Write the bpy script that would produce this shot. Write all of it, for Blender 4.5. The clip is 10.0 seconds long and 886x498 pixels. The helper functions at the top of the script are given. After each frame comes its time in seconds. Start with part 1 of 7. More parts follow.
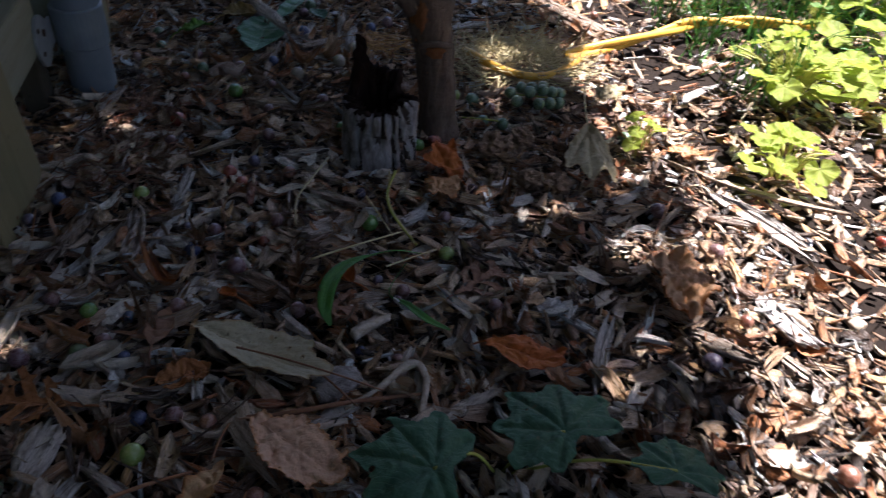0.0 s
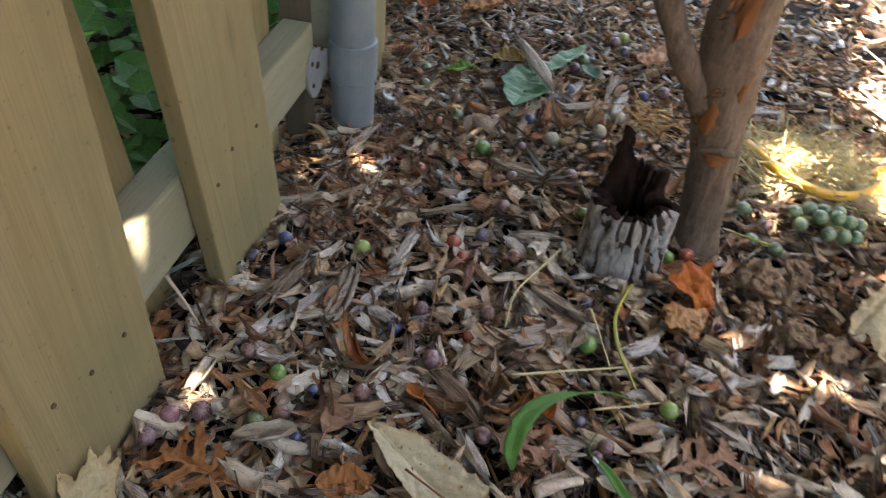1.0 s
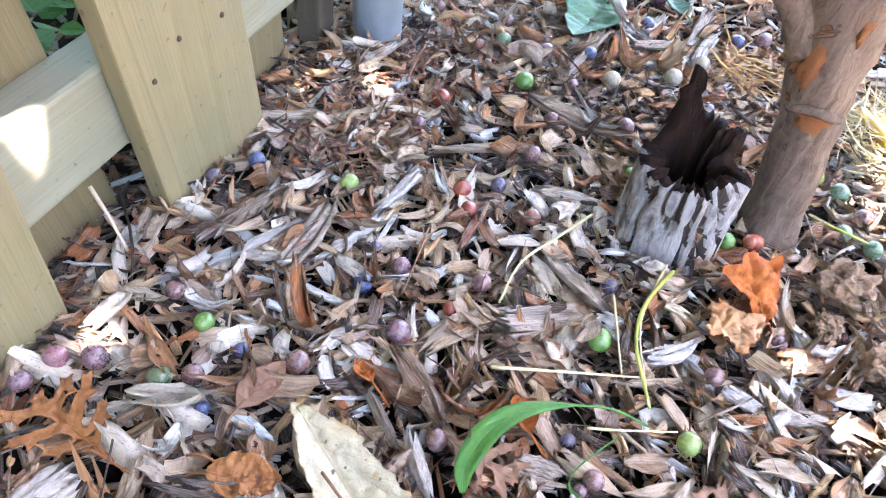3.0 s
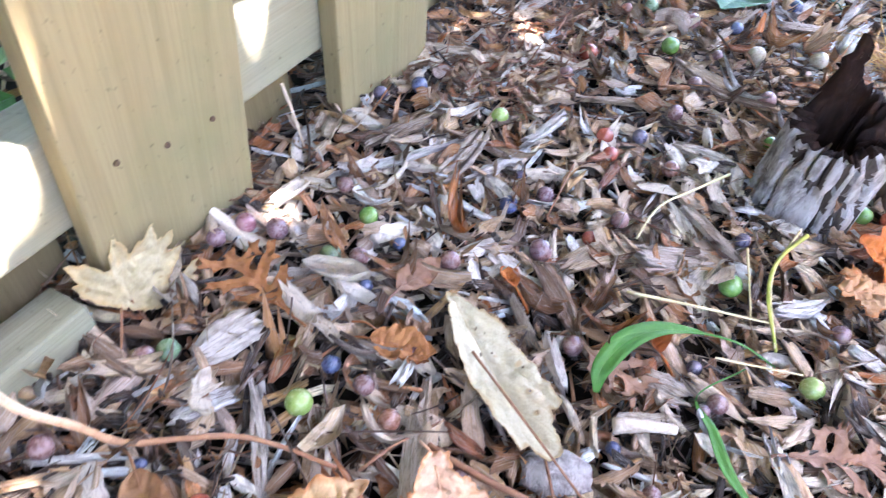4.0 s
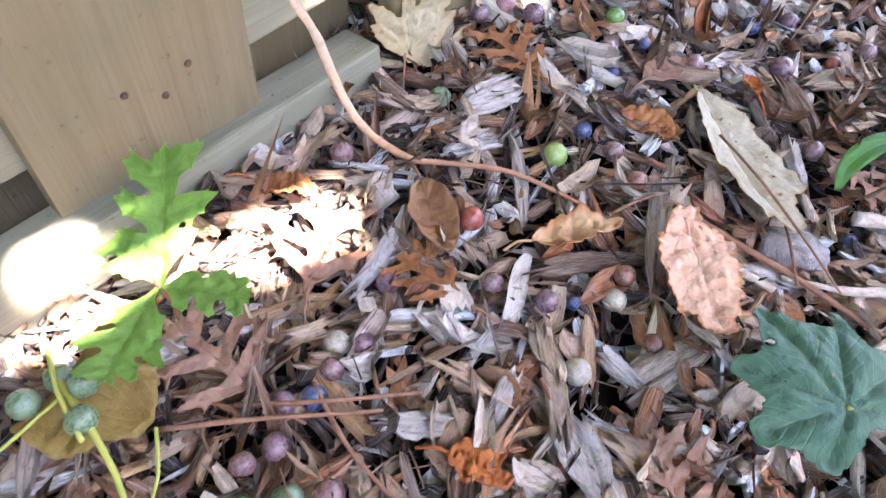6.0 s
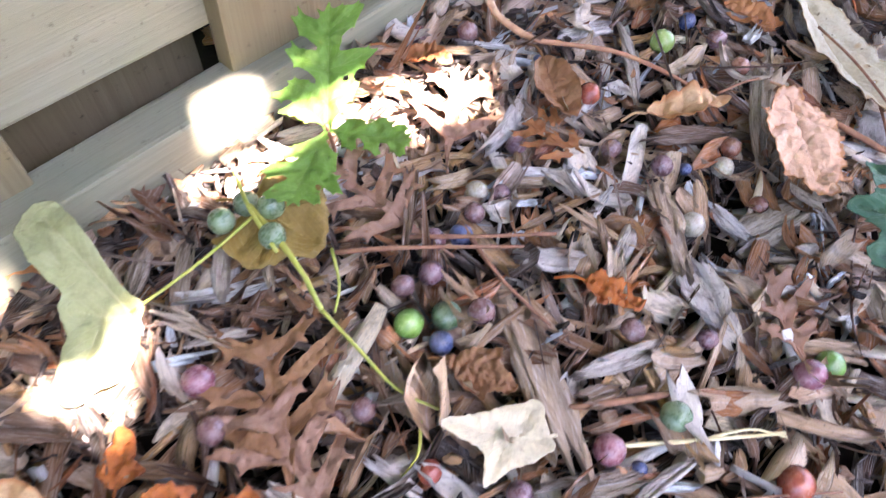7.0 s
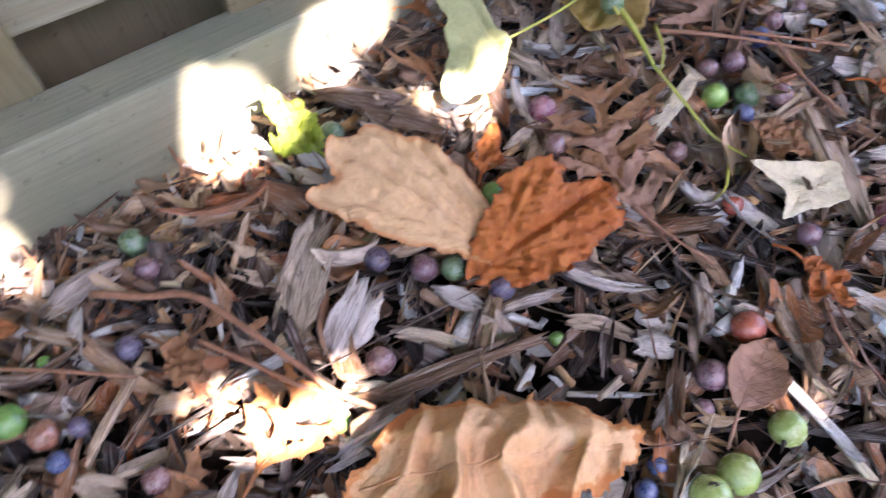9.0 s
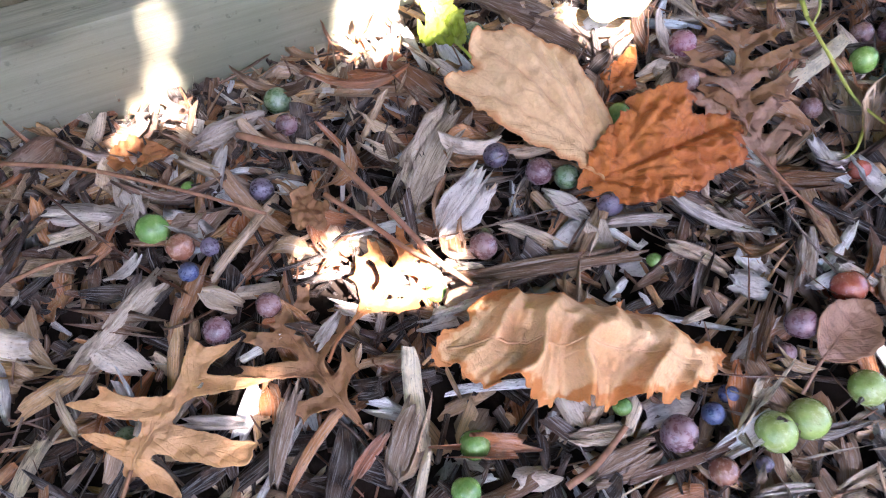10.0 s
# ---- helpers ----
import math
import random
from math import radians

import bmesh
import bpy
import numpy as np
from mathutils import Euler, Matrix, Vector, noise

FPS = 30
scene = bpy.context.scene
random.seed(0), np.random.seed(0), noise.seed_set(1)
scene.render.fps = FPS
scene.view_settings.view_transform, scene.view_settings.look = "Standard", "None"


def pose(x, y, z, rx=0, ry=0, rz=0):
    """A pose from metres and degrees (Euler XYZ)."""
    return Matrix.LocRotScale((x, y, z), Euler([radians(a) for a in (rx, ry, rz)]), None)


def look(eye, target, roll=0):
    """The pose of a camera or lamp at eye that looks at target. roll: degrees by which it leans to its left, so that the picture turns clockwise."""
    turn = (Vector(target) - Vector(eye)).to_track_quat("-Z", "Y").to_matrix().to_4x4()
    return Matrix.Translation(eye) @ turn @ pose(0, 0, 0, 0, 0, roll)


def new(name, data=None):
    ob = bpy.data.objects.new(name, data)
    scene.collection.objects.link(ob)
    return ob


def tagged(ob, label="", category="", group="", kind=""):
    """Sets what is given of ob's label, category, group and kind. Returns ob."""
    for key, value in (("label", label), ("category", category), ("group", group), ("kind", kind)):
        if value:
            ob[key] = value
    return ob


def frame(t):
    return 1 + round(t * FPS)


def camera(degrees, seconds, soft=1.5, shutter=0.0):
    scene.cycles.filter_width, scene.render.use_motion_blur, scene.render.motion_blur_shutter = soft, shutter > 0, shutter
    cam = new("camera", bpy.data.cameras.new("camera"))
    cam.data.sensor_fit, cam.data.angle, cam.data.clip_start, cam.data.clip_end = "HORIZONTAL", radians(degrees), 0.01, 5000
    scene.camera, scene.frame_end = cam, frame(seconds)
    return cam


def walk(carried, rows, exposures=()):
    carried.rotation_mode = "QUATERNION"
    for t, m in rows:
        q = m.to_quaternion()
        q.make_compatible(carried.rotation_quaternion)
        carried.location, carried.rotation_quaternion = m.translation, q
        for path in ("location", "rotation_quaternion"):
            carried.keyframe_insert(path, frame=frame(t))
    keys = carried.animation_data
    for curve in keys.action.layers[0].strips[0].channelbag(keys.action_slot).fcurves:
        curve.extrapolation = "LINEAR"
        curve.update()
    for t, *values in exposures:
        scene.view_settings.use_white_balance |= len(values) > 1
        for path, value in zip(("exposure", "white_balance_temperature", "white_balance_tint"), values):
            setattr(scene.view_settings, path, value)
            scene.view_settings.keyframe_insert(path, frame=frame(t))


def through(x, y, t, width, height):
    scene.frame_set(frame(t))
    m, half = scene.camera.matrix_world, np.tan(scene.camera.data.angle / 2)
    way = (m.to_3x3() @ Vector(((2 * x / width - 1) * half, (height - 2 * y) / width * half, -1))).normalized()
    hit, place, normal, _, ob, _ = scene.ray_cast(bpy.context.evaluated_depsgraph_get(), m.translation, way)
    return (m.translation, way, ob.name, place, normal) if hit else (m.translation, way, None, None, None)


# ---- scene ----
cam = camera(65.7, 10.0, 1.0, 0.26)
PATH = [
    (0, (0.293, -0.472, 0.494), (0.68, 1.03, -0.768), 6.5),
    (0.5, (0.272, -0.413, 0.506), (0.387, 1.074, -0.825), 6.9),
    (1, (0.282, -0.335, 0.512), (0.057, 1.18, -0.774), 6.3),
    (1.5, (0.303, -0.309, 0.506), (-0.069, 1.101, -0.863), 9.4),
    (2, (0.323, -0.261, 0.5), (-0.072, 1.101, -0.91), 8.4),
    (2.2, (0.334, -0.234, 0.48), (-0.005, 1.142, -0.932), 9.5),
    (3.3, (0.329, -0.204, 0.427), (-0.089, 1.126, -1.006), 8.3),
    (3.5, (0.325, -0.225, 0.425), (-0.117, 1.095, -1.011), 8.6),
    (4, (0.307, -0.295, 0.415), (-0.244, 0.941, -1.058), 10.4),
    (4.5, (0.305, -0.329, 0.394), (-0.328, 0.824, -1.114), 9.9),
    (5, (0.303, -0.373, 0.378), (-0.404, 0.66, -1.182), 7.7),
    (5.5, (0.301, -0.406, 0.367), (-0.396, 0.569, -1.234), 7.9),
    (5.7, (0.303, -0.42, 0.366), (-0.395, 0.526, -1.252), 7.5),
    (6.8, (0.298, -0.528, 0.357), (-0.353, 0.341, -1.323), 10.3),
    (7, (0.304, -0.552, 0.359), (-0.341, 0.275, -1.344), 8.9),
    (7.5, (0.321, -0.597, 0.38), (-0.351, 0.168, -1.341), 6.9),
    (8, (0.329, -0.634, 0.379), (-0.334, 0.097, -1.361), 5.9),
    (8.5, (0.33, -0.696, 0.365), (-0.352, -0.052, -1.401), 5.0),
    (9, (0.33, -0.75, 0.356), (-0.37, -0.197, -1.434), 6.0),
    (9.5, (0.345, -0.792, 0.345), (-0.39, -0.429, -1.479), 3.9),
    (10, (0.361, -0.786, 0.358), (-0.349, -0.48, -1.486), 3.5),
]
EXPOSURES = [(0.0, 2.02, 5850, 23), (0.5, 3.05, 6700, 22), (1.0, 4.55, 7800, 19), (1.5, 5.6, 7250, 20), (2.0, 6.02, 6850, 22), (3.5, 6.22, 6300, 26),
             (5.0, 5.92, 6250, 29), (7.0, 5.78, 6450, 32), (8.0, 5.66, 6450, 33), (9.0, 5.32, 6400, 33), (9.5, 5.12, 6330, 34), (10.0, 5.47, 6250, 31)]
walk(cam, [(t, look(eye, target, roll)) for t, eye, target, roll in PATH], EXPOSURES)
SUN, SKY = 5.0, 0.05


# ---- world, sun ----
SUN_AZ, SUN_EL = 20.0, 63.0      # degrees from +x towards +y, and above the ground
world = bpy.data.worlds.new("sky")
scene.world = world
world.use_nodes = True
wn = world.node_tree.nodes
sky = wn.new("ShaderNodeTexSky")
sky.sky_type, sky.sun_disc = "NISHITA", False
sky.sun_elevation, sky.sun_rotation = radians(SUN_EL), radians(90 - SUN_AZ)
world.node_tree.links.new(sky.outputs[0], wn["Background"].inputs[0])
wn["Background"].inputs[1].default_value = SKY
TO_SUN = Vector((math.cos(radians(SUN_EL)) * math.cos(radians(SUN_AZ)),
                 math.cos(radians(SUN_EL)) * math.sin(radians(SUN_AZ)), math.sin(radians(SUN_EL))))
sun_data = bpy.data.lights.new("sun", "SUN")
sun_data.energy, sun_data.angle, sun_data.color = SUN, radians(0.53), (1.0, 0.93, 0.82)
sun = new("sun", sun_data)
sun.matrix_world = look(TO_SUN * 20, (0, 0, 0))


# ---- materials ----
class Nodes:
    """A small writer of node materials."""

    def __init__(self, name):
        self.m = bpy.data.materials.new(name)
        self.m.use_nodes = True
        self.t = self.m.node_tree
        self.b = self.t.nodes["Principled BSDF"]

    def add(self, kind, **values):
        n = self.t.nodes.new("ShaderNode" + kind)
        for key, value in values.items():
            n.inputs[key.replace("_", " ")].default_value = value
        return n

    def link(self, a, b):
        self.t.links.new(a, b)

    def ramp(self, fac, stops, hard=False):
        n = self.add("ValToRGB")
        if hard:
            n.color_ramp.interpolation = "CONSTANT"
        el = n.color_ramp.elements
        while len(el) < len(stops):
            el.new(0.5)
        for e, (at, c) in zip(el, stops):
            e.position, e.color = at, (*c, 1) if len(c) == 3 else c
        self.link(fac, n.inputs[0])
        return n.outputs[0]

    def mix(self, fac, a, b, blend="MIX"):
        n = self.t.nodes.new("ShaderNodeMix")
        n.data_type, n.blend_type = "RGBA", blend
        for where, v in ((0, fac), (6, a), (7, b)):
            if isinstance(v, (int, float)):
                n.inputs[where].default_value = v
            elif isinstance(v, tuple):
                n.inputs[where].default_value = (*v, 1)
            else:
                self.link(v, n.inputs[where])
        return n.outputs[2]

    def math(self, op, a, b=0.0):
        n = self.t.nodes.new("ShaderNodeMath")
        n.operation = op
        for where, v in ((0, a), (1, b)):
            if isinstance(v, (int, float)):
                n.inputs[where].default_value = v
            else:
                self.link(v, n.inputs[where])
        return n.outputs[0]

    def coords(self, which="Object", scale=(1, 1, 1), shift=None):
        c = self.add("TexCoord").outputs[which]
        n = self.add("Mapping")
        n.inputs["Scale"].default_value = scale
        self.link(c, n.inputs["Vector"])
        if shift is not None:
            comb = self.add("CombineXYZ")
            for k in range(3):
                self.link(self.math("MULTIPLY", shift, 7.0 + 3 * k), comb.inputs[k])
            self.link(comb.outputs[0], n.inputs["Location"])
        return n.outputs[0]

    def noise(self, vec, scale, detail=4.0, rough=0.6, distort=0.0):
        n = self.add("TexNoise", Scale=scale, Detail=detail, Roughness=rough, Distortion=distort)
        self.link(vec, n.inputs["Vector"])
        return n.outputs["Fac"]

    def bump(self, height, strength=0.3, distance=0.001):
        n = self.add("Bump", Strength=strength, Distance=distance)
        self.link(height, n.inputs["Height"])
        self.link(n.outputs[0], self.b.inputs["Normal"])

    def set(self, color=None, rough=0.7, spec=0.4, metal=0.0):
        if isinstance(color, tuple):
            self.b.inputs["Base Color"].default_value = (*color, 1)
        elif color is not None:
            self.link(color, self.b.inputs["Base Color"])
        if isinstance(rough, (int, float)):
            self.b.inputs["Roughness"].default_value = rough
        else:
            self.link(rough, self.b.inputs["Roughness"])
        self.b.inputs["Specular IOR Level"].default_value = spec
        self.b.inputs["Metallic"].default_value = metal
        return self.m


def soil_material():
    n = Nodes("dark_soil")
    c = n.coords()
    f = n.noise(c, 60, 6, 0.7)
    g = n.noise(c, 900, 3)
    col = n.mix(g, n.ramp(f, [(0.3, (0.009, 0.006, 0.004)), (0.7, (0.03, 0.02, 0.013))]), (0.015, 0.010, 0.007))
    n.bump(n.math("ADD", f, n.math("MULTIPLY", g, 0.4)), 0.8, 0.004)
    return n.set(col, 0.95, 0.2)


CHIP_TONES = [
    (0.00, (0.060, 0.035, 0.023)), (0.09, (0.150, 0.080, 0.046)), (0.19, (0.32, 0.175, 0.090)),
    (0.31, (0.53, 0.33, 0.18)), (0.42, (0.66, 0.465, 0.29)), (0.53, (0.80, 0.65, 0.47)),
    (0.63, (0.86, 0.85, 0.80)), (0.74, (0.85, 0.92, 0.94)), (0.79, (0.74, 0.45, 0.20)),
    (0.86, (0.50, 0.19, 0.075)), (0.92, (0.68, 0.31, 0.12)), (0.96, (0.92, 0.78, 0.53))]


def chip_material(name, tones, per_island=True, crack=0.85):
    """Weathered wood with grain along the piece, its tone drawn for each piece."""
    n = Nodes(name)
    draw = n.add("NewGeometry").outputs["Random Per Island"] if per_island else n.add("ObjectInfo").outputs["Random"]
    tone = n.ramp(draw, tones, True)
    uv = n.coords("UV", (1, 1, 1), draw)
    grain = n.noise(n.coords("UV", (45, 1100, 1), draw), 1.0, 5, 0.75)
    blot = n.noise(uv, 90, 3, 0.6)
    plain = n.math("FRACT", n.math("MULTIPLY", draw, 37.0))          # some pieces show little grain
    col = n.mix(n.math("MULTIPLY", n.ramp(grain, [(0.5, (0, 0, 0)), (0.66, (1, 1, 1))]), 0.40), tone, (0.84, 0.825, 0.78), "MIX")
    dark = n.math("MULTIPLY", n.ramp(grain, [(0.37, (crack,) * 3), (0.48, (0, 0, 0))]), n.math("ADD", n.math("MULTIPLY", plain, 0.8), 0.2))
    col = n.mix(dark, col, (0.09, 0.055, 0.038))
    col = n.mix(n.ramp(blot, [(0.3, (0.6, 0.6, 0.6)), (0.5, (0, 0, 0))]), col, (0.18, 0.11, 0.07))
    speck = n.noise(n.coords("UV", (420, 900, 1), draw), 1.0, 3, 0.7)
    col = n.mix(n.ramp(speck, [(0.30, (0.6, 0.6, 0.6)), (0.41, (0, 0, 0))]), col, (0.09, 0.06, 0.042))
    grey = n.noise(uv, 40, 2)
    col = n.mix(n.ramp(grey, [(0.5, (0, 0, 0)), (0.75, (0.32, 0.32, 0.32))]), col, (0.62, 0.54, 0.45))
    n.bump(n.math("ADD", grain, n.math("MULTIPLY", speck, 0.6)), 1.0, 0.0028)
    return n.set(col, 0.85, 0.25)


def plank_material(name, light, dark, green, axis, stain=0.3):
    """Sawn softwood: long grain, cathedral figure, stains. axis: the way the grain runs."""
    n = Nodes(name)
    shift = n.add("ObjectInfo").outputs["Random"]
    slow = [22.0, 22.0, 22.0]
    slow[axis] = 1.6
    fine = [420.0, 420.0, 420.0]
    fine[axis] = 9.0
    figure = n.noise(n.coords("Object", slow, shift), 1.0, 2, 0.5, 0.35)
    rings = n.math("FRACT", n.math("MULTIPLY", figure, 5.0))
    rings = n.ramp(rings, [(0.0, (0.1, 0.1, 0.1)), (0.55, (0.55, 0.55, 0.55)), (0.85, (0.9, 0.9, 0.9)), (1.0, (0.1, 0.1, 0.1))])
    fibre = n.noise(n.coords("Object", fine, shift), 1.0, 4, 0.65)
    plain = n.coords("Object", (1, 1, 1), shift)
    patch = n.noise(plain, 9, 4, 0.6)
    speck = n.noise(plain, 130, 3, 0.6)
    col = n.mix(n.math("MULTIPLY", rings, 0.55), light, dark)
    col = n.mix(n.ramp(fibre, [(0.3, (0.28, 0.28, 0.28)), (0.6, (0, 0, 0))]), col, tuple(c * 0.55 for c in dark))
    col = n.mix(n.ramp(patch, [(0.45, (0, 0, 0)), (0.75, (stain, stain, stain))]), col, green)
    col = n.mix(n.ramp(speck, [(0.25, (0.6, 0.6, 0.6)), (0.36, (0, 0, 0))]), col, tuple(c * 0.3 for c in dark))
    spread = [9.0, 9.0, 9.0]
    spread[axis] = 4.0
    vor = n.add("TexVoronoi", Scale=1.0)
    n.link(n.coords("Object", spread, shift), vor.inputs["Vector"])
    knot = vor.outputs["Distance"]
    col = n.mix(n.ramp(knot, [(0.05, (0.8, 0.8, 0.8)), (0.085, (0.35, 0.35, 0.35)), (0.14, (0, 0, 0))]), col, tuple(c * 0.38 for c in dark))
    n.bump(n.math("ADD", fibre, n.math("MULTIPLY", rings, 0.35)), 0.55, 0.0013)
    return n.set(col, 0.72, 0.3)


def leaf_material(name, face, blotch, vein, palmate, rough=0.6, through=0.25, spots=(0.05, 0.03, 0.02), spot=0.3, veins=9.0, edge=None, edge_at=0.74):
    """A leaf: veins by its own coordinates (u along, v across), blotches, specks; some light passes through."""
    n = Nodes(name)
    shift = n.add("ObjectInfo").outputs["Random"]
    sep = n.add("SeparateXYZ")
    n.link(n.add("TexCoord").outputs["UV"], sep.inputs[0])
    u, v = sep.outputs[0], sep.outputs[1]
    obj = n.coords("Object", (1, 1, 1), shift)
    wob = n.math("MULTIPLY", n.math("SUBTRACT", n.noise(obj, 60, 2), 0.5), 0.05)
    across = n.math("ABSOLUTE", v)
    if palmate:                     # u: turn round the stalk in lobes, v: way out to the rim
        main = n.math("ABSOLUTE", n.math("SUBTRACT", n.math("FRACT", n.math("ADD", u, n.math("ADD", wob, 0.5))), 0.5))
        main = n.math("MULTIPLY", main, n.math("ADD", across, 0.02))
        side = n.math("FRACT", n.math("MULTIPLY", n.math("SUBTRACT", across, main), veins))
    else:
        main = n.math("MULTIPLY", n.math("ADD", across, wob), 0.5)
        side = n.math("FRACT", n.math("MULTIPLY", n.math("SUBTRACT", n.math("ADD", u, wob), n.math("MULTIPLY", across, 0.28)), veins))
    side = n.math("ABSOLUTE", n.math("SUBTRACT", side, 0.5))
    mainline = n.ramp(main, [(0.006, (1, 1, 1)), (0.03, (0, 0, 0))])
    sideline = n.ramp(side, [(0.0, (1, 1, 1)), (0.13, (0, 0, 0))])
    lines = n.math("MAXIMUM", n.math("MULTIPLY", mainline, 0.8), n.math("MULTIPLY", sideline, 0.4))
    big = n.noise(obj, 26, 4, 0.65)
    fine = n.noise(obj, 420, 3, 0.6)
    col = n.mix(n.ramp(big, [(0.38, (0, 0, 0)), (0.66, (1, 1, 1))]), face, blotch)
    col = n.mix(n.math("MULTIPLY", fine, 0.5), col, tuple(c * 0.55 for c in blotch))
    wear = n.noise(obj, 130, 5, 0.75)
    col = n.mix(n.ramp(wear, [(0.36, (0.4, 0.4, 0.4)), (0.52, (0, 0, 0))]), col, tuple(c * 0.55 for c in blotch))
    col = n.mix(n.math("MULTIPLY", lines, 0.6), col, vein)
    col = n.mix(n.ramp(n.noise(obj, 95, 2), [(0.69, (0, 0, 0)), (0.74, (spot, spot, spot))]), col, spots)
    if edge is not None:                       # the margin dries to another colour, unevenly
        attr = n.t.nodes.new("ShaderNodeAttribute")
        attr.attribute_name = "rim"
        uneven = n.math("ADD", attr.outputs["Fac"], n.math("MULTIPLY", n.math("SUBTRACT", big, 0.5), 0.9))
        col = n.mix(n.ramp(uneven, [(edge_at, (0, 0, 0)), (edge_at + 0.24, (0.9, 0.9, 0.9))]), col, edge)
    n.bump(n.math("ADD", n.math("MULTIPLY", lines, -0.32), n.math("ADD", n.math("MULTIPLY", fine, 0.5), n.math("MULTIPLY", wear, 0.7))), 0.75, 0.0022)
    n.set(col, rough, 0.35)
    tr = n.add("BsdfTranslucent")
    n.link(col, tr.inputs[0])
    mx = n.add("MixShader", Fac=through)
    n.link(n.b.outputs[0], mx.inputs[1])
    n.link(tr.outputs[0], mx.inputs[2])
    n.link(mx.outputs[0], n.t.nodes["Material Output"].inputs[0])
    return n.m


def grape_material(name, skin, flush, bloom, amount):
    """Grape skin with a powdery bloom that is rubbed off in places."""
    n = Nodes(name)
    shift = n.add("ObjectInfo").outputs["Random"]
    c = n.coords("Object", (1, 1, 1), shift)
    a = n.noise(c, 0.9, 3, 0.6)
    b = n.noise(c, 3.2, 4, 0.7)
    col = n.mix(n.ramp(a, [(0.4, (0, 0, 0)), (0.62, (1, 1, 1))]), skin, flush)
    dust = n.ramp(n.math("ADD", n.math("MULTIPLY", a, 0.4), n.math("MULTIPLY", b, 0.6)), [(0.4, (amount * 0.25,) * 3), (0.6, (amount,) * 3)])
    col = n.mix(dust, col, bloom)
    col = n.mix(n.ramp(n.noise(c, 4.5, 2), [(0.68, (0, 0, 0)), (0.74, (0.6, 0.6, 0.6))]), col, (0.06, 0.035, 0.02))
    veil = n.noise(c, 1.6, 5, 0.75)
    col = n.mix(n.ramp(veil, [(0.35, (0.45, 0.45, 0.45)), (0.52, (0, 0, 0))]), col, tuple(x * 0.55 for x in flush))
    n.bump(n.math("ADD", b, n.math("MULTIPLY", veil, 0.4)), 0.16, 0.045)
    n.set(col, n.math("ADD", n.math("MULTIPLY", dust, 0.45), 0.16), 0.55)
    n.b.inputs["Coat Weight"].default_value = 0.35
    n.b.inputs["Coat Roughness"].default_value = 0.12
    n.b.inputs["Subsurface Weight"].default_value = 0.0
    n.b.inputs["Subsurface Radius"].default_value = (0.004, 0.003, 0.002)
    n.b.inputs["Subsurface Scale"].default_value = 1.0
    return n.m


def bark_material(name, ridge, furrow, scale, stretch, split=0.5, bump=0.003):
    n = Nodes(name)
    c = n.coords("Object", (1, 1, stretch))
    f = n.noise(c, scale, 5, 0.7, 0.4)
    g = n.noise(n.coords("Object", (1, 1, 0.3)), scale * 6, 4, 0.7)
    col = n.ramp(f, [(split - 0.14, furrow), (split + 0.1, ridge)])
    col = n.mix(n.math("MULTIPLY", g, 0.6), col, tuple(x * 0.45 for x in ridge))
    n.bump(n.math("ADD", f, n.math("MULTIPLY", g, 0.4)), 0.9, bump)
    return n.set(col, 0.9, 0.2)


def plain_material(name, a, b, scale, rough=0.6, metal=0.0, bump=0.15, stretch=(1, 1, 1), spec=0.4):
    n = Nodes(name)
    c = n.coords("Object", stretch)
    f = n.noise(c, scale, 5, 0.65)
    n.bump(f, bump, 0.001)
    return n.set(n.ramp(f, [(0.3, a), (0.7, b)]), rough, spec, metal)


SOIL = soil_material()
CHIP = chip_material("weathered_wood_chips", CHIP_TONES)
# Lower chips near-black: the shade between chips is put into their colour.
DARK_CHIP = chip_material("gap_shade_chips", [(0, (0.010, 0.006, 0.004)), (0.45, (0.020, 0.012, 0.008)), (0.72, (0.042, 0.025, 0.017)), (0.88, (0.085, 0.052, 0.034)), (0.95, (0.06, 0.026, 0.014))])
CRUMB = chip_material("dead_leaf_crumbs", [(0, (0.60, 0.40, 0.22)), (0.2, (0.42, 0.19, 0.08)), (0.36, (0.27, 0.15, 0.09)), (0.5, (0.68, 0.51, 0.32)), (0.72, (0.56, 0.23, 0.085)), (0.86, (0.62, 0.46, 0.36))])
SCRAP = chip_material("oak_leaf_scraps", [(0, (0.30, 0.14, 0.06)), (0.2, (0.46, 0.22, 0.09)), (0.4, (0.60, 0.30, 0.13)), (0.55, (0.24, 0.12, 0.06)), (0.7, (0.56, 0.20, 0.06)), (0.85, (0.68, 0.46, 0.27))], True, 0.35)
RUST_CRUMB = chip_material("rust_leaf_debris", [(0, (0.46, 0.20, 0.10)), (0.35, (0.34, 0.13, 0.06)), (0.7, (0.56, 0.32, 0.18))])
DUFF = chip_material("fine_wood_crumbs", [(0, (0.05, 0.03, 0.02)), (0.3, (0.12, 0.07, 0.042)), (0.5, (0.025, 0.016, 0.011)), (0.74, (0.26, 0.18, 0.12)), (0.86, (0.20, 0.08, 0.035)), (0.95, (0.5, 0.42, 0.34))])
FLAKE = chip_material("tan_bark_flakes", [(0, (0.62, 0.46, 0.32)), (0.25, (0.74, 0.62, 0.48)), (0.5, (0.46, 0.32, 0.21)), (0.68, (0.80, 0.74, 0.66)), (0.85, (0.56, 0.34, 0.19))], True, 0.6)
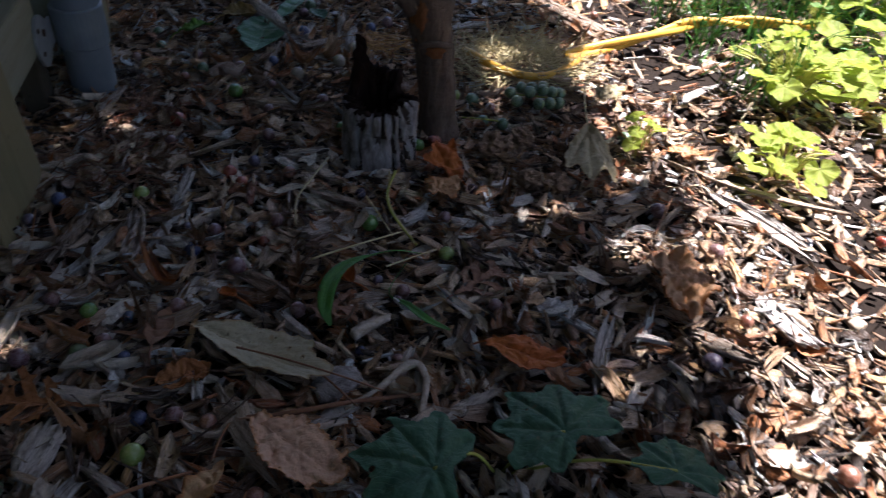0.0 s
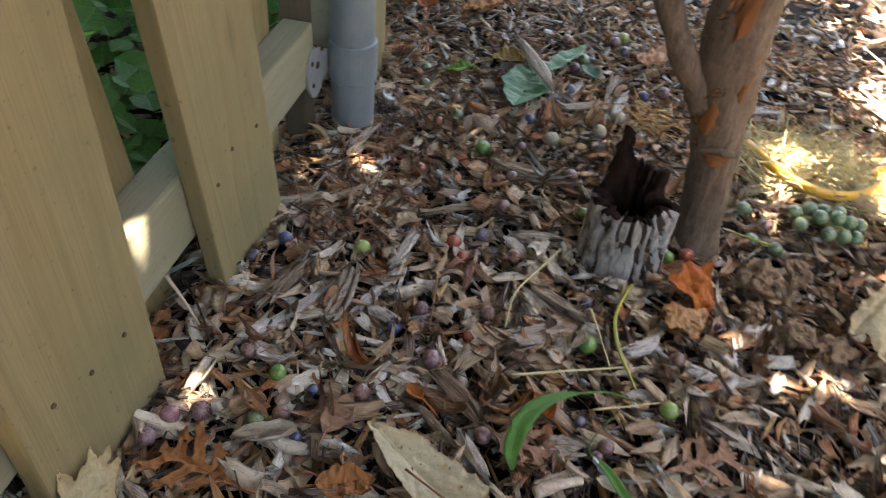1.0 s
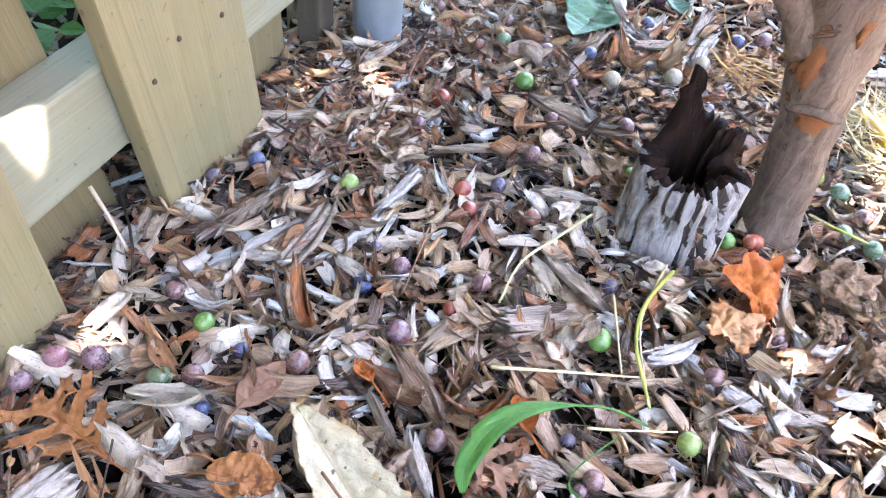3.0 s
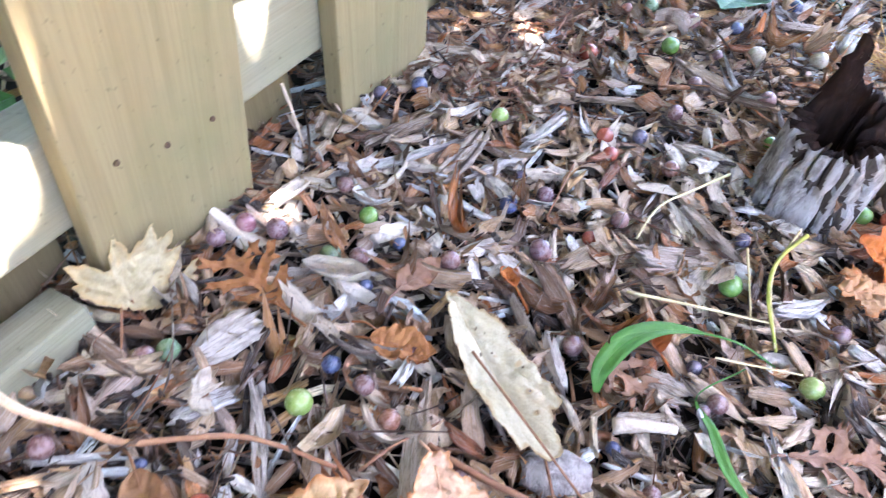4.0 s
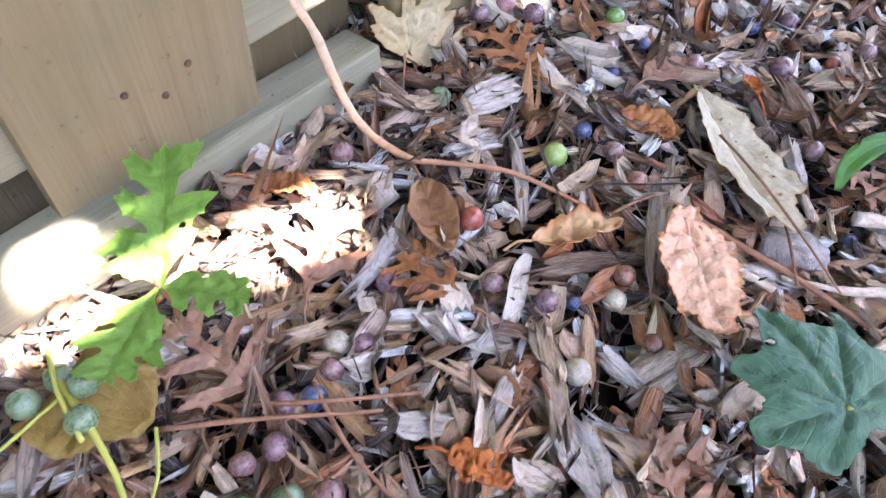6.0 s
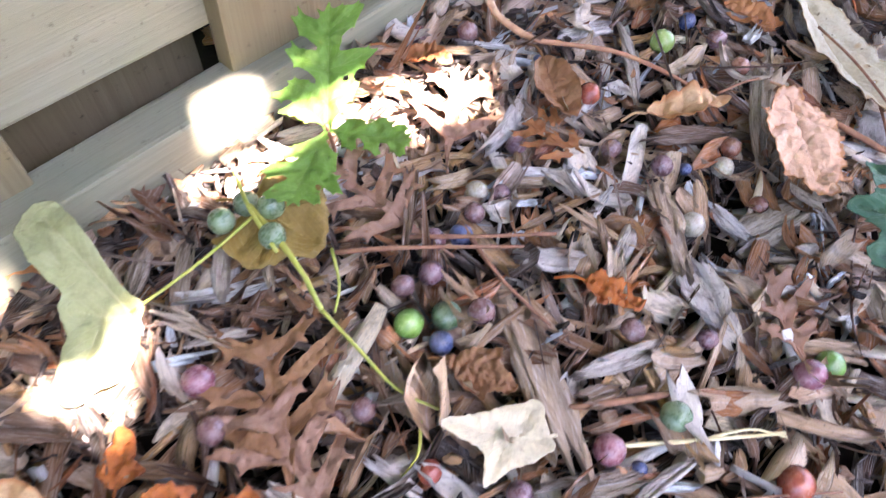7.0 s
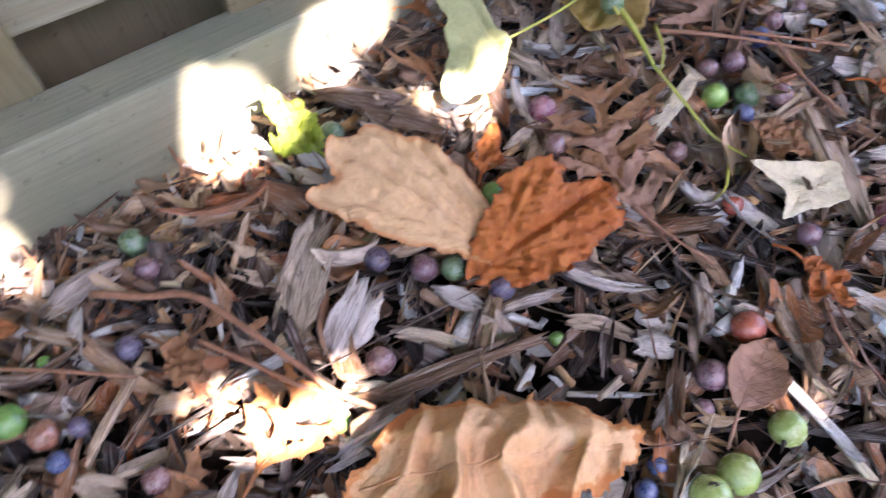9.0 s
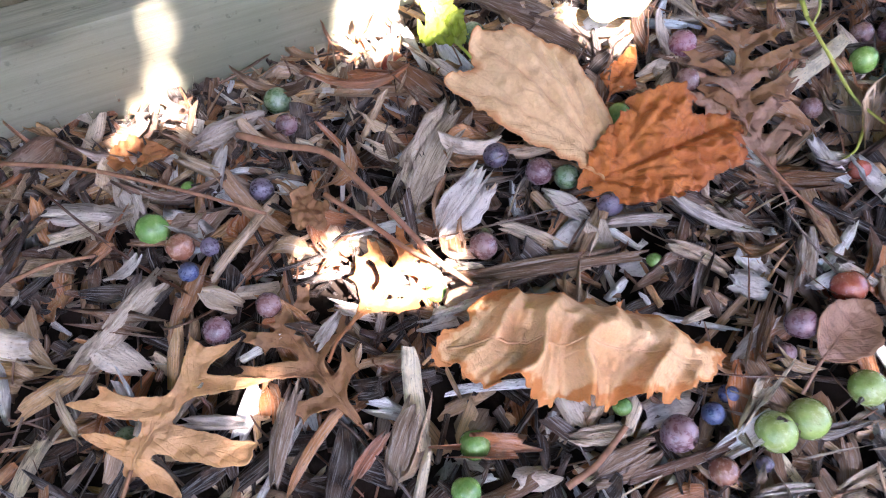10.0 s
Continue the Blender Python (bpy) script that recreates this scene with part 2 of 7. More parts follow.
PALE_FLAKE = chip_material("cream_bark_flakes", [(0, (0.74, 0.56, 0.38)), (0.25, (0.84, 0.72, 0.56)), (0.5, (0.62, 0.44, 0.29)), (0.66, (0.88, 0.80, 0.68)), (0.85, (0.70, 0.46, 0.26))], True, 0.45)
ROOTLET = chip_material("dark_rootlets", [(0, (0.12, 0.07, 0.045)), (0.4, (0.20, 0.12, 0.08)), (0.7, (0.32, 0.24, 0.18)), (0.88, (0.22, 0.09, 0.045))])
FIBRE = chip_material("loose_fibres", [(0, (0.30, 0.15, 0.08)), (0.3, (0.50, 0.38, 0.22)), (0.55, (0.20, 0.11, 0.07)), (0.75, (0.58, 0.48, 0.34)), (0.9, (0.38, 0.16, 0.07))])
PALE_CHIP = chip_material("pale_grey_wood", [(0, (0.70, 0.63, 0.55)), (0.3, (0.76, 0.72, 0.67)), (0.6, (0.62, 0.54, 0.45)), (0.85, (0.55, 0.45, 0.36))], False, 0.8)
TAN_CHIP = chip_material("tan_wood", [(0, (0.56, 0.42, 0.28)), (0.4, (0.48, 0.35, 0.22)), (0.7, (0.60, 0.49, 0.36))], False, 0.8)
BROWN_CHIP = chip_material("brown_wood", [(0, (0.30, 0.21, 0.14)), (0.4, (0.24, 0.15, 0.09)), (0.7, (0.34, 0.27, 0.2))], False, 0.8)
RED_CHIP = chip_material("red_brown_wood", [(0, (0.36, 0.12, 0.06)), (0.5, (0.42, 0.16, 0.08))], False)
PICKET = plank_material("treated_pine", (0.275, 0.228, 0.122), (0.21, 0.158, 0.076), (0.165, 0.165, 0.082), 2, 0.6)
# Same pine in a darker tone, for pickets at y below -0.35.
DARK_PICKET = plank_material("darker_pine", (0.205, 0.172, 0.10), (0.155, 0.12, 0.062), (0.125, 0.125, 0.07), 2, 0.6)
RAIL = plank_material("treated_rail", (0.31, 0.30, 0.215), (0.25, 0.22, 0.14), (0.19, 0.22, 0.14), 1, 0.5)
BOARD = plank_material("weathered_board", (0.26, 0.255, 0.18), (0.18, 0.17, 0.105), (0.145, 0.17, 0.11), 1, 0.75)
STEEL = plain_material("galvanised_steel", (0.18, 0.215, 0.245), (0.24, 0.28, 0.305), 30, 0.5, 0.2, 0.08)
ZINC = plain_material("bright_zinc", (0.42, 0.45, 0.46), (0.55, 0.58, 0.58), 90, 0.4, 0.6, 0.1)
NAIL = plain_material("rusty_nail", (0.05, 0.03, 0.02), (0.12, 0.07, 0.04), 400, 0.7, 0.3, 0.3)
def young_bark():
    """Thin brown bark: fine cracks, cross bands, and patches flaked off down to the orange inner bark."""
    n = Nodes("young_bark")
    c = n.coords("Object")
    crack = n.noise(n.coords("Object", (1, 1, 0.22)), 120, 5, 0.7, 0.6)
    band = n.noise(n.coords("Object", (0.5, 0.5, 2.2)), 60, 4, 0.6, 0.3)
    patch = n.noise(n.coords("Object", (1, 1, 0.55)), 34, 4, 0.55, 0.5)
    col = n.ramp(crack, [(0.30, (0.06, 0.038, 0.028)), (0.44, (0.11, 0.076, 0.055)), (0.68, (0.20, 0.148, 0.108))])
    col = n.mix(n.ramp(band, [(0.35, (0.55, 0.55, 0.55)), (0.55, (0, 0, 0))]), col, (0.17, 0.115, 0.085))
    bare = n.ramp(patch, [(0.665, (0, 0, 0)), (0.70, (1, 1, 1))])
    rim = n.ramp(patch, [(0.64, (0, 0, 0)), (0.67, (0.85, 0.85, 0.85)), (0.705, (0, 0, 0))])
    col = n.mix(bare, col, (0.40, 0.16, 0.055))
    col = n.mix(rim, col, (0.07, 0.04, 0.03))
    n.bump(n.math("SUBTRACT", n.math("ADD", crack, n.math("MULTIPLY", band, 0.5)), n.math("MULTIPLY", bare, 0.8)), 1.0, 0.004)
    return n.set(col, 0.8, 0.25)


BARK = young_bark()
PEEL = bark_material("peeled_inner_bark", (0.38, 0.155, 0.055), (0.22, 0.08, 0.03), 60, 0.3, 0.5, 0.0015)
OLD_BARK = bark_material("grey_furrowed_bark", (0.50, 0.46, 0.43), (0.05, 0.036, 0.03), 70, 0.34, 0.46, 0.008)
FURROW = bark_material("bark_furrow", (0.13, 0.10, 0.085), (0.028, 0.02, 0.015), 75, 0.13, 0.47, 0.006)
DARK_STUMP = bark_material("dark_stump_wood", (0.028, 0.012, 0.007), (0.007, 0.004, 0.003), 70, 0.4, 0.5, 0.003)
GOLD_STRAW = plain_material("golden_straw", (0.50, 0.28, 0.09), (0.64, 0.42, 0.17), 60, 0.7, 0.0, 0.2)
ROPE = plain_material("yellow_cord", (0.62, 0.33, 0.035), (0.75, 0.46, 0.07), 40, 0.42, 0.0, 0.1)
STRAW = plain_material("dry_straw", (0.54, 0.45, 0.22), (0.70, 0.62, 0.38), 60, 0.7, 0.0, 0.2)
TWIG = plain_material("red_brown_twig", (0.16, 0.075, 0.04), (0.32, 0.16, 0.09), 150, 0.75, 0.0, 0.5, (1, 1, 1))
DRY_VINE = plain_material("dry_vine", (0.50, 0.37, 0.24), (0.62, 0.50, 0.36), 80, 0.7, 0.0, 0.4)
def vine_material():
    """Dry vine: pale papery bark that gives way to red-brown near the ground."""
    n = Nodes("dry_vine_bark")
    sep = n.add("SeparateXYZ")
    n.link(n.add("TexCoord").outputs["Object"], sep.inputs[0])
    fine = n.noise(n.coords("Object"), 160, 5, 0.7)
    height = n.math("ADD", sep.outputs[2], n.math("MULTIPLY", n.math("SUBTRACT", fine, 0.5), 0.02))
    col = n.ramp(height, [(0.010, (0.34, 0.15, 0.08)), (0.024, (0.52, 0.31, 0.17)), (0.05, (0.58, 0.45, 0.31))])
    col = n.mix(n.ramp(fine, [(0.3, (0.5, 0.5, 0.5)), (0.55, (0, 0, 0))]), col, (0.26, 0.15, 0.09))
    n.bump(fine, 0.6, 0.001)
    return n.set(col, 0.75, 0.3)


VINE = vine_material()
STICK = plain_material("peeled_stick", (0.30, 0.23, 0.16), (0.64, 0.56, 0.46), 260, 0.85, 0.0, 1.0, (0.5, 0.5, 1.0))
STEM = plain_material("green_stem", (0.30, 0.36, 0.06), (0.46, 0.44, 0.10), 90, 0.5, 0.0, 0.2)


# ---- builders ----
def part(name, bm, material, parent=None, label="", smooth=False):
    """Links a bmesh as one mesh object under a thing or a part."""
    me = bpy.data.meshes.new(name)
    bm.to_mesh(me)
    bm.free()
    me.materials.append(material)
    if smooth:
        for p in me.polygons:
            p.use_smooth = True
    ob = new(name, me)
    if parent is not None:
        ob.parent = parent
    return tagged(ob, label)


def empty(name, at, label, category, group="", kind=""):
    ob = new(name)
    ob.empty_display_size = 0.05
    ob.matrix_basis = at if isinstance(at, Matrix) else Matrix.Translation(at)
    return tagged(ob, label, category, group, kind)


def wave(x, y, f, s=0.0):
    return noise.noise((x * f + s, y * f - s, s * 1.7))


def ground_z(x, y):
    """Height of the mulch bed: it is heaped a little against the near fence boards."""
    heap = 0.016 * math.exp(-(x / 0.06) ** 2) / (1 + math.exp(-max(-2.0, min(2.0, y + 0.36)) * 22)) if x > -0.1 else 0.0
    dip = 0.05 / (1 + math.exp(max(-9.0, min(9.0, (x + 0.01) * 200)))) if -0.16 < x < 0.05 and y < -0.17 else 0.0
    foot = 0.030 * math.exp(-(max(0.0, x - 0.04) / 0.06) ** 2) / (1 + math.exp(max(-9.0, min(9.0, (y + 0.66) * 30)))) if x > -0.01 else 0.0
    return 0.007 * wave(x, y, 5.0, 3.1) + 0.004 * wave(x, y, 14.0, 1.3) + heap - dip - foot


def box(size, at=(0, 0, 0), bevel=0.002, cuts=0):
    """A board: a box with rounded edges."""
    bm = bmesh.new()
    bmesh.ops.create_cube(bm, size=1.0, matrix=Matrix.Translation(at) @ Matrix.Diagonal((*size, 1)))
    if bevel:
        bmesh.ops.bevel(bm, geom=bm.edges[:], offset=bevel, segments=2, affect="EDGES", profile=0.6)
    return bm


def tube(points, radii, sides=8, bm=None, wobble=0.0, seed=0.0, cap=True):
    """A round, tapered run along points; smooth corners come from a spline through them."""
    bm = bm or bmesh.new()
    pts = [Vector(p) for p in points]
    n = len(pts)
    rings, side = [], None
    for i, p in enumerate(pts):
        d = (pts[min(i + 1, n - 1)] - pts[max(i - 1, 0)]).normalized()
        if side is None:
            side = d.orthogonal().normalized()
        side = (side - d * side.dot(d)).normalized()
        up = d.cross(side)
        r = radii[i] if isinstance(radii, (list, tuple)) else radii
        ring = []
        for k in range(sides):
            a = 2 * math.pi * k / sides
            q = r * (1 + wobble * noise.noise((math.cos(a) * 1.5 + seed, math.sin(a) * 1.5, i * 0.6 + seed)))
            ring.append(bm.verts.new(p + side * (q * math.cos(a)) + up * (q * math.sin(a))))
        rings.append(ring)
    for a, b in zip(rings, rings[1:]):
        for k in range(sides):
            bm.faces.new((a[k], a[(k + 1) % sides], b[(k + 1) % sides], b[k]))
    if cap:
        bm.faces.new(rings[0][::-1])
        bm.faces.new(rings[-1])
    return bm


def spline(points, steps=6):
    """More points on a smooth line through the given ones."""
    p = [Vector(q) for q in points]
    p = [2 * p[0] - p[1]] + p + [2 * p[-1] - p[-2]]
    out = []
    for i in range(1, len(p) - 2):
        a, b, c, d = p[i - 1:i + 3]
        for k in range(steps):
            t = k / steps
            out.append(0.5 * (2 * b + (c - a) * t + (2 * a - 5 * b + 4 * c - d) * t * t + (3 * b - a - 3 * c + d) * t ** 3))
    return out + [p[-2]]


# -- wood chips, as arrays --
def chip_arrays(rng, place, length, width, thick, yaw, pitch, roll, cols=4, rows=4, ragged=0.22, bend=0.10, step=0.5, cup=0.10):
    """Corner places, faces and grain coordinates for many split chips at once: fibres side by side, each with its own
    height and its own broken ends. length to roll are arrays, one entry a chip."""
    n = len(length)
    L, Wd, T = (q[:, None, None] for q in (length, width, thick))
    s = np.linspace(-0.5, 0.5, rows)
    c = np.linspace(-0.5, 0.5, cols)
    near, far = rng.uniform(-ragged, ragged * 0.6, (n, cols)), rng.uniform(-ragged, ragged * 0.6, (n, cols))
    skew = rng.normal(0, 0.12, n)[:, None]
    start = -0.5 - near * 0.5 + skew * c[None]
    stop = 0.5 + far * 0.5 + skew * c[None]
    along = start[:, None, :] + (stop - start)[:, None, :] * (s + 0.5)[None, :, None]
    taper = 1 - rng.uniform(0, 0.55, n)[:, None] * np.abs(s * 2)[None] ** 2.5 * (1 + 0.4 * np.sign(s)[None] * rng.choice([-1, 1], n)[:, None])
    y = Wd * (c[None, None, :] + rng.normal(0, 0.05, (n, 1, cols))) * np.clip(taper, 0.15, 1)[:, :, None] * (1 + rng.normal(0, 0.06, (n, rows, cols)))
    x = L * along
    rise = (1 - 0.5 * (2 * c) ** 2)[None, None, :] + step * rng.normal(0, 1, (n, 1, cols)) + 0.22 * rng.normal(0, 1, (n, rows, cols))
    curve = bend * L * rng.normal(0, 1, n)[:, None, None] * (2 * along) ** 2 * 0.25 + cup * Wd * rng.normal(0, 1, n)[:, None, None] * ((2 * c) ** 2)[None, None, :]
    twist = rng.normal(0, 0.25, n)[:, None, None] * s[None, :, None] * y
    top = curve + twist + T * (0.2 + 0.35 * np.clip(rise, -0.4, 2.2))
    low = curve + twist - T * (0.35 + 0.2 * np.clip(-rise + 0.6, 0, 1.5))
    y = y + 0.12 * L * rng.normal(0, 1, n)[:, None, None] * along ** 2
    v = np.concatenate([np.stack([x, y, top], -1).reshape(n, -1, 3), np.stack([x, y * 0.94, low], -1).reshape(n, -1, 3)], 1)
    cr, sr, cp, sp, cy, sy = np.cos(roll), np.sin(roll), np.cos(pitch), np.sin(pitch), np.cos(yaw), np.sin(yaw)
    rot = np.stack([np.stack([cy * cp, cy * sp * sr - sy * cr, cy * sp * cr + sy * sr], -1),
                    np.stack([sy * cp, sy * sp * sr + cy * cr, sy * sp * cr - cy * sr], -1),
                    np.stack([-sp, cp * sr, cp * cr], -1)], -2)
    v = np.einsum("nij,nkj->nki", rot, v) + place[:, None, :]
    at, m = (lambda i, k: i * cols + k), rows * cols
    quads = []
    for i in range(rows - 1):
        for k in range(cols - 1):
            q = (at(i, k), at(i + 1, k), at(i + 1, k + 1), at(i, k + 1))
            quads += [q, tuple(m + w for w in q[::-1])]
        for k, flip in ((0, False), (cols - 1, True)):
            q = (at(i, k), m + at(i, k), m + at(i + 1, k), at(i + 1, k))
            quads.append(q[::-1] if flip else q)
    for k in range(cols - 1):
        for i, flip in ((0, True), (rows - 1, False)):
            q = (at(i, k), m + at(i, k), m + at(i, k + 1), at(i, k + 1))
            quads.append(q if flip else q[::-1])
    faces = (np.array(quads)[None] + (np.arange(n) * 2 * m)[:, None, None]).reshape(-1, 4)
    g = np.stack([L * s[None, :, None] + 0 * x, Wd * c[None, None, :] + 0 * x], -1).reshape(n, -1, 2)
    grain = np.concatenate([g, g + np.array([0, 0.5])], 1).reshape(-1, 2)
    return v.reshape(-1, 3), faces, grain


def array_mesh(name, verts, faces, grain, material):
    me = bpy.data.meshes.new(name)
    m, k = faces.shape
    me.vertices.add(len(verts))
    me.vertices.foreach_set("co", verts.astype(np.float32).ravel())
    me.loops.add(m * k)
    me.loops.foreach_set("vertex_index", faces.astype(np.int32).ravel())
    me.polygons.add(m)
    me.polygons.foreach_set("loop_start", np.arange(0, m * k, k, dtype=np.int32))
    uv = me.uv_layers.new(name="grain")
    uv.data.foreach_set("uv", grain[faces.ravel()].astype(np.float32).ravel())
    me.update(calc_edges=True)
    me.materials.append(material)
    return me


chip_rng = np.random.default_rng(11)


def wood_chip(x, y, length, width, yaw, material=None, label="pale grey weathered wood chip lying on the mulch", lift=0.007, thick=0.004, pitch=0.0, roll=0.0, bend=0.10):
    """One larger splintered chip of its own, by its middle and the way its grain runs."""
    one = lambda q: np.array([q], float)
    cols = 6 + int(width * 300)
    tilt, lean = chip_rng.normal(0, 5), chip_rng.normal(0, 9)
    v, f, g = chip_arrays(chip_rng, np.zeros((1, 3)), one(length), one(width), one(min(thick, width * 0.5)), one(0),
                          one(radians(pitch + tilt)), one(radians(roll + lean)), cols, 10, 0.42, bend, 0.62)
    ob = new("wood_chip", array_mesh("wood_chip", v, f, g, material or PALE_CHIP))
    ob.matrix_basis = pose(x, y, ground_z(x, y) + lift, 0, 0, yaw)
    return tagged(ob, label, "wood chip", "larger chips on the mulch")


# -- leaves --
def leaf_outline(kind, u):
    """Half width at u (0 stalk, 1 tip) of a feather-veined leaf, as a share of its full half width."""
    base = math.sin(math.pi * min(1, max(0, u)) ** 0.8) ** 0.75
    if kind == "oval":
        return base
    if kind == "blade":
        return math.sin(math.pi * u ** 0.7) ** 1.1
    if kind == "toothed":
        return base * (0.93 + 0.08 * ((u * 13) % 1.0))
    return base


def creases(x, y, s):
    """Crumpled-paper relief: soft swells with sharp folds across them."""
    a = noise.noise((x * 2.2 + s, y * 2.2, s))
    b = abs(noise.noise((x * 3.6 + s, y * 4.4 - s, s + 3))) - 0.2
    c = abs(noise.noise((x * 9 - s, y * 9 + s, s + 7))) - 0.2
    d = abs(noise.noise((x * 21 - s, y * 21 + s, s + 11))) - 0.2
    return 0.6 * a + 0.75 * b + 0.38 * c + 0.16 * d


def bent(bm, turn, start, per_metre, most=200.0):
    """Rolls the part of a leaf that lies beyond start, in the way that turn (degrees) points, upwards round a bend."""
    away = Vector((math.cos(radians(turn)), math.sin(radians(turn)), 0))
    for v in bm.verts:
        d = v.co.dot(away) - start
        if d > 0:
            a = min(radians(most), d * per_metre)
            r = 1.0 / per_metre
            flat_part = v.co - away * d
            over = max(0.0, d - radians(most) / abs(per_metre))
            reach = r * math.sin(a) + over * math.cos(a)
            lift = r * (1 - math.cos(a)) + over * math.sin(a)
            v.co = flat_part + away * reach + Vector((0, 0, lift))
    return bm


def feather_leaf(kind, length, width, seed, crumple=0.1, curl=0.0, cup=0.0, fold=0.0, nu=64, nv=8, torn=0.0):
    """A leaf blade along +y from its stalk at the origin."""
    bm = bmesh.new()
    uvl = bm.loops.layers.uv.new("leaf")
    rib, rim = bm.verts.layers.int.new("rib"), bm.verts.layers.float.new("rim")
    grid, uvs = [], {}
    for i in range(nu + 1):
        u = i / nu
        row = []
        for j in range(-nv, nv + 1):
            v = j / nv
            w = leaf_outline(kind, u) * width / 2
            side = 1 + 0.15 * noise.noise((u * 7 + seed, 3.0 * (1 if v > 0 else -1), seed))
            x = v * w * side
            y = u * length + abs(x) * 0.15 * (1 - u * 0.6)
            if torn and abs(v) > 0.6:
                x *= 1 - torn * max(0, noise.noise((u * 9 + seed * 2, v, 4.0)))
            z = length * crumple * creases(x / length, y / length, seed)
            z += cup * width * (v * w / (width / 2 + 1e-6)) ** 2 + abs(x) * fold + curl * length * (u - 0.4) ** 2
            co = bm.verts.new((x, y, z))
            co[rib] = i + 1 if j == 0 else 0
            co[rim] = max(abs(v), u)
            uvs[co] = (u, v)
            row.append(co)
        grid.append(row)
    for a, b in zip(grid, grid[1:]):
        for k in range(2 * nv):
            f = bm.faces.new((a[k], a[k + 1], b[k + 1], b[k]))
            for l in f.loops:
                l[uvl].uv = uvs[l.vert]
    return bm


def lobed_leaf(length, seed, lobes=5, depth=0.35, teeth=0.06, crumple=0.1, cup=0.0, notch=0.8, rings=16, squeeze=1.0, curl=0.0, roll_edge=0.0, holes=()):
    """A hand-shaped leaf (grape, maple): stalk at the origin, middle lobe along +y."""
    bm = bmesh.new()
    uvl = bm.loops.layers.uv.new("leaf")
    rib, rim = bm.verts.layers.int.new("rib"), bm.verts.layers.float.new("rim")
    spread = 2 * math.pi - notch
    n = lobes * 20
    uvs, grid = {}, []
    for j in range(n + 1):
        f = j / n
        a = -spread / 2 + spread * f
        g = f * lobes
        tip = 1 - abs((g % 1.0) - 0.5) * 2
        reach = (0.62 + 0.38 * math.cos(a * 0.62)) * (1 - depth + depth * tip ** 0.8)
        reach *= 1 + teeth * (((g * 5) % 1.0) - 0.5) + 0.10 * noise.noise((math.cos(a) * 2 + seed, math.sin(a) * 2, seed))
        row = []
        for i in range(rings + 1):
            r = i / rings
            R = length * reach * r
            x, y = R * math.sin(a) * squeeze, R * math.cos(a)
            z = length * crumple * min(1, 0.25 + r) * creases(x / length, y / length, seed)
            z += 0.06 * length * r * math.cos(2 * math.pi * (g - 0.5)) * (-1 if cup >= 0 else 1) * min(1, crumple * 8)
            z += cup * length * r * r + curl * length * (y / length) ** 2 * (1 if y > 0 else 0.3)
            if roll_edge and r > 0.7:
                z += roll_edge * length * (r - 0.7) ** 1.3 * (0.6 + 0.6 * noise.noise((a * 2 + seed, 1.0, seed)))
                x *= 1 - 0.55 * abs(roll_edge) * (r - 0.7)
                y *= 1 - 0.55 * abs(roll_edge) * (r - 0.7)
            co = bm.verts.new((x, y, z))
            co[rib] = i + 1 if j == n // 2 else 0
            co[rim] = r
            uvs[co] = (g, r)
            row.append(co)
        grid.append(row)
    for a, b in zip(grid, grid[1:]):
        for k in range(rings):
            c = (a[k].co + b[k + 1].co) / 2
            if any((c.x - hx) ** 2 + (c.y - hy) ** 2 < hr * hr for hx, hy, hr in holes):
                continue
            f = bm.faces.new((a[k], b[k], b[k + 1], a[k + 1]))
            for l in f.loops:
                l[uvl].uv = uvs[l.vert]
    return bm


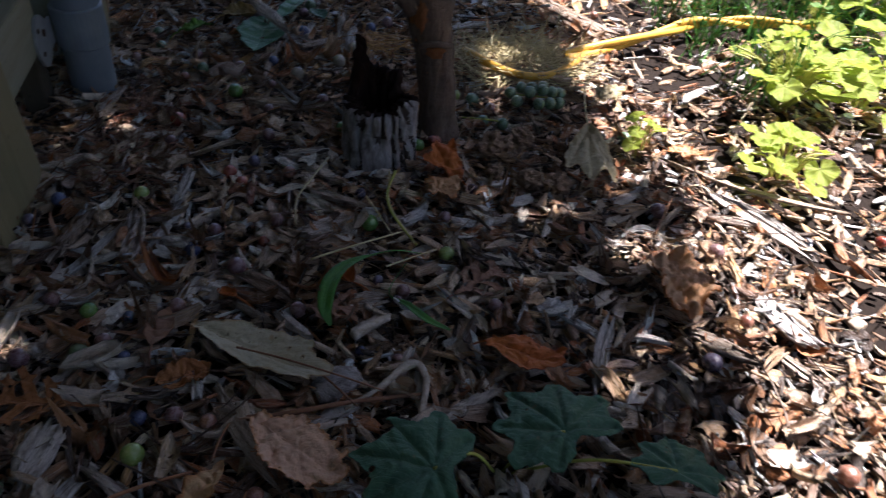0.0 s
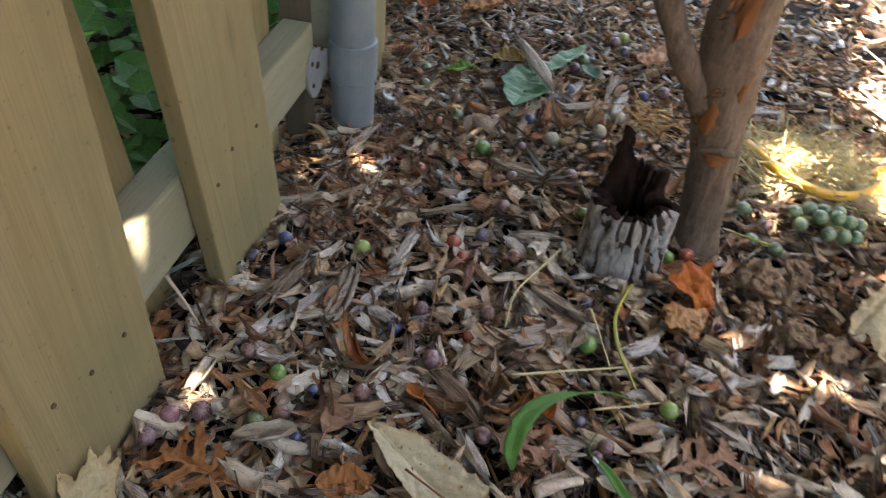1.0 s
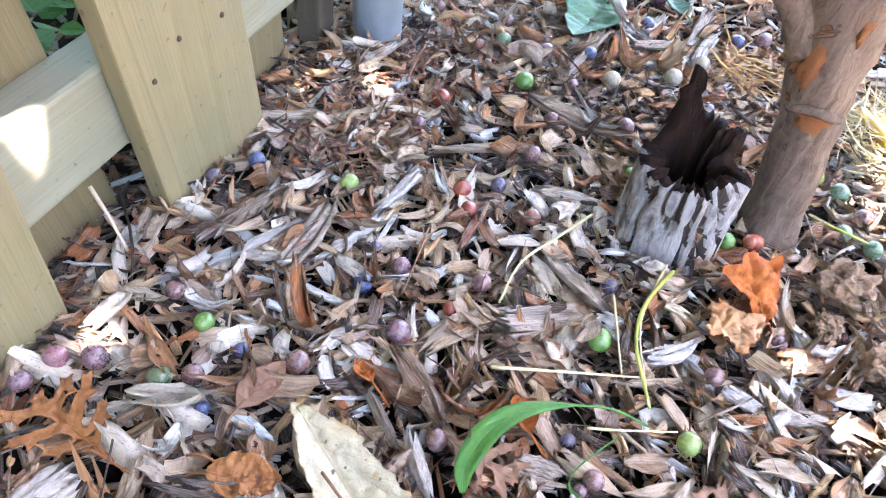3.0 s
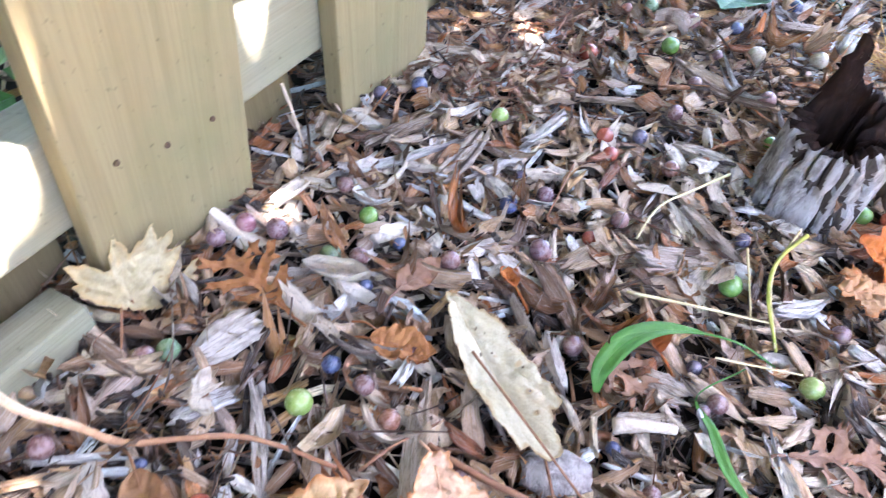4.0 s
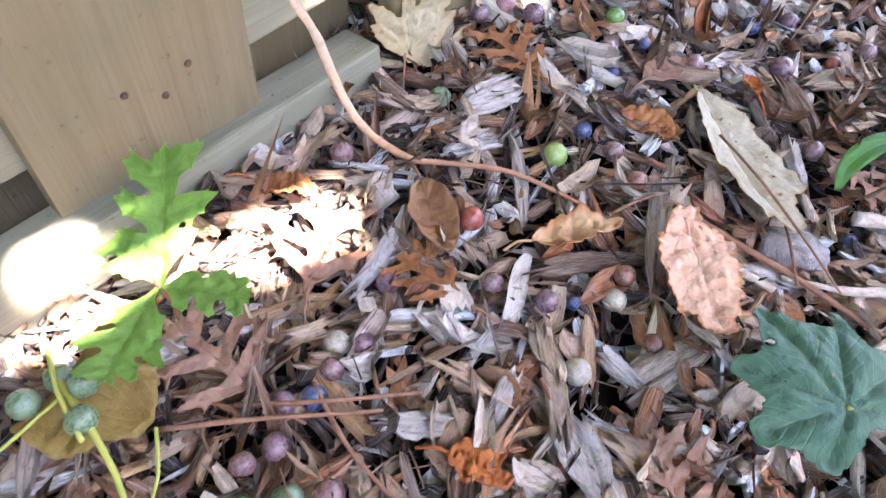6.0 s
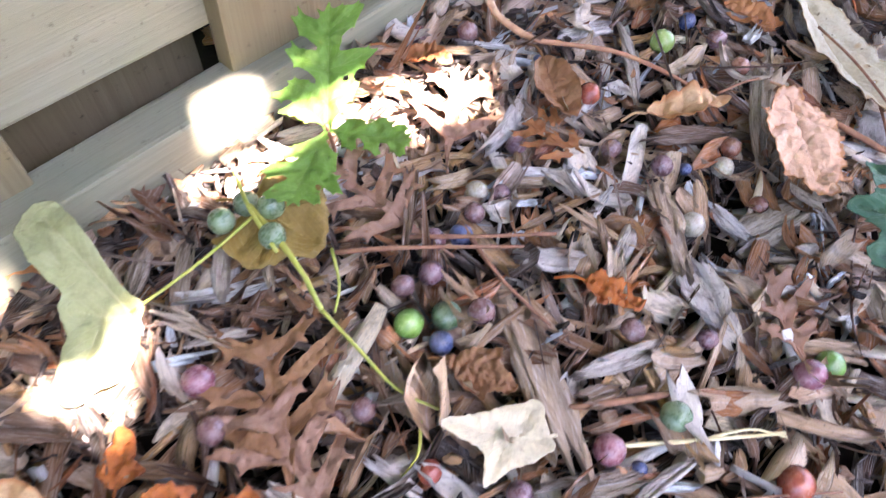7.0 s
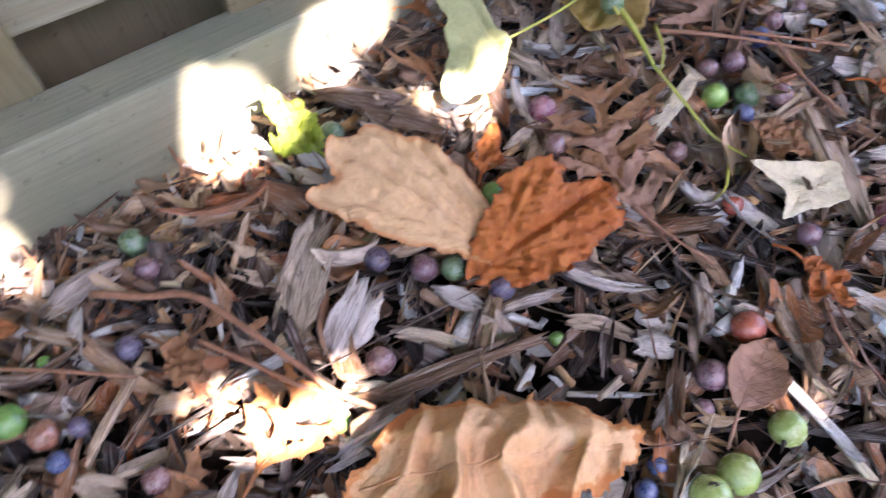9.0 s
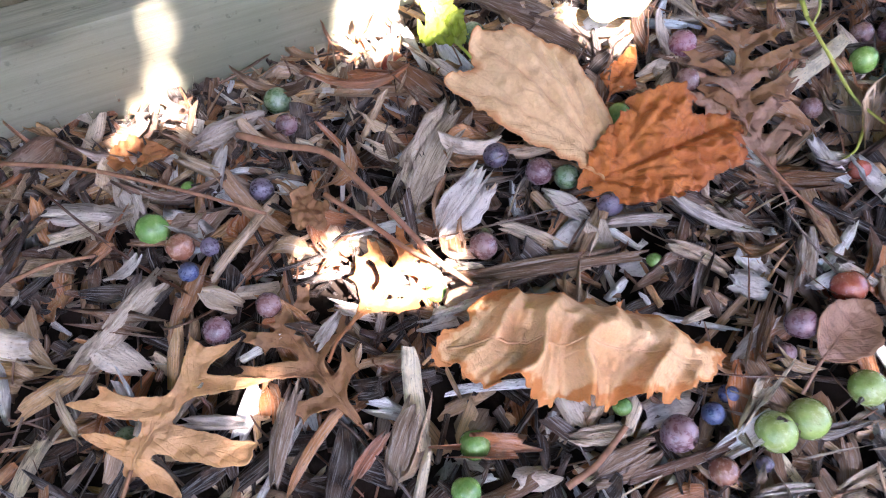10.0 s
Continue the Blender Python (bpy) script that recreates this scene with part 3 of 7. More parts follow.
def lobe_leaf(lobes, seed, crumple=0.08, puff=0.0012, ragged=1.2, teeth=(0, 0.0), blend=1.6, cell=1.3, rise=None, holes=(), grain=1.0):
    """A leaf blade in one sheet, grown round its veins. lobes: from x, y to x, y and the half width at the start, the middle
    and the tip, in millimetres; the first is the midrib, from the stalk at the origin. The blade puffs up between the veins."""
    lo = np.array(lobes, float)
    a, b, w0, wm, w1 = lo[:, 0:2], lo[:, 2:4], lo[:, 4], lo[:, 5], lo[:, 6]
    span = b - a
    size = max(20.0, float(np.abs(lo[:, :4]).max()))

    def veins(p):
        """For points: the share of each lobe's way, the distance from it and its half width there."""
        d = p[:, None, :] - a[None]
        t = np.clip((d * span[None]).sum(-1) / (span ** 2).sum(-1)[None], 0, 1)
        off = np.hypot(*np.moveaxis(d - t[..., None] * span[None], -1, 0))
        wide = w0 * (1 - t) * (1 - 2 * t) + wm * 4 * t * (1 - t) + w1 * t * (2 * t - 1)
        return t, off, np.maximum(wide, 0.25)

    def inside(p):
        t, off, wide = veins(p)
        k = (wide - off) / blend
        top = k.max(1)
        f = blend * (top + np.log(np.exp(k - top[:, None]).sum(1)) - 0.3)
        if ragged:
            f = f + ragged * np.array([noise.noise((x * 0.11 + seed, y * 0.11, seed)) + 0.7 * noise.noise((x * 0.33, y * 0.33 + seed, 2.0)) for x, y in p])
        if teeth[0]:
            turn = np.arctan2(p[:, 0], p[:, 1]) * teeth[0] / 6.283
            f = f + teeth[1] * (2 * (turn % 1.0) - 1)
        for hx, hy, hr in holes:
            f = np.minimum(f, np.hypot(p[:, 0] - hx, (p[:, 1] - hy) * 1.3) - hr)
        return f

    low = np.minimum(a, b).min(0) - wm.max() - 4
    high = np.maximum(a, b).max(0) + wm.max() + 4
    nx, ny = (int(q) for q in np.ceil((high - low) / cell))
    gx, gy = np.meshgrid(low[0] + cell * np.arange(nx + 1), low[1] + cell * np.arange(ny + 1), indexing="ij")
    p = np.stack([gx.ravel(), gy.ravel()], -1)
    f = inside(p)
    at = np.arange((nx + 1) * (ny + 1)).reshape(nx + 1, ny + 1)
    quads = np.stack([at[:-1, :-1], at[1:, :-1], at[1:, 1:], at[:-1, 1:]], -1).reshape(-1, 4)
    quads = quads[(f[quads] > 0).any(1)]
    used = np.unique(quads)
    rim_points = used[f[used] <= 0]
    q = p[rim_points].copy()
    for _ in range(2):                                     # draw the outer corners in onto the outline
        e = 0.2
        f0, fx, fy = inside(q), inside(q + (e, 0)), inside(q + (0, e))
        g = np.stack([(fx - f0) / e, (fy - f0) / e], -1)
        step = -f0[:, None] * g / np.maximum((g ** 2).sum(-1), 0.25)[:, None]
        q = q + np.clip(step, -cell, cell)
    p[rim_points] = q
    marks = []
    for k in range(int(np.hypot(*span[0]) / (2.2 * cell)) + 1):        # corners that lie on the midrib
        want = a[0] + span[0] * min(1.0, k * 2.2 * cell / np.hypot(*span[0]))
        best = used[np.argmin(((p[used] - want) ** 2).sum(1))]
        if best not in marks:
            p[best] = want
            marks.append(best)
    t, off, wide = veins(p[used])
    own = np.argmin(off / wide, 1)
    rows = np.arange(len(used))
    along = t[rows, own] * np.hypot(*span.T)[own] / size
    across = off[rows, own] / np.maximum(wide[rows, own], 3.0)
    depth = np.maximum(0, inside(p[used]))
    bm = bmesh.new()
    uvl = bm.loops.layers.uv.new("leaf")
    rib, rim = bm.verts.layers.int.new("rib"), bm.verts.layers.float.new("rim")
    verts, uvs = {}, {}
    for k, i in enumerate(used):
        x, y = p[i] / 1000
        z = crumple * size / 1000 * creases(x * 1000 / size * grain, y * 1000 / size * grain, seed) + puff * (1 - math.exp(-(off[k].min() / 3.0) ** 2))
        if rise is not None:
            z += rise(p[i][0], p[i][1]) / 1000
        v = verts[i] = bm.verts.new((x, y, z))
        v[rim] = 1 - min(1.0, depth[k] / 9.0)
        uvs[v] = (along[k], across[k])
    for k, i in enumerate(marks):
        verts[i][rib] = k + 1
    for quad in quads:
        face = bm.faces.new([verts[i] for i in quad])
        for l in face.loops:
            l[uvl].uv = uvs[l.vert]
    return bm


def oak_lobes(length, width, seed, slim=1.0, pairs=3):
    """Veins of an oak leaf for lobe_leaf: a midrib and paired side lobes that end in pointed teeth. Millimetres."""
    r = random.Random(seed)
    out = [(0, 0, 0, length, 0.020 * length, 0.055 * length * slim, 0.010 * length)]
    for k in range(pairs):
        u = 0.26 + 0.52 * k / (pairs - 1)
        for side in (-1, 1):
            reach = width / 2 * (0.78, 1.0, 0.72, 0.6)[k] * r.uniform(0.82, 1.12)
            v = u + r.uniform(-0.04, 0.04)
            tip = (side * reach, v * length + reach * r.uniform(0.35, 0.75))
            start = (0.0, v * length - 0.02 * length)
            out.append((*start, *tip, 0.060 * length * slim, 0.052 * length * slim, 0.008 * length))
            for share, up in ((0.62, 0.16), (0.55, -0.10)):
                x, y = start[0] + (tip[0] - start[0]) * share, start[1] + (tip[1] - start[1]) * share
                out.append((x, y, x + side * reach * 0.24, y + length * up * r.uniform(0.6, 1.1), 0.035 * length * slim, 0.022 * length, 0.004 * length))
    out.append((0, 0.86 * length, 0.10 * length, 0.99 * length, 0.04 * length, 0.02 * length, 0.004 * length))
    out.append((0, 0.86 * length, -0.10 * length, 0.97 * length, 0.04 * length, 0.02 * length, 0.004 * length))
    return out


def oak_leaf(length, width, seed, crumple=0.10, slim=1.0, cup=0.25, pairs=3, puff=0.0008):
    """A lobed oak blade that cups up a little towards its lobes. Metres."""
    return lobe_leaf(oak_lobes(length * 1000, width * 1000, seed, slim, pairs), seed, crumple, puff, 0.7, blend=1.1, cell=1.1,
                     rise=lambda x, y: cup * abs(x) * 0.3 + 0.0012 * (y - 40) ** 2 * cup)


def scrap_leaf(length, seed, crumple=0.24, wide=0.8):
    """A torn, crumpled piece of dead leaf with an irregular outline, one rim rolled over. Metres."""
    r = random.Random(seed)
    big = length * 1000
    lobes = [(0, 0, 0, big * 0.92, big * 0.12, big * 0.30 * wide, big * 0.16)]
    for side in (-1, 1, -1, 1):
        u = r.uniform(0.05, 0.6)
        lobes.append((0, big * u, side * big * r.uniform(0.30, 0.55) * wide, big * (u + r.uniform(0.0, 0.4)), big * 0.16, big * r.uniform(0.10, 0.2), big * r.uniform(0.02, 0.10)))
    bm = lobe_leaf(lobes, seed, crumple, 0.0014, big * 0.045, blend=big * 0.05, cell=max(0.9, big / 42), grain=1.5)
    return bent(bm, r.choice((20, 160, 200, -20)), 0.22 * length, 2.2 / length, r.uniform(60, 150))


def leaf(name, blade_bm, material, at, label, stalk=None, stalk_mat=None, thick=0.0005, category="leaf", group=""):
    """A fallen or growing leaf: a blade, its midrib and its stalk. at: pose of the stalk's end of the blade."""
    root = empty(name, at, label, category, group)
    rib = blade_bm.verts.layers.int["rib"]
    line = [v.co.copy() for v in sorted((v for v in blade_bm.verts if v[rib]), key=lambda v: v[rib])]
    line = line[:-max(1, len(line) // 10):2]
    blade = part("blade", blade_bm, material, root, smooth=True)
    mod = blade.modifiers.new("thickness", "SOLIDIFY")
    mod.thickness = thick
    part("midrib", tube(line, [0.0008 * (1 - 0.75 * i / len(line)) for i in range(len(line))], 6), material, root, smooth=True)
    if stalk is None:
        base, away = line[0], (line[0] - line[min(4, len(line) - 1)]).normalized()
        stalk = [base, base + away * 0.010 + Vector((0.001, 0, 0.001)), base + away * 0.020 + Vector((0.004, 0, -0.004))]
    part("stalk", tube(spline(stalk), 0.0010, 6), stalk_mat or material, root, smooth=True)
    return root


# -- grapes --
def grape_mesh(seed, shrivel):
    bm = bmesh.new()
    bmesh.ops.create_uvsphere(bm, u_segments=20, v_segments=14, radius=1.0)
    for v in bm.verts:
        d = v.co.normalized()
        k = 1 + 0.035 * noise.noise(d * 1.6 + Vector((seed, 0, 0)))
        k -= shrivel * (0.10 + 0.16 * abs(noise.noise(d * 3.2 + Vector((0, seed, 0)))))
        if d.z > 0.93:
            k -= 0.05
        v.co = d * k
    return bm


GRAPES = {
    "green": grape_material("green_grape", (0.075, 0.20, 0.03), (0.13, 0.26, 0.045), (0.26, 0.38, 0.18), 0.26),
    "lime": grape_material("lime_grape", (0.20, 0.31, 0.06), (0.26, 0.33, 0.08), (0.38, 0.44, 0.24), 0.30),
    "teal": grape_material("unripe_grape", (0.06, 0.13, 0.05), (0.10, 0.16, 0.06), (0.22, 0.30, 0.21), 0.5),
    "purple": grape_material("purple_grape", (0.085, 0.032, 0.042), (0.16, 0.058, 0.062), (0.30, 0.235, 0.25), 0.48),
    "mauve": grape_material("dusty_grape", (0.13, 0.055, 0.05), (0.19, 0.09, 0.08), (0.30, 0.22, 0.21), 0.4),
    "blue": grape_material("blue_grape", (0.015, 0.025, 0.085), (0.03, 0.025, 0.06), (0.13, 0.18, 0.31), 0.55),
    "dark": grape_material("dark_grape", (0.03, 0.02, 0.035), (0.06, 0.03, 0.05), (0.20, 0.19, 0.26), 0.55),
    "red": grape_material("red_grape", (0.24, 0.030, 0.016), (0.33, 0.07, 0.025), (0.42, 0.20, 0.16), 0.26),
    "rust": grape_material("rust_grape", (0.17, 0.05, 0.025), (0.25, 0.10, 0.05), (0.34, 0.22, 0.18), 0.35),
    "pale": grape_material("pale_grape", (0.34, 0.31, 0.19), (0.24, 0.18, 0.13), (0.46, 0.44, 0.36), 0.6),
    "pink": grape_material("pink_grape", (0.17, 0.035, 0.055), (0.26, 0.075, 0.085), (0.38, 0.26, 0.28), 0.46),
}
GRAPE_WORDS = {
    "green": "firm bright green grape fallen on the mulch", "lime": "yellow-green grape fallen on the mulch",
    "teal": "unripe blue-green grape fallen on the mulch", "purple": "ripe purple grape with dusty bloom on the mulch",
    "mauve": "dull mauve-brown withering grape on the mulch", "blue": "small blue grape with pale bloom on the mulch",
    "dark": "dark overripe blue-black grape on the mulch", "red": "glossy red grape lying on the mulch",
    "rust": "rust-brown rotting grape on the mulch", "pale": "pale cream-green grape on the mulch",
    "pink": "vivid pink-purple split grape on the mulch"}
grape_shapes = {}


def grape(x, y, d, colour, up=0.0, shrivel=None):
    """One fallen grape of diameter d (metres), half sunk among the chips. Shapes are shared between alike grapes."""
    k = int(abs(x * 7919 + y * 104729) * 10) % 3
    if shrivel is None:
        shrivel = {"mauve": 0.5, "rust": 0.8, "dark": 0.5, "purple": 0.15}.get(colour, 0.0)
    key = (colour, k, shrivel)
    if key not in grape_shapes:
        bm = grape_mesh(k * 5.3 + len(colour), shrivel)
        me = bpy.data.meshes.new("grape")
        bm.to_mesh(me)
        bm.free()
        me.materials.append(GRAPES[colour])
        for p in me.polygons:
            p.use_smooth = True
        grape_shapes[key] = me
    ob = new("grape", grape_shapes[key])
    s = d / 2
    turn = (abs(x * 3571 + y * 1237) * 360) % 360
    ob.matrix_basis = pose(x, y, ground_z(x, y) + 0.42 * d + up, turn * 0.5, turn * 0.3, turn) @ Matrix.Diagonal((s, s, s * 0.96, 1))
    return tagged(ob, GRAPE_WORDS[colour], "grape", "fallen grapes")


# ---- ground ----
def ground_sheet():
    """One sheet of dark soil, fine under the walk and running out to the horizon."""
    near = np.arange(-1.6, 2.6001, 0.04)
    far = [-400, -80, -20, -6, -2.6]
    xs = np.array([*far, *near, 3.6, 7, 20, 80, 400])
    bm = bmesh.new()
    grid = []
    for y in xs:
        row = []
        for x in xs:
            fade = 1.0 if abs(x) < 3 and abs(y) < 3 else 0.0
            row.append(bm.verts.new((x, y, fade * ground_z(x, y) - 0.016)))
        grid.append(row)
    for a, b in zip(grid, grid[1:]):
        for k in range(len(xs) - 1):
            bm.faces.new((a[k], a[k + 1], b[k + 1], b[k]))
    return tagged(part("ground", bm, SOIL, smooth=True), "dark damp soil under the wood mulch", "ground", kind="structure")


ground_sheet()


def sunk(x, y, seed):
    """How far pieces lie below the rest: many drop under the dark layer in one patch at the end of the bed."""
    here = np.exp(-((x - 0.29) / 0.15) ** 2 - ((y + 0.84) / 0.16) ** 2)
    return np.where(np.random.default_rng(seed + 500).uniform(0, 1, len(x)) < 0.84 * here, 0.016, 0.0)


def mulch(name, label, count, x0, x1, y0, y1, seed, big=1.0, depth=0.016, low=0.0, material=None, cols=4):
    """A bed of wood chips in several layers: crumbs, flat chips, long splinters and broad flakes."""
    r = np.random.default_rng(seed)
    n = count
    x, y = r.uniform(x0, x1, n), r.uniform(y0, y1, n)
    kind = r.uniform(0, 1, n)
    sorts = ((0.36, 0.006, 0.016, 0.002, 0.007), (0.62, 0.014, 0.034, 0.004, 0.010), (0.91, 0.020, 0.060, 0.0014, 0.0050), (1.01, 0.018, 0.040, 0.008, 0.015))
    length, width, begun = np.zeros(n), np.zeros(n), 0.0
    for upto, l0, l1, w0, w1 in sorts:
        pick = (kind >= begun) & (kind < upto)
        length[pick], width[pick] = r.uniform(l0, l1, pick.sum()), r.uniform(w0, w1, pick.sum())
        begun = upto
    length, width = length * big, np.minimum(width * big, length * big * 0.8)
    thick = np.minimum(r.uniform(0.0012, 0.0040, n), width * 0.7)
    x = np.where((x < 0.0) & (x > -0.12) & (y < -0.165), x + 0.14, x)          # none lies between board and pickets
    z = np.array([ground_z(a, b) for a, b in zip(x, y)]) - depth + depth * (low + (1.12 - low) * r.uniform(0, 1, n) ** 0.75)
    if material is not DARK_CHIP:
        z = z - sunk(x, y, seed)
    v, f, g = chip_arrays(r, np.stack([x, y, z], -1), length, width, thick, r.uniform(0, 6.283, n), r.normal(0, 0.33, n), r.normal(0, 0.55, n), cols, cols)
    ob = new(name, array_mesh(name, v, f, g, material or CHIP))
    return tagged(ob, label, "mulch", kind="stuff")


mulch("rotted_mulch", "lower chips of the mulch, near-black for shade in the gaps", 8000, -0.12, 0.86, -1.12, 0.62, 4, 1.2, 0.016, -0.6, DARK_CHIP, 3)
bed = mulch("wood_mulch", "weathered grey and brown shredded wood mulch under the fence", 10600, -0.12, 0.86, -1.12, 0.62, 5, 1.0, 0.016, 0.35)
mulch("wood_mulch", "sun-bleached coarse wood mulch beside the weeds", 4300, -0.25, 1.9, 0.45, 1.7, 6, 1.4)
mulch("wood_mulch", "sun-bleached coarse wood mulch beside the weeds", 3200, 0.8, 1.5, -0.5, 0.5, 7, 1.15)
mulch("wood_mulch", "grey and brown wood mulch round the tree and post", 5200, -0.10, 0.85, 0.56, 1.25, 9, 1.1, 0.016, 0.1, None, 3)
mulch("wood_mulch", "shaded wood mulch behind the fence", 1800, -0.7, -0.1, -1.1, 0.9, 8, 1.4)


def litter(name, label, count, seed, material, l0, l1, w0, w1, thin, bend, lift, ragged=0.3, where=(-0.05, 0.86, -1.1, 0.75), cols=0, step=0.3):
    """Leaf crumbs or loose fibres strewn over the chips."""
    r = np.random.default_rng(seed)
    x, y = r.uniform(where[0], where[1], count), r.uniform(where[2], where[3], count)
    z = np.array([ground_z(a, b) for a, b in zip(x, y)]) + r.uniform(-0.006, lift, count) - sunk(x, y, seed)
    v, f, g = chip_arrays(r, np.stack([x, y, z], -1), r.uniform(l0, l1, count), r.uniform(w0, w1, count), np.full(count, thin),
                          r.uniform(0, 6.283, count), r.normal(0, 0.16, count), r.normal(0, 0.35, count), cols or (4 if w1 > 0.006 else 3), 3 if l1 < 0.012 else 5, ragged, bend, step, 0.4)
    return tagged(new(name, array_mesh(name, v, f, g, material)), label, "litter", kind="stuff")


litter("leaf_crumbs", "crumbled tan and rust-brown dead leaf pieces among the chips", 1700, 31, CRUMB, 0.012, 0.040, 0.006, 0.020, 0.0006, 0.9, 0.008, 0.7)
litter("leaf_scraps", "curled brown and orange pieces of oak leaf among the chips", 620, 38, SCRAP, 0.018, 0.046, 0.012, 0.024, 0.0006, 1.1, 0.009, 0.9, cols=7, step=0.7)
litter("bark_flakes", "broad tan and cream bark and leaf flakes near the stump", 520, 39, PALE_FLAKE, 0.020, 0.050, 0.009, 0.020, 0.0012, 0.4, 0.011, 0.5, (-0.02, 0.70, -0.36, 0.46), cols=6, step=0.4)
litter("bark_fibres", "thin red-brown and straw-coloured fibres among the chips", 2600, 32, FIBRE, 0.018, 0.06, 0.0006, 0.0014, 0.0008, 0.5, 0.007)

litter("shredded_wood", "frayed pale and brown wood shreds lying over the chips", 1300, 36, CHIP, 0.016, 0.044, 0.006, 0.013, 0.0030, 0.5, 0.009, 1.0, cols=8, step=0.8)

litter("bark_flakes", "broad flat tan and grey bark flakes lying over the chips", 500, 37, FLAKE, 0.016, 0.036, 0.010, 0.019, 0.0014, 0.35, 0.010, 0.45, cols=6, step=0.35)

litter("leaf_crumbs", "rust-brown needle-fine leaf debris near the post", 420, 33, RUST_CRUMB, 0.010, 0.034, 0.0012, 0.005, 0.0006, 0.7, 0.012, 0.5, (0.02, 0.15, 0.24, 0.50))

litter("duff", "fine dark crumbs of rotten wood and leaf between the chips", 5000, 34, DUFF, 0.003, 0.011, 0.0015, 0.005, 0.0012, 0.4, 0.006, 0.6)
litter("rootlets", "thin dark curved rootlets and twigs over the chips", 260, 35, ROOTLET, 0.05, 0.15, 0.0008, 0.0019, 0.0012, 0.5, 0.012, 0.1)


# ---- fence ----
DARK_WOOD = plank_material("shaded_board_edge", (0.11, 0.09, 0.06), (0.07, 0.055, 0.04), (0.06, 0.06, 0.04), 2)
PICKET_W, PICKET_T, PITCH = 0.140, 0.019, 0.263
fence = empty("shadowbox_fence", (0, 0, 0), "greenish treated pine fence with boards on both sides of its rail", "fence", kind="structure")


def picket(y0, x_front, lean, bottom, nails, label=""):
    """A vertical fence board whose front lies at x_front, with its edge at y0 .. y0 + width."""
    top = 1.75
    bm = box((PICKET_T, PICKET_W, top - bottom), (0, PICKET_W / 2, (top - bottom) / 2), 0.0025)
    ob = part("picket", bm, DARK_PICKET if y0 < -0.35 else PICKET, fence, label)
    ob.matrix_basis = pose(x_front - PICKET_T / 2, y0, bottom, lean, 0, 0)
    for dy, z in nails:
        nb = bmesh.new()
        bmesh.ops.create_cone(nb, cap_ends=True, segments=10, radius1=0.0024, radius2=0.0020, depth=0.0012, matrix=pose(PICKET_T / 2 + 0.0006, dy, z - bottom, 0, 90, 0))
        part("nail", nb, NAIL, ob, "rusty sunk nail head")
    return ob


picket(-0.140, 0.0, 0.0, -0.02, ((0.030, 0.118), (0.068, 0.108), (0.108, 0.106)))
picket(0.123, 0.0, 6.3, -0.02, ((0.025, 0.135), (0.060, 0.150), (0.112, 0.140)))
picket(-0.403, 0.0, 0.0, 0.02, ((0.058, 0.094), (0.080, 0.081), (0.098, 0.094)))
picket(-0.675, 0.0, 0.0, 0.02, ((0.045, 0.078), (0.078, 0.075), (0.105, 0.098)))
picket(-0.930, 0.0, 0.0, 0.02, ((0.03, 0.09), (0.07, 0.1), (0.11, 0.09)))
picket(-1.195, 0.0, 0.0, 0.02, ())
for y0, lean in ((-1.07, 1), (-0.80, 1), (-0.535, 1), (-0.272, 1), (-0.014, 7.0), (0.255, 1)):
    picket(y0, -0.059, lean, -0.07, ())
# Strip coloured dark to stand for a shaded board edge.
stake = part("stake", box((0.03, 0.034, 0.5), (0, 0, 0), 0.003), DARK_WOOD, fence, "dark strip for the shaded board edge behind the post")
stake.matrix_basis = pose(-0.052, 0.452, 0.2)


def rail(y0, y1, z0, z1, height=0.072):
    """A rail between the two rows of boards, from y0 to y1, its middle at heights z0 and z1."""
    length = math.hypot(y1 - y0, z1 - z0)
    ob = part("rail", box((0.038, length, height), (0, 0, 0), 0.0035), RAIL, fence)
    ob.matrix_basis = pose(-0.0395, (y0 + y1) / 2, (z0 + z1) / 2, math.degrees(math.atan2(z1 - z0, y1 - y0)), 0, 0)
    return ob


rail(-1.6, -0.3315, 0.088, 0.0955)
rail(-0.3295, 0.43, 0.0965, 0.138)
rail(0.50, 2.4, 0.145, 0.20)
picket(0.545, 0.0, 0.0, -0.02, ())
for y0 in (0.60, 0.86, 1.12, 1.39, 1.65, 1.9):
    picket(y0, 0.0 - 0.059, 0.0, 0.03, ())

# board lying on edge along the foot of the fence
edging = empty("edging_board", (0, 0, 0), "weathered grey-brown timber board on edge along the fence foot", "board", kind="structure")
bd = part("board", box((0.036, 1.55, 0.115), (0, 0, 0), 0.003), BOARD, edging)
bd.matrix_basis = pose(0.029, -0.163 - 0.775, -0.021, 0, -8, 2.2)


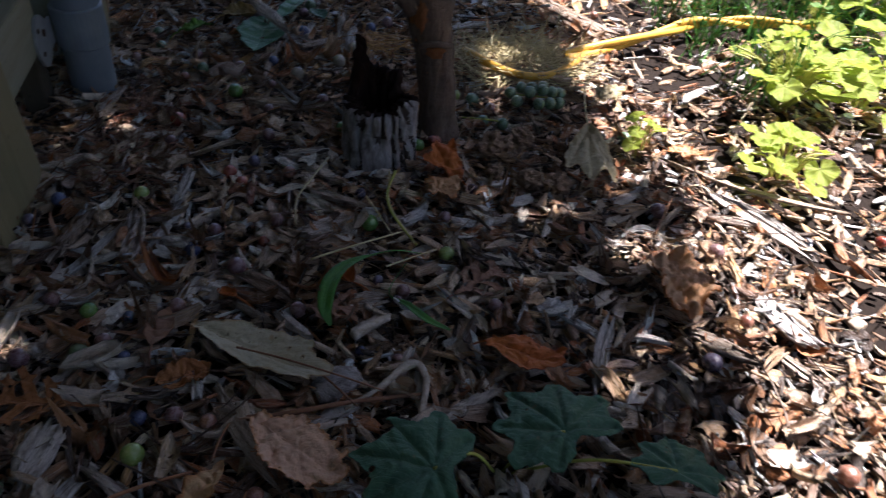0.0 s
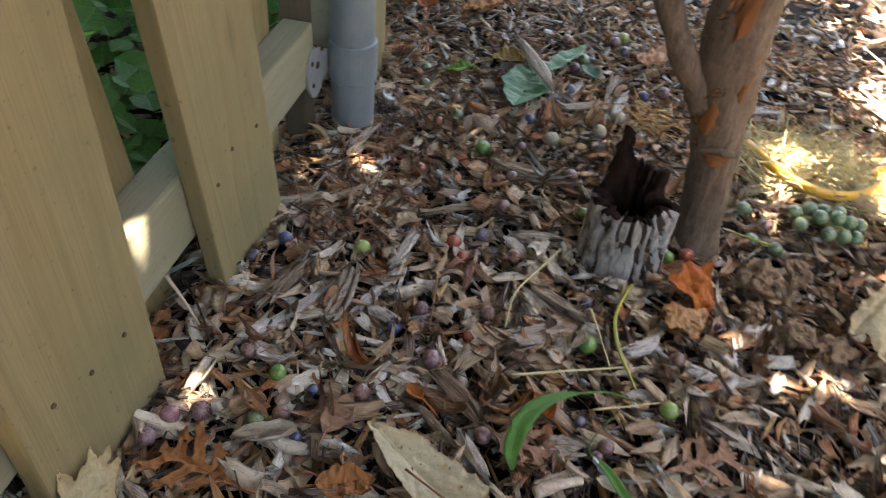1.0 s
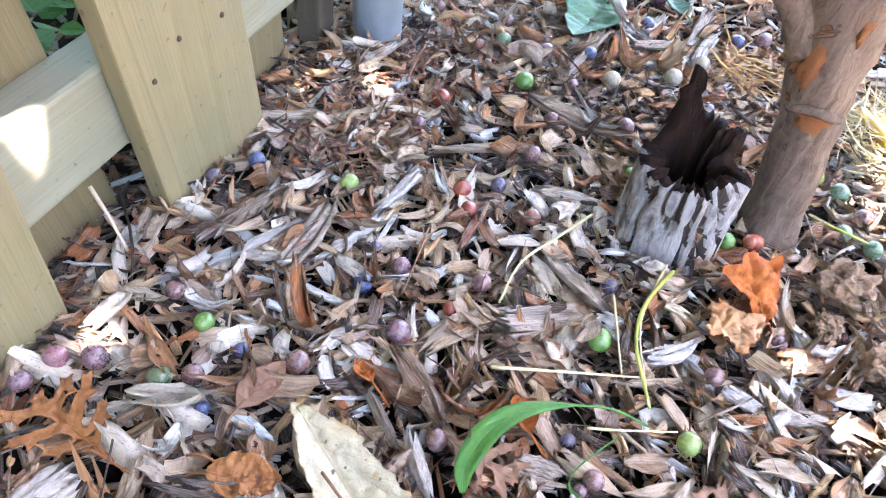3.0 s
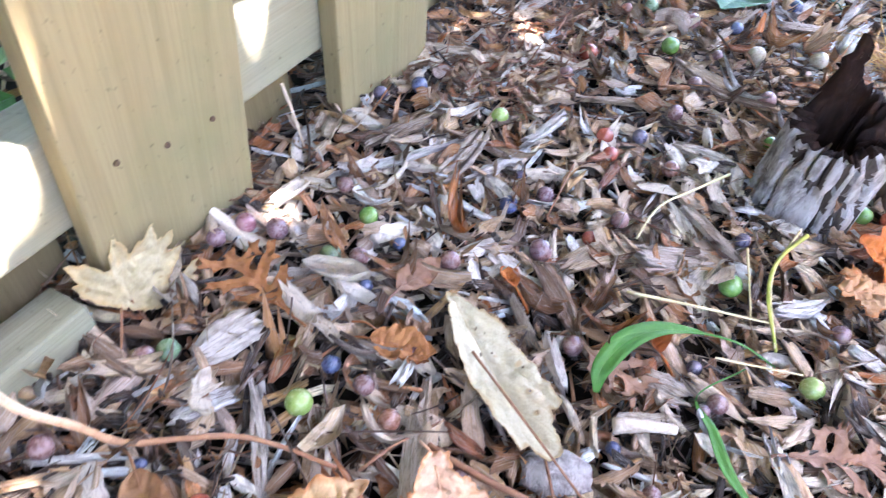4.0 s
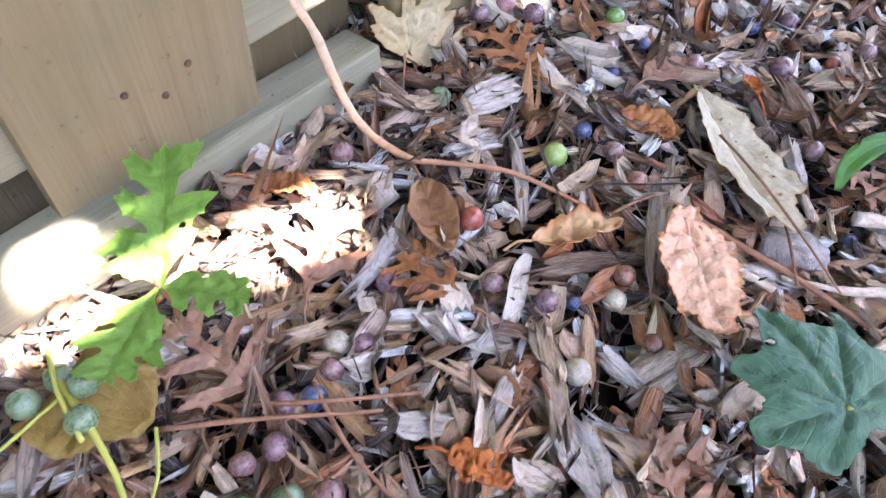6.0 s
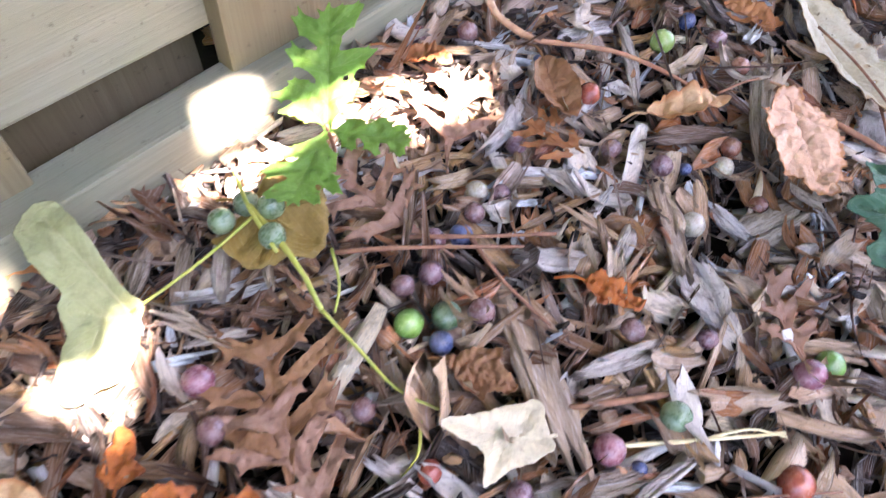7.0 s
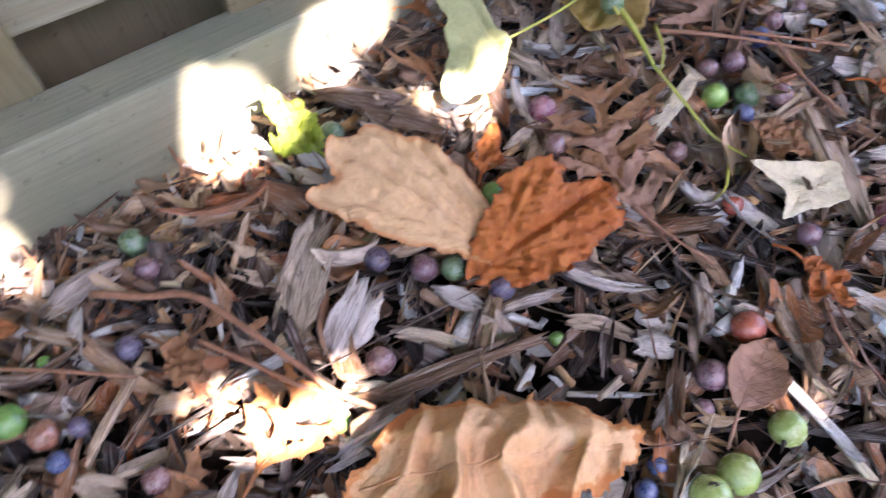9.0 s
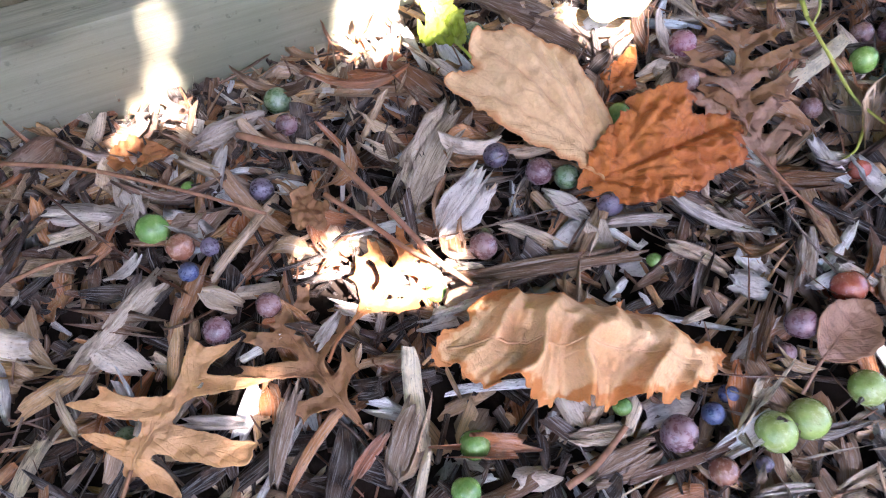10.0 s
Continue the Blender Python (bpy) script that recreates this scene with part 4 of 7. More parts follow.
# ---- steel fence post ----
def steel_post(x, y):
    root = empty("fence_post", (x, y, 0), "round galvanised steel fence post with a rail bracket", "post")
    part("tube", tube([(0, 0, -0.05), (0, 0, 1.75)], 0.0292, 48), STEEL, root)
    band = tube([(0, 0, 0.082), (0, 0, 0.084), (0, 0, 0.0845), (0, 0, 0.134), (0, 0, 0.136), (0, 0, 0.137)], [0.0296, 0.0318, 0.0325, 0.0325, 0.0318, 0.0296], 32, cap=False)
    collar = part("collar", band, STEEL, root, "dull zinc clamp band")
    # ear of the clamp: a rounded plate on the rail, joined to the band by a neck
    outline = [(-0.020, 0.094), (-0.036, 0.092), (-0.050, 0.082), (-0.064, 0.078), (-0.077, 0.084), (-0.086, 0.098), (-0.088, 0.116), (-0.082, 0.132),
               (-0.070, 0.142), (-0.056, 0.142), (-0.044, 0.134), (-0.034, 0.126), (-0.020, 0.126)]
    bm = bmesh.new()
    face = bm.faces.new([bm.verts.new((-0.0318, a, b)) for a, b in outline])
    out = bmesh.ops.extrude_face_region(bm, geom=[face])
    for v in out["geom"]:
        if isinstance(v, bmesh.types.BMVert):
            v.co.x += 0.0035
    bmesh.ops.recalc_face_normals(bm, faces=bm.faces[:])
    ear = part("bracket", bm, ZINC, root, "rounded zinc bracket plate")
    for dy, dz, rad in ((-0.056, 0.119, 0.0048), (-0.072, 0.098, 0.003), (-0.074, 0.128, 0.003)):
        nb = bmesh.new()
        bmesh.ops.create_cone(nb, cap_ends=True, segments=14, radius1=rad, radius2=rad, depth=0.0016, matrix=pose(-0.0279, dy, dz, 0, 90, 0))
        part("bolt", nb, NAIL, ear, "dark recessed bolt")
    return root


steel_post(0.012, 0.485)


# ---- wall added out of view on the open side of the bed ----
def sky_cut_wall():
    """A plain boarded wall, unseen, added on the sunny side to close the place and cut sky light."""
    root = empty("sky_cut_wall", (5.2, 0, 0), "pale beige boarded wall added out of view to cut sky light", "wall", kind="structure")
    for k in range(26):
        b = part("clapboard", box((0.02, 18.0, 0.20), (0, 0, 0), 0), SIDING, root)
        b.matrix_basis = pose(0, 0, 0.09 + 0.18 * k, 0, 4, 0)
    return root


SIDING = plain_material("beige_siding", (0.50, 0.46, 0.38), (0.58, 0.53, 0.44), 3, 0.6)
sky_cut_wall()


# ---- young tree, and a crown added out of view that shades the bed ----
# where the added crown is opened for sun: a lit place, and how wide the gap is
SUN_GAPS = []


def gap(x, y, z, r):
    SUN_GAPS.append((Vector((x, y, z)), r))


gap(0.052, -0.318, 0.010, 0.015)
gap(0.080, -0.308, 0.010, 0.017)
gap(0.072, -0.340, 0.010, 0.010)
gap(0.100, -0.318, 0.010, 0.010)
gap(0.077, -0.279, 0.010, 0.007)
gap(0.102, -0.282, 0.010, 0.004)
gap(0.112, -0.322, 0.010, 0.002)
gap(0.046, -0.340, 0.010, 0.004)
gap(-0.019, -0.187, 0.103, 0.010)
gap(-0.019, -0.203, 0.082, 0.008)
gap(-0.019, -0.175, 0.125, 0.006)
gap(-0.019, 0.023, 0.133, 0.001)
gap(0.000, -0.574, 0.086, 0.004)
gap(0.000, -0.590, 0.056, 0.010)
gap(0.000, -0.615, 0.030, 0.012)
gap(0.045, -0.620, 0.036, 0.001)
gap(0.045, -0.386, 0.064, 0.008)
gap(0.045, -0.404, 0.052, 0.016)
gap(0.045, -0.424, 0.022, 0.015)
gap(0.045, -0.462, 0.014, 0.010)
gap(0.045, -0.674, 0.032, 0.004)
gap(0.045, -0.727, 0.020, 0.004)
gap(0.058, -0.737, -0.010, 0.014)
gap(0.050, -0.708, -0.010, 0.012)
gap(0.079, -0.672, 0.014, -0.004)
gap(0.045, -0.843, 0.036, 0.006)
gap(0.052, -0.888, -0.020, 0.0215)
gap(0.046, -0.846, 0.026, 0.006)
gap(0.045, -0.838, -0.006, 0.000)
gap(0.132, -0.582, 0.012, 0.002)
gap(0.104, -0.572, 0.020, 0.000)
gap(0.118, -0.563, 0.012, 0.002)
gap(0.228, -0.758, 0.010, 0.002)
gap(0.210, -0.780, 0.010, 0.004)
gap(0.242, -0.748, 0.014, 0.003)
gap(0.212, -0.802, 0.010, 0.000)
gap(0.205, -0.669, 0.010, 0.000)
gap(0.052, 0.384, 0.010, 0.010)
gap(0.072, 0.419, 0.010, 0.007)
gap(0.026, 0.310, 0.010, 0.006)
gap(0.178, 0.530, 0.010, -0.006)
gap(0.655, 0.600, 0.020, 0.004)
gap(0.600, 0.575, 0.020, -0.002)
gap(0.033, -0.005, 0.010, 0.006)
gap(0.028, -0.028, 0.010, 0.003)
gap(0.084, 0.126, 0.010, 0.004)
gap(0.159, 0.242, 0.010, 0.002)
gap(0.000, -0.071, 0.140, 0.006)
gap(0.000, -0.014, 0.076, -0.006)
gap(0.000, -0.141, 0.180, -0.003)
gap(0.000, -0.010, 0.290, -0.010)
gap(0.000, -0.008, 0.240, -0.012)
gap(0.000, 0.117, 0.246, 0.002)


def young_tree(x, y):
    root = empty("young_tree", (x, y, 0), "slender young tree with peeling brown bark, unseen crown added overhead", "tree")
    line = [(0.004, 0.0, -0.04), (0.0, 0.0, 0.03), (-0.012, 0.002, 0.12), (-0.03, 0.0, 0.22), (-0.036, 0.0, 0.33), (-0.02, 0.0, 0.6), (0.10, 0.02, 1.0), (0.35, 0.1, 1.6), (0.8, 0.2, 2.2)]
    pts = spline(line, 8)
    radii = [0.0255 + 0.009 * math.exp(-((p.z - 0.26) / 0.09) ** 2) + 0.003 * math.exp(-((p.z - 0.185) / 0.02) ** 2) + 0.006 * math.exp(-((p.z + 0.01) / 0.025) ** 2) - 0.004 * p.z for p in pts]
    trunk = part("trunk", tube(pts, radii, 24, wobble=0.2, seed=2.0), BARK, root, smooth=True)
    for z, a, h, w in ((0.182, -118, 0.030, 0.013), (0.130, -92, 0.010, 0.019), (0.232, -62, 0.034, 0.010), (0.285, -95, 0.050, 0.015), (0.35, -60, 0.05, 0.013)):
        k = min(range(len(pts)), key=lambda i: abs(pts[i].z - z))
        c, r = pts[k], radii[k]
        bm = bmesh.new()
        bmesh.ops.create_icosphere(bm, subdivisions=3, radius=1.0)
        for v in bm.verts:
            v.co *= 1 + 0.55 * noise.noise(v.co * 1.8 + Vector((z * 50, 0, 0))) + 0.25 * noise.noise(v.co * 5 + Vector((z * 50, 0, 0)))
        scar = part("bark_scar", bm, PEEL, root, "patch of bare orange inner bark", True)
        scar.matrix_basis = pose(c.x + (r - 0.003) * math.cos(radians(a)), c.y + (r - 0.003) * math.sin(radians(a)), z, 0, 0, a) @ Matrix.Diagonal((0.006, w * 0.66, h * 0.80, 1))
    c = min(pts, key=lambda p: abs(p.z - 0.139))
    ring = [(c.x + 0.0265 * math.cos(radians(a)), c.y + 0.0265 * math.sin(radians(a)), 0.139 + 0.004 * math.sin(radians(a * 3))) for a in range(-150, -20, 10)]
    part("branch_collar", tube(ring, [0.0028 + 0.0022 * math.sin(math.pi * i / (len(ring) - 1)) for i in range(len(ring))], 8, wobble=0.5, seed=4.0), BARK, root, "lip of bark over an old branch scar", True)
    stub = part("stub", tube(spline([(-0.040, -0.006, 0.185), (-0.085, -0.012, 0.240), (-0.135, -0.02, 0.33)], 5), [0.019, 0.0165, 0.015, 0.0142, 0.0138, 0.0134, 0.013, 0.0128, 0.0126, 0.0124, 0.012], 14, wobble=0.45), BARK, root, smooth=True)
    # limbs and crown are out of view, added to cast the shade on the bed
    for k in range(9):
        a = k * 2.4
        end = Vector((0.5 + 0.8 * math.cos(a), -0.6 + 1.3 * math.sin(a), 2.3 + 0.2 * math.sin(k * 1.7)))
        root_at = Vector((0.35, 0.1, 1.6)).lerp(Vector((0.8, 0.2, 2.2)), k / 9)
        limb = spline([root_at, root_at.lerp(end, 0.5) + Vector((0, 0, 0.12)), end], 6)
        part("limb", tube(limb, [0.014 * (1 - 0.8 * i / (len(limb) - 1)) for i in range(len(limb))], 7), BARK, root, smooth=True)
    r = np.random.default_rng(21)
    n, wide = 8500, 5000
    px, py, pz = (np.concatenate([r.uniform(a, b, n), r.uniform(c, d, wide)]) for a, b, c, d in ((-0.5, 0.80, -3.4, 0.7), (-1.3, 1.25, -2.8, 2.6), (1.9, 2.6, 1.9, 2.8)))
    size = np.concatenate([r.uniform(0.03, 0.055, n), r.uniform(0.07, 0.13, wide)])
    n += wide
    turn, thin = r.uniform(0, 6.283, n), r.uniform(0, 1, n)
    tilt, side = r.normal(0, 0.45, n), r.normal(0, 0.45, n)
    # more small leaves, to shade the far end of the bed
    far = 2200
    px, py, pz = (np.concatenate([q, r.uniform(a, b, far)]) for q, a, b in ((px, -0.5, 0.95), (py, 0.7, 1.5), (pz, 1.9, 2.6)))
    size, turn, thin = (np.concatenate([q, r.uniform(a, b, far)]) for q, a, b in ((size, 0.03, 0.055), (turn, 0, 6.283), (thin, 0, 1)))
    tilt, side = (np.concatenate([q, r.normal(0, 0.45, far)]) for q in (tilt, side))
    n += far
    rag = np.array([0.05 * wave(0, b, 6.0, 2.0) + 0.03 * wave(0, b, 19.0, 5.0) for b in py])
    verts, faces = [], []
    shape = ((0, -1.0), (0.55, -0.45), (0.62, 0.15), (0, 1.0), (-0.62, 0.15), (-0.55, -0.45))
    for k in range(n):
        inward = 0.765 + rag[k] - size[k] * 0.6 + 0.34 * max(-0.62, min(0.0, py[k] - 0.12)) + 0.28 * max(0.0, py[k] - 0.55) - px[k]
        if inward < 0 or thin[k] > 0.32 + inward / 0.5:
            continue
        c = Vector((px[k], py[k], 0)) + TO_SUN * (pz[k] / TO_SUN.z)
        lit = False
        for p, gr in SUN_GAPS:
            d = c - p
            off = d - TO_SUN * d.dot(TO_SUN)
            if off.length < gr + size[k] * 0.5:
                lit = True
                break
        if lit:
            continue
        m = Matrix.Translation(c) @ Euler((tilt[k], side[k], turn[k])).to_matrix().to_4x4()
        b = len(verts)
        for sx, sy in shape:
            verts.append(m @ Vector((sx * size[k], sy * size[k], 0.12 * size[k] * abs(sx))))
        faces.append((b, b + 1, b + 2, b + 3))
        faces.append((b, b + 3, b + 4, b + 5))
    me = bpy.data.meshes.new("crown")
    me.from_pydata([tuple(v - Vector((x, y, 0))) for v in verts], [], faces)
    me.materials.append(CROWN)
    crown = new("crown", me)
    crown.parent = root
    tagged(crown, "unseen leaf crown added to shade the bed, gaps where sun falls", kind="stuff")
    return root


CROWN = plain_material("crown_leaves", (0.05, 0.10, 0.025), (0.09, 0.15, 0.04), 8, 0.5)
young_tree(0.482, 0.378)


# ---- stump ----
def hollow_stump(x, y):
    """A low rotten stump: a grey bark wall in front, a dark hollow, a dark spire at the back."""
    root = empty("hollow_stump", (x, y, 0), "hollow rotten stump with grey furrowed bark and dark spire", "stump")
    n, up = 220, 16
    furrows = {}
    bm = bmesh.new()
    outer, inner = [], []
    for k in range(n):
        a = 2 * math.pi * k / n
        front = math.sin(a + 0.35)                      # -1 towards the walk
        top = 0.078 + 0.010 * max(0, math.cos(a + 0.35)) ** 2 + 0.006 * noise.noise((math.cos(a) * 9, math.sin(a) * 9, 2.0))
        rise = min(1.0, max(0.0, (a - 0.50) / 0.10)) * min(1.0, max(0.0, (2.62 - a) / 0.05))      # the dark wall stands at the back only
        top += rise * (0.032 + 0.006 * min(1.0, max(0.0, (a - 0.9) / 0.9)) + 0.042 * math.exp(-((a - 2.42) / 0.15) ** 2))
        top += 0.003 * noise.noise((a * 14, 0, 1.0)) * (1 + 0.6 * max(0, front))
        swing = a * 4.5 + 1.6 * noise.noise((math.cos(a) * 2, math.sin(a) * 2, 0.3))
        ridge = min(1.0, max(0.0, (abs(math.sin(swing)) - 0.22) * 2.2))
        colo, coli = [], []
        for i in range(up + 1):
            t = i / up
            z = -0.03 + (top + 0.03) * t
            swing_z = math.sin(swing + 14 * z + 2.0 * noise.noise((a * 3, z * 30, 1.0)))
            ridge = min(1.0, max(0.0, (abs(swing_z) - 0.20) * 3.2))
            split = 0.9 - abs(noise.noise((math.cos(a) * 13 + z * 8, math.sin(a) * 13, z * 16))) * 2.2
            r = 0.038 + 0.003 * (1 - t) ** 2 + 0.0105 * ridge + 0.0008 * max(-0.6, split) - 0.016 * max(0, front) * min(1, t * 1.6)
            thin = max(0.005, 0.016 - 0.010 * max(0, (z - 0.05) / 0.1))
            furrows[k, i] = ridge < 0.52
            colo.append(bm.verts.new((r * math.cos(a), r * math.sin(a) * 0.92, z)))
            q = r - thin if z > 0.02 else 0.028
            coli.append(bm.verts.new((q * math.cos(a), q * math.sin(a) * 0.92, z)))
        outer.append(colo)
        inner.append(coli)
    # inside, rim, upper back and spire take the dark wood
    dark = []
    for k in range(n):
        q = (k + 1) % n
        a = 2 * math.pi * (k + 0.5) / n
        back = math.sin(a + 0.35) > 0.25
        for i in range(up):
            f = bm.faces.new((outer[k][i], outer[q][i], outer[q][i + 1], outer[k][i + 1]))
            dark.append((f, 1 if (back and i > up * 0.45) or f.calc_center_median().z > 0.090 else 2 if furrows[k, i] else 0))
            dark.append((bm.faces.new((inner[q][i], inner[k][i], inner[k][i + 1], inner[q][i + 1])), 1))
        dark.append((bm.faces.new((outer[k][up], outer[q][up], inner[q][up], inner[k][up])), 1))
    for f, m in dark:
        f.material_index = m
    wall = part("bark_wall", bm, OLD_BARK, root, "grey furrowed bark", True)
    wall.data.materials.append(DARK_STUMP)
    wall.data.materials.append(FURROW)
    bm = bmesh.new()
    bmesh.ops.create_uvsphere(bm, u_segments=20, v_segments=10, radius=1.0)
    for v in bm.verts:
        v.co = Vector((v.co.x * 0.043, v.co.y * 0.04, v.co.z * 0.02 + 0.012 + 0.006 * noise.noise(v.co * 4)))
    part("rotten_core", bm, DARK_STUMP, root, "dark crumbling rotten wood", True)
    return root


hollow_stump(0.394, 0.322)


def broken_root(x, y, size, seed):
    """A small crumbling knob of bark by the stump."""
    bm = bmesh.new()
    bmesh.ops.create_icosphere(bm, subdivisions=4, radius=1.0)
    for v in bm.verts:
        k = 1 + 0.45 * noise.noise(v.co * 2.0 + Vector((seed, 0, 0))) + 0.22 * noise.noise(v.co * 6.0 + Vector((0, seed, 0)))
        v.co = Vector((v.co.x * k * size, v.co.y * k * size * 0.8, max(v.co.z, -0.5) * k * size * 0.7))
    ob = part("bark_lump", bm, CRUST, None, "", False)
    ob.matrix_basis = pose(x, y, 0.008, 0, 0, seed * 50)
    return tagged(ob, "crumbling brown bark lump beside the stump", "bark", "bark lumps by the stump")


CRUST = bark_material("crumbling_bark", (0.36, 0.24, 0.15), (0.10, 0.055, 0.035), 90, 0.8, 0.48, 0.004)
broken_root(0.556, 0.322, 0.026, 1.0)
broken_root(0.60, 0.345, 0.018, 2.0)
broken_root(0.583, 0.235, 0.018, 3.0)
broken_root(0.615, 0.225, 0.020, 4.0)
broken_root(0.54, 0.262, 0.013, 5.0)

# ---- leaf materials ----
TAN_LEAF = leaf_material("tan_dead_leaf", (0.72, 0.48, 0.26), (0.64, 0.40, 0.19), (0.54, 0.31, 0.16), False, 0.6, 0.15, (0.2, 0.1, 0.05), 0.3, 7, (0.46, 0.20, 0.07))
ORANGE_LEAF = leaf_material("orange_dead_leaf", (0.58, 0.19, 0.04), (0.46, 0.13, 0.03), (0.36, 0.095, 0.022), False, 0.5, 0.15, (0.12, 0.04, 0.02), 0.3, 8, (0.34, 0.10, 0.03))
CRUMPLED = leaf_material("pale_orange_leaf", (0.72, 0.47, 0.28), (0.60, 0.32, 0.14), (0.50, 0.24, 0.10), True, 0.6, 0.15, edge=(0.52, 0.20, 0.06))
OCHRE_OAK = leaf_material("ochre_oak_leaf", (0.70, 0.42, 0.21), (0.64, 0.34, 0.14), (0.54, 0.29, 0.12), False, 0.45, 0.2, veins=7)
BROWN_OAK = leaf_material("brown_oak_leaf", (0.37, 0.20, 0.09), (0.29, 0.14, 0.06), (0.24, 0.12, 0.06), False, 0.5, 0.15, veins=7)
RUST_OAK = leaf_material("rust_oak_leaf", (0.48, 0.21, 0.07), (0.38, 0.15, 0.05), (0.28, 0.11, 0.05), False, 0.55, 0.2, veins=7)
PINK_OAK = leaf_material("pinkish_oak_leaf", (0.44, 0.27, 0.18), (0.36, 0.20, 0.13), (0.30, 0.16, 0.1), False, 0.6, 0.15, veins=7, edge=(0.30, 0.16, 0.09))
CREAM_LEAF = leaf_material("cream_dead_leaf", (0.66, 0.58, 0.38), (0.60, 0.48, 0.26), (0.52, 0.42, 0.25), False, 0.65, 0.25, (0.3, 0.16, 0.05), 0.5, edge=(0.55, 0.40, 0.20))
PALE_LEAF = leaf_material("pale_spotted_leaf", (0.64, 0.59, 0.42), (0.58, 0.51, 0.32), (0.48, 0.40, 0.24), False, 0.65, 0.2, (0.09, 0.06, 0.03), 0.9, 6, (0.42, 0.30, 0.15))
WHITE_LEAF = leaf_material("white_underside_leaf", (0.86, 0.78, 0.55), (0.80, 0.69, 0.45), (0.74, 0.62, 0.40), False, 0.65, 0.2)
OLIVE_LEAF = leaf_material("olive_brown_leaf", (0.36, 0.25, 0.06), (0.28, 0.18, 0.04), (0.4, 0.3, 0.1), True, 0.5, 0.2)
SAGE_LEAF = leaf_material("wilting_green_leaf", (0.47, 0.51, 0.24), (0.52, 0.54, 0.27), (0.58, 0.58, 0.34), False, 0.6, 0.3)
FRESH_LEAF = leaf_material("fresh_green_leaf", (0.20, 0.42, 0.06), (0.26, 0.46, 0.09), (0.36, 0.5, 0.16), False, 0.45, 0.45, (0.2, 0.15, 0.05), 0.4, 6)
DEEP_LEAF = leaf_material("deep_green_leaf", (0.055, 0.155, 0.085), (0.075, 0.19, 0.10), (0.16, 0.27, 0.15), False, 0.4, 0.25, (0.2, 0.15, 0.08), 0.5, 9)
BLADE_LEAF = leaf_material("glossy_green_blade", (0.075, 0.25, 0.045), (0.10, 0.29, 0.05), (0.16, 0.34, 0.09), False, 0.3, 0.3, veins=3)
# Darker copy of the sunny weed leaf: shade is put into its colour.
WEED_SHADE = leaf_material("shaded_weed_leaf", (0.12, 0.26, 0.05), (0.17, 0.32, 0.06), (0.26, 0.38, 0.12), True, 0.45, 0.4)
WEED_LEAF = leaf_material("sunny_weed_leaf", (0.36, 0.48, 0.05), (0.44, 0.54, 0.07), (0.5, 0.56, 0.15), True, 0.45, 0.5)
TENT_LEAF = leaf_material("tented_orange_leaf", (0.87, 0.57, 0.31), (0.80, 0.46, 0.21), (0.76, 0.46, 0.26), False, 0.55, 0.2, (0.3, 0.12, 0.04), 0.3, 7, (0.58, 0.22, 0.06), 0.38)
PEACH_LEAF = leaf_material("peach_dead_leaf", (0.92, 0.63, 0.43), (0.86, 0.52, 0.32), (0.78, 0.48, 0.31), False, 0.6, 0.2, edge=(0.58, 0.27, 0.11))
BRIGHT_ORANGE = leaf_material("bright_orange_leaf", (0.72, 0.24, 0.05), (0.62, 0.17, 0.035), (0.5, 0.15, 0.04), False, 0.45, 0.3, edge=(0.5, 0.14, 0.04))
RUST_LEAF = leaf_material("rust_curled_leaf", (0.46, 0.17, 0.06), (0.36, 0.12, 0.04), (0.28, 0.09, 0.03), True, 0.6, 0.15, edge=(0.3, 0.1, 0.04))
BLUE_GREEN = leaf_material("blue_green_leaf", (0.10, 0.26, 0.13), (0.13, 0.30, 0.15), (0.25, 0.38, 0.22), False, 0.45, 0.25, veins=8)
BRIGHT_GREEN = leaf_material("bright_green_scrap", (0.16, 0.36, 0.05), (0.22, 0.4, 0.07), (0.3, 0.45, 0.12), False, 0.45, 0.3, veins=6)
BROWN_LEAF = leaf_material("brown_curled_leaf", (0.40, 0.22, 0.10), (0.30, 0.14, 0.06), (0.24, 0.11, 0.05), True, 0.6, 0.15)


def flat(x, y, yaw, up=0.010, rx=0, ry=0):
    return pose(x, y, ground_z(x, y) + up, rx, ry, yaw)


def tent_folds(x, y):
    """Height in millimetres of a dry leaf that stands like a tent, with pleats from its ridge down to the rim."""
    u = min(1.0, max(0.0, y / 142))
    ridge = -20 + 16 * u
    away = x - ridge
    h = 40 * math.sin(math.pi * (0.10 + 0.82 * u)) ** 0.6 * (1 - min(1.0, abs(away) / (50 if away > 0 else 22)) ** 1.5)
    s = u * 4.3 + x * 0.016 + 0.5 * noise.noise((u * 3, x * 0.04, 4.0))
    pleat = 0.5 - 0.5 * math.cos(2 * math.pi * s)
    side = 0.5 - 0.5 * math.cos(2 * math.pi * (s * 2.1 + 0.3))
    h += (25 * (pleat ** 1.4 - 0.38) + 7 * side ** 2) * math.sin(math.pi * u) ** 0.5 * min(1.0, 0.30 + max(0.0, away) / 34)
    return max(-4.0, h) + 16 * math.exp(-((y - 36) / 10) ** 2) * min(1.0, max(0.0, (away - 8) / 22))


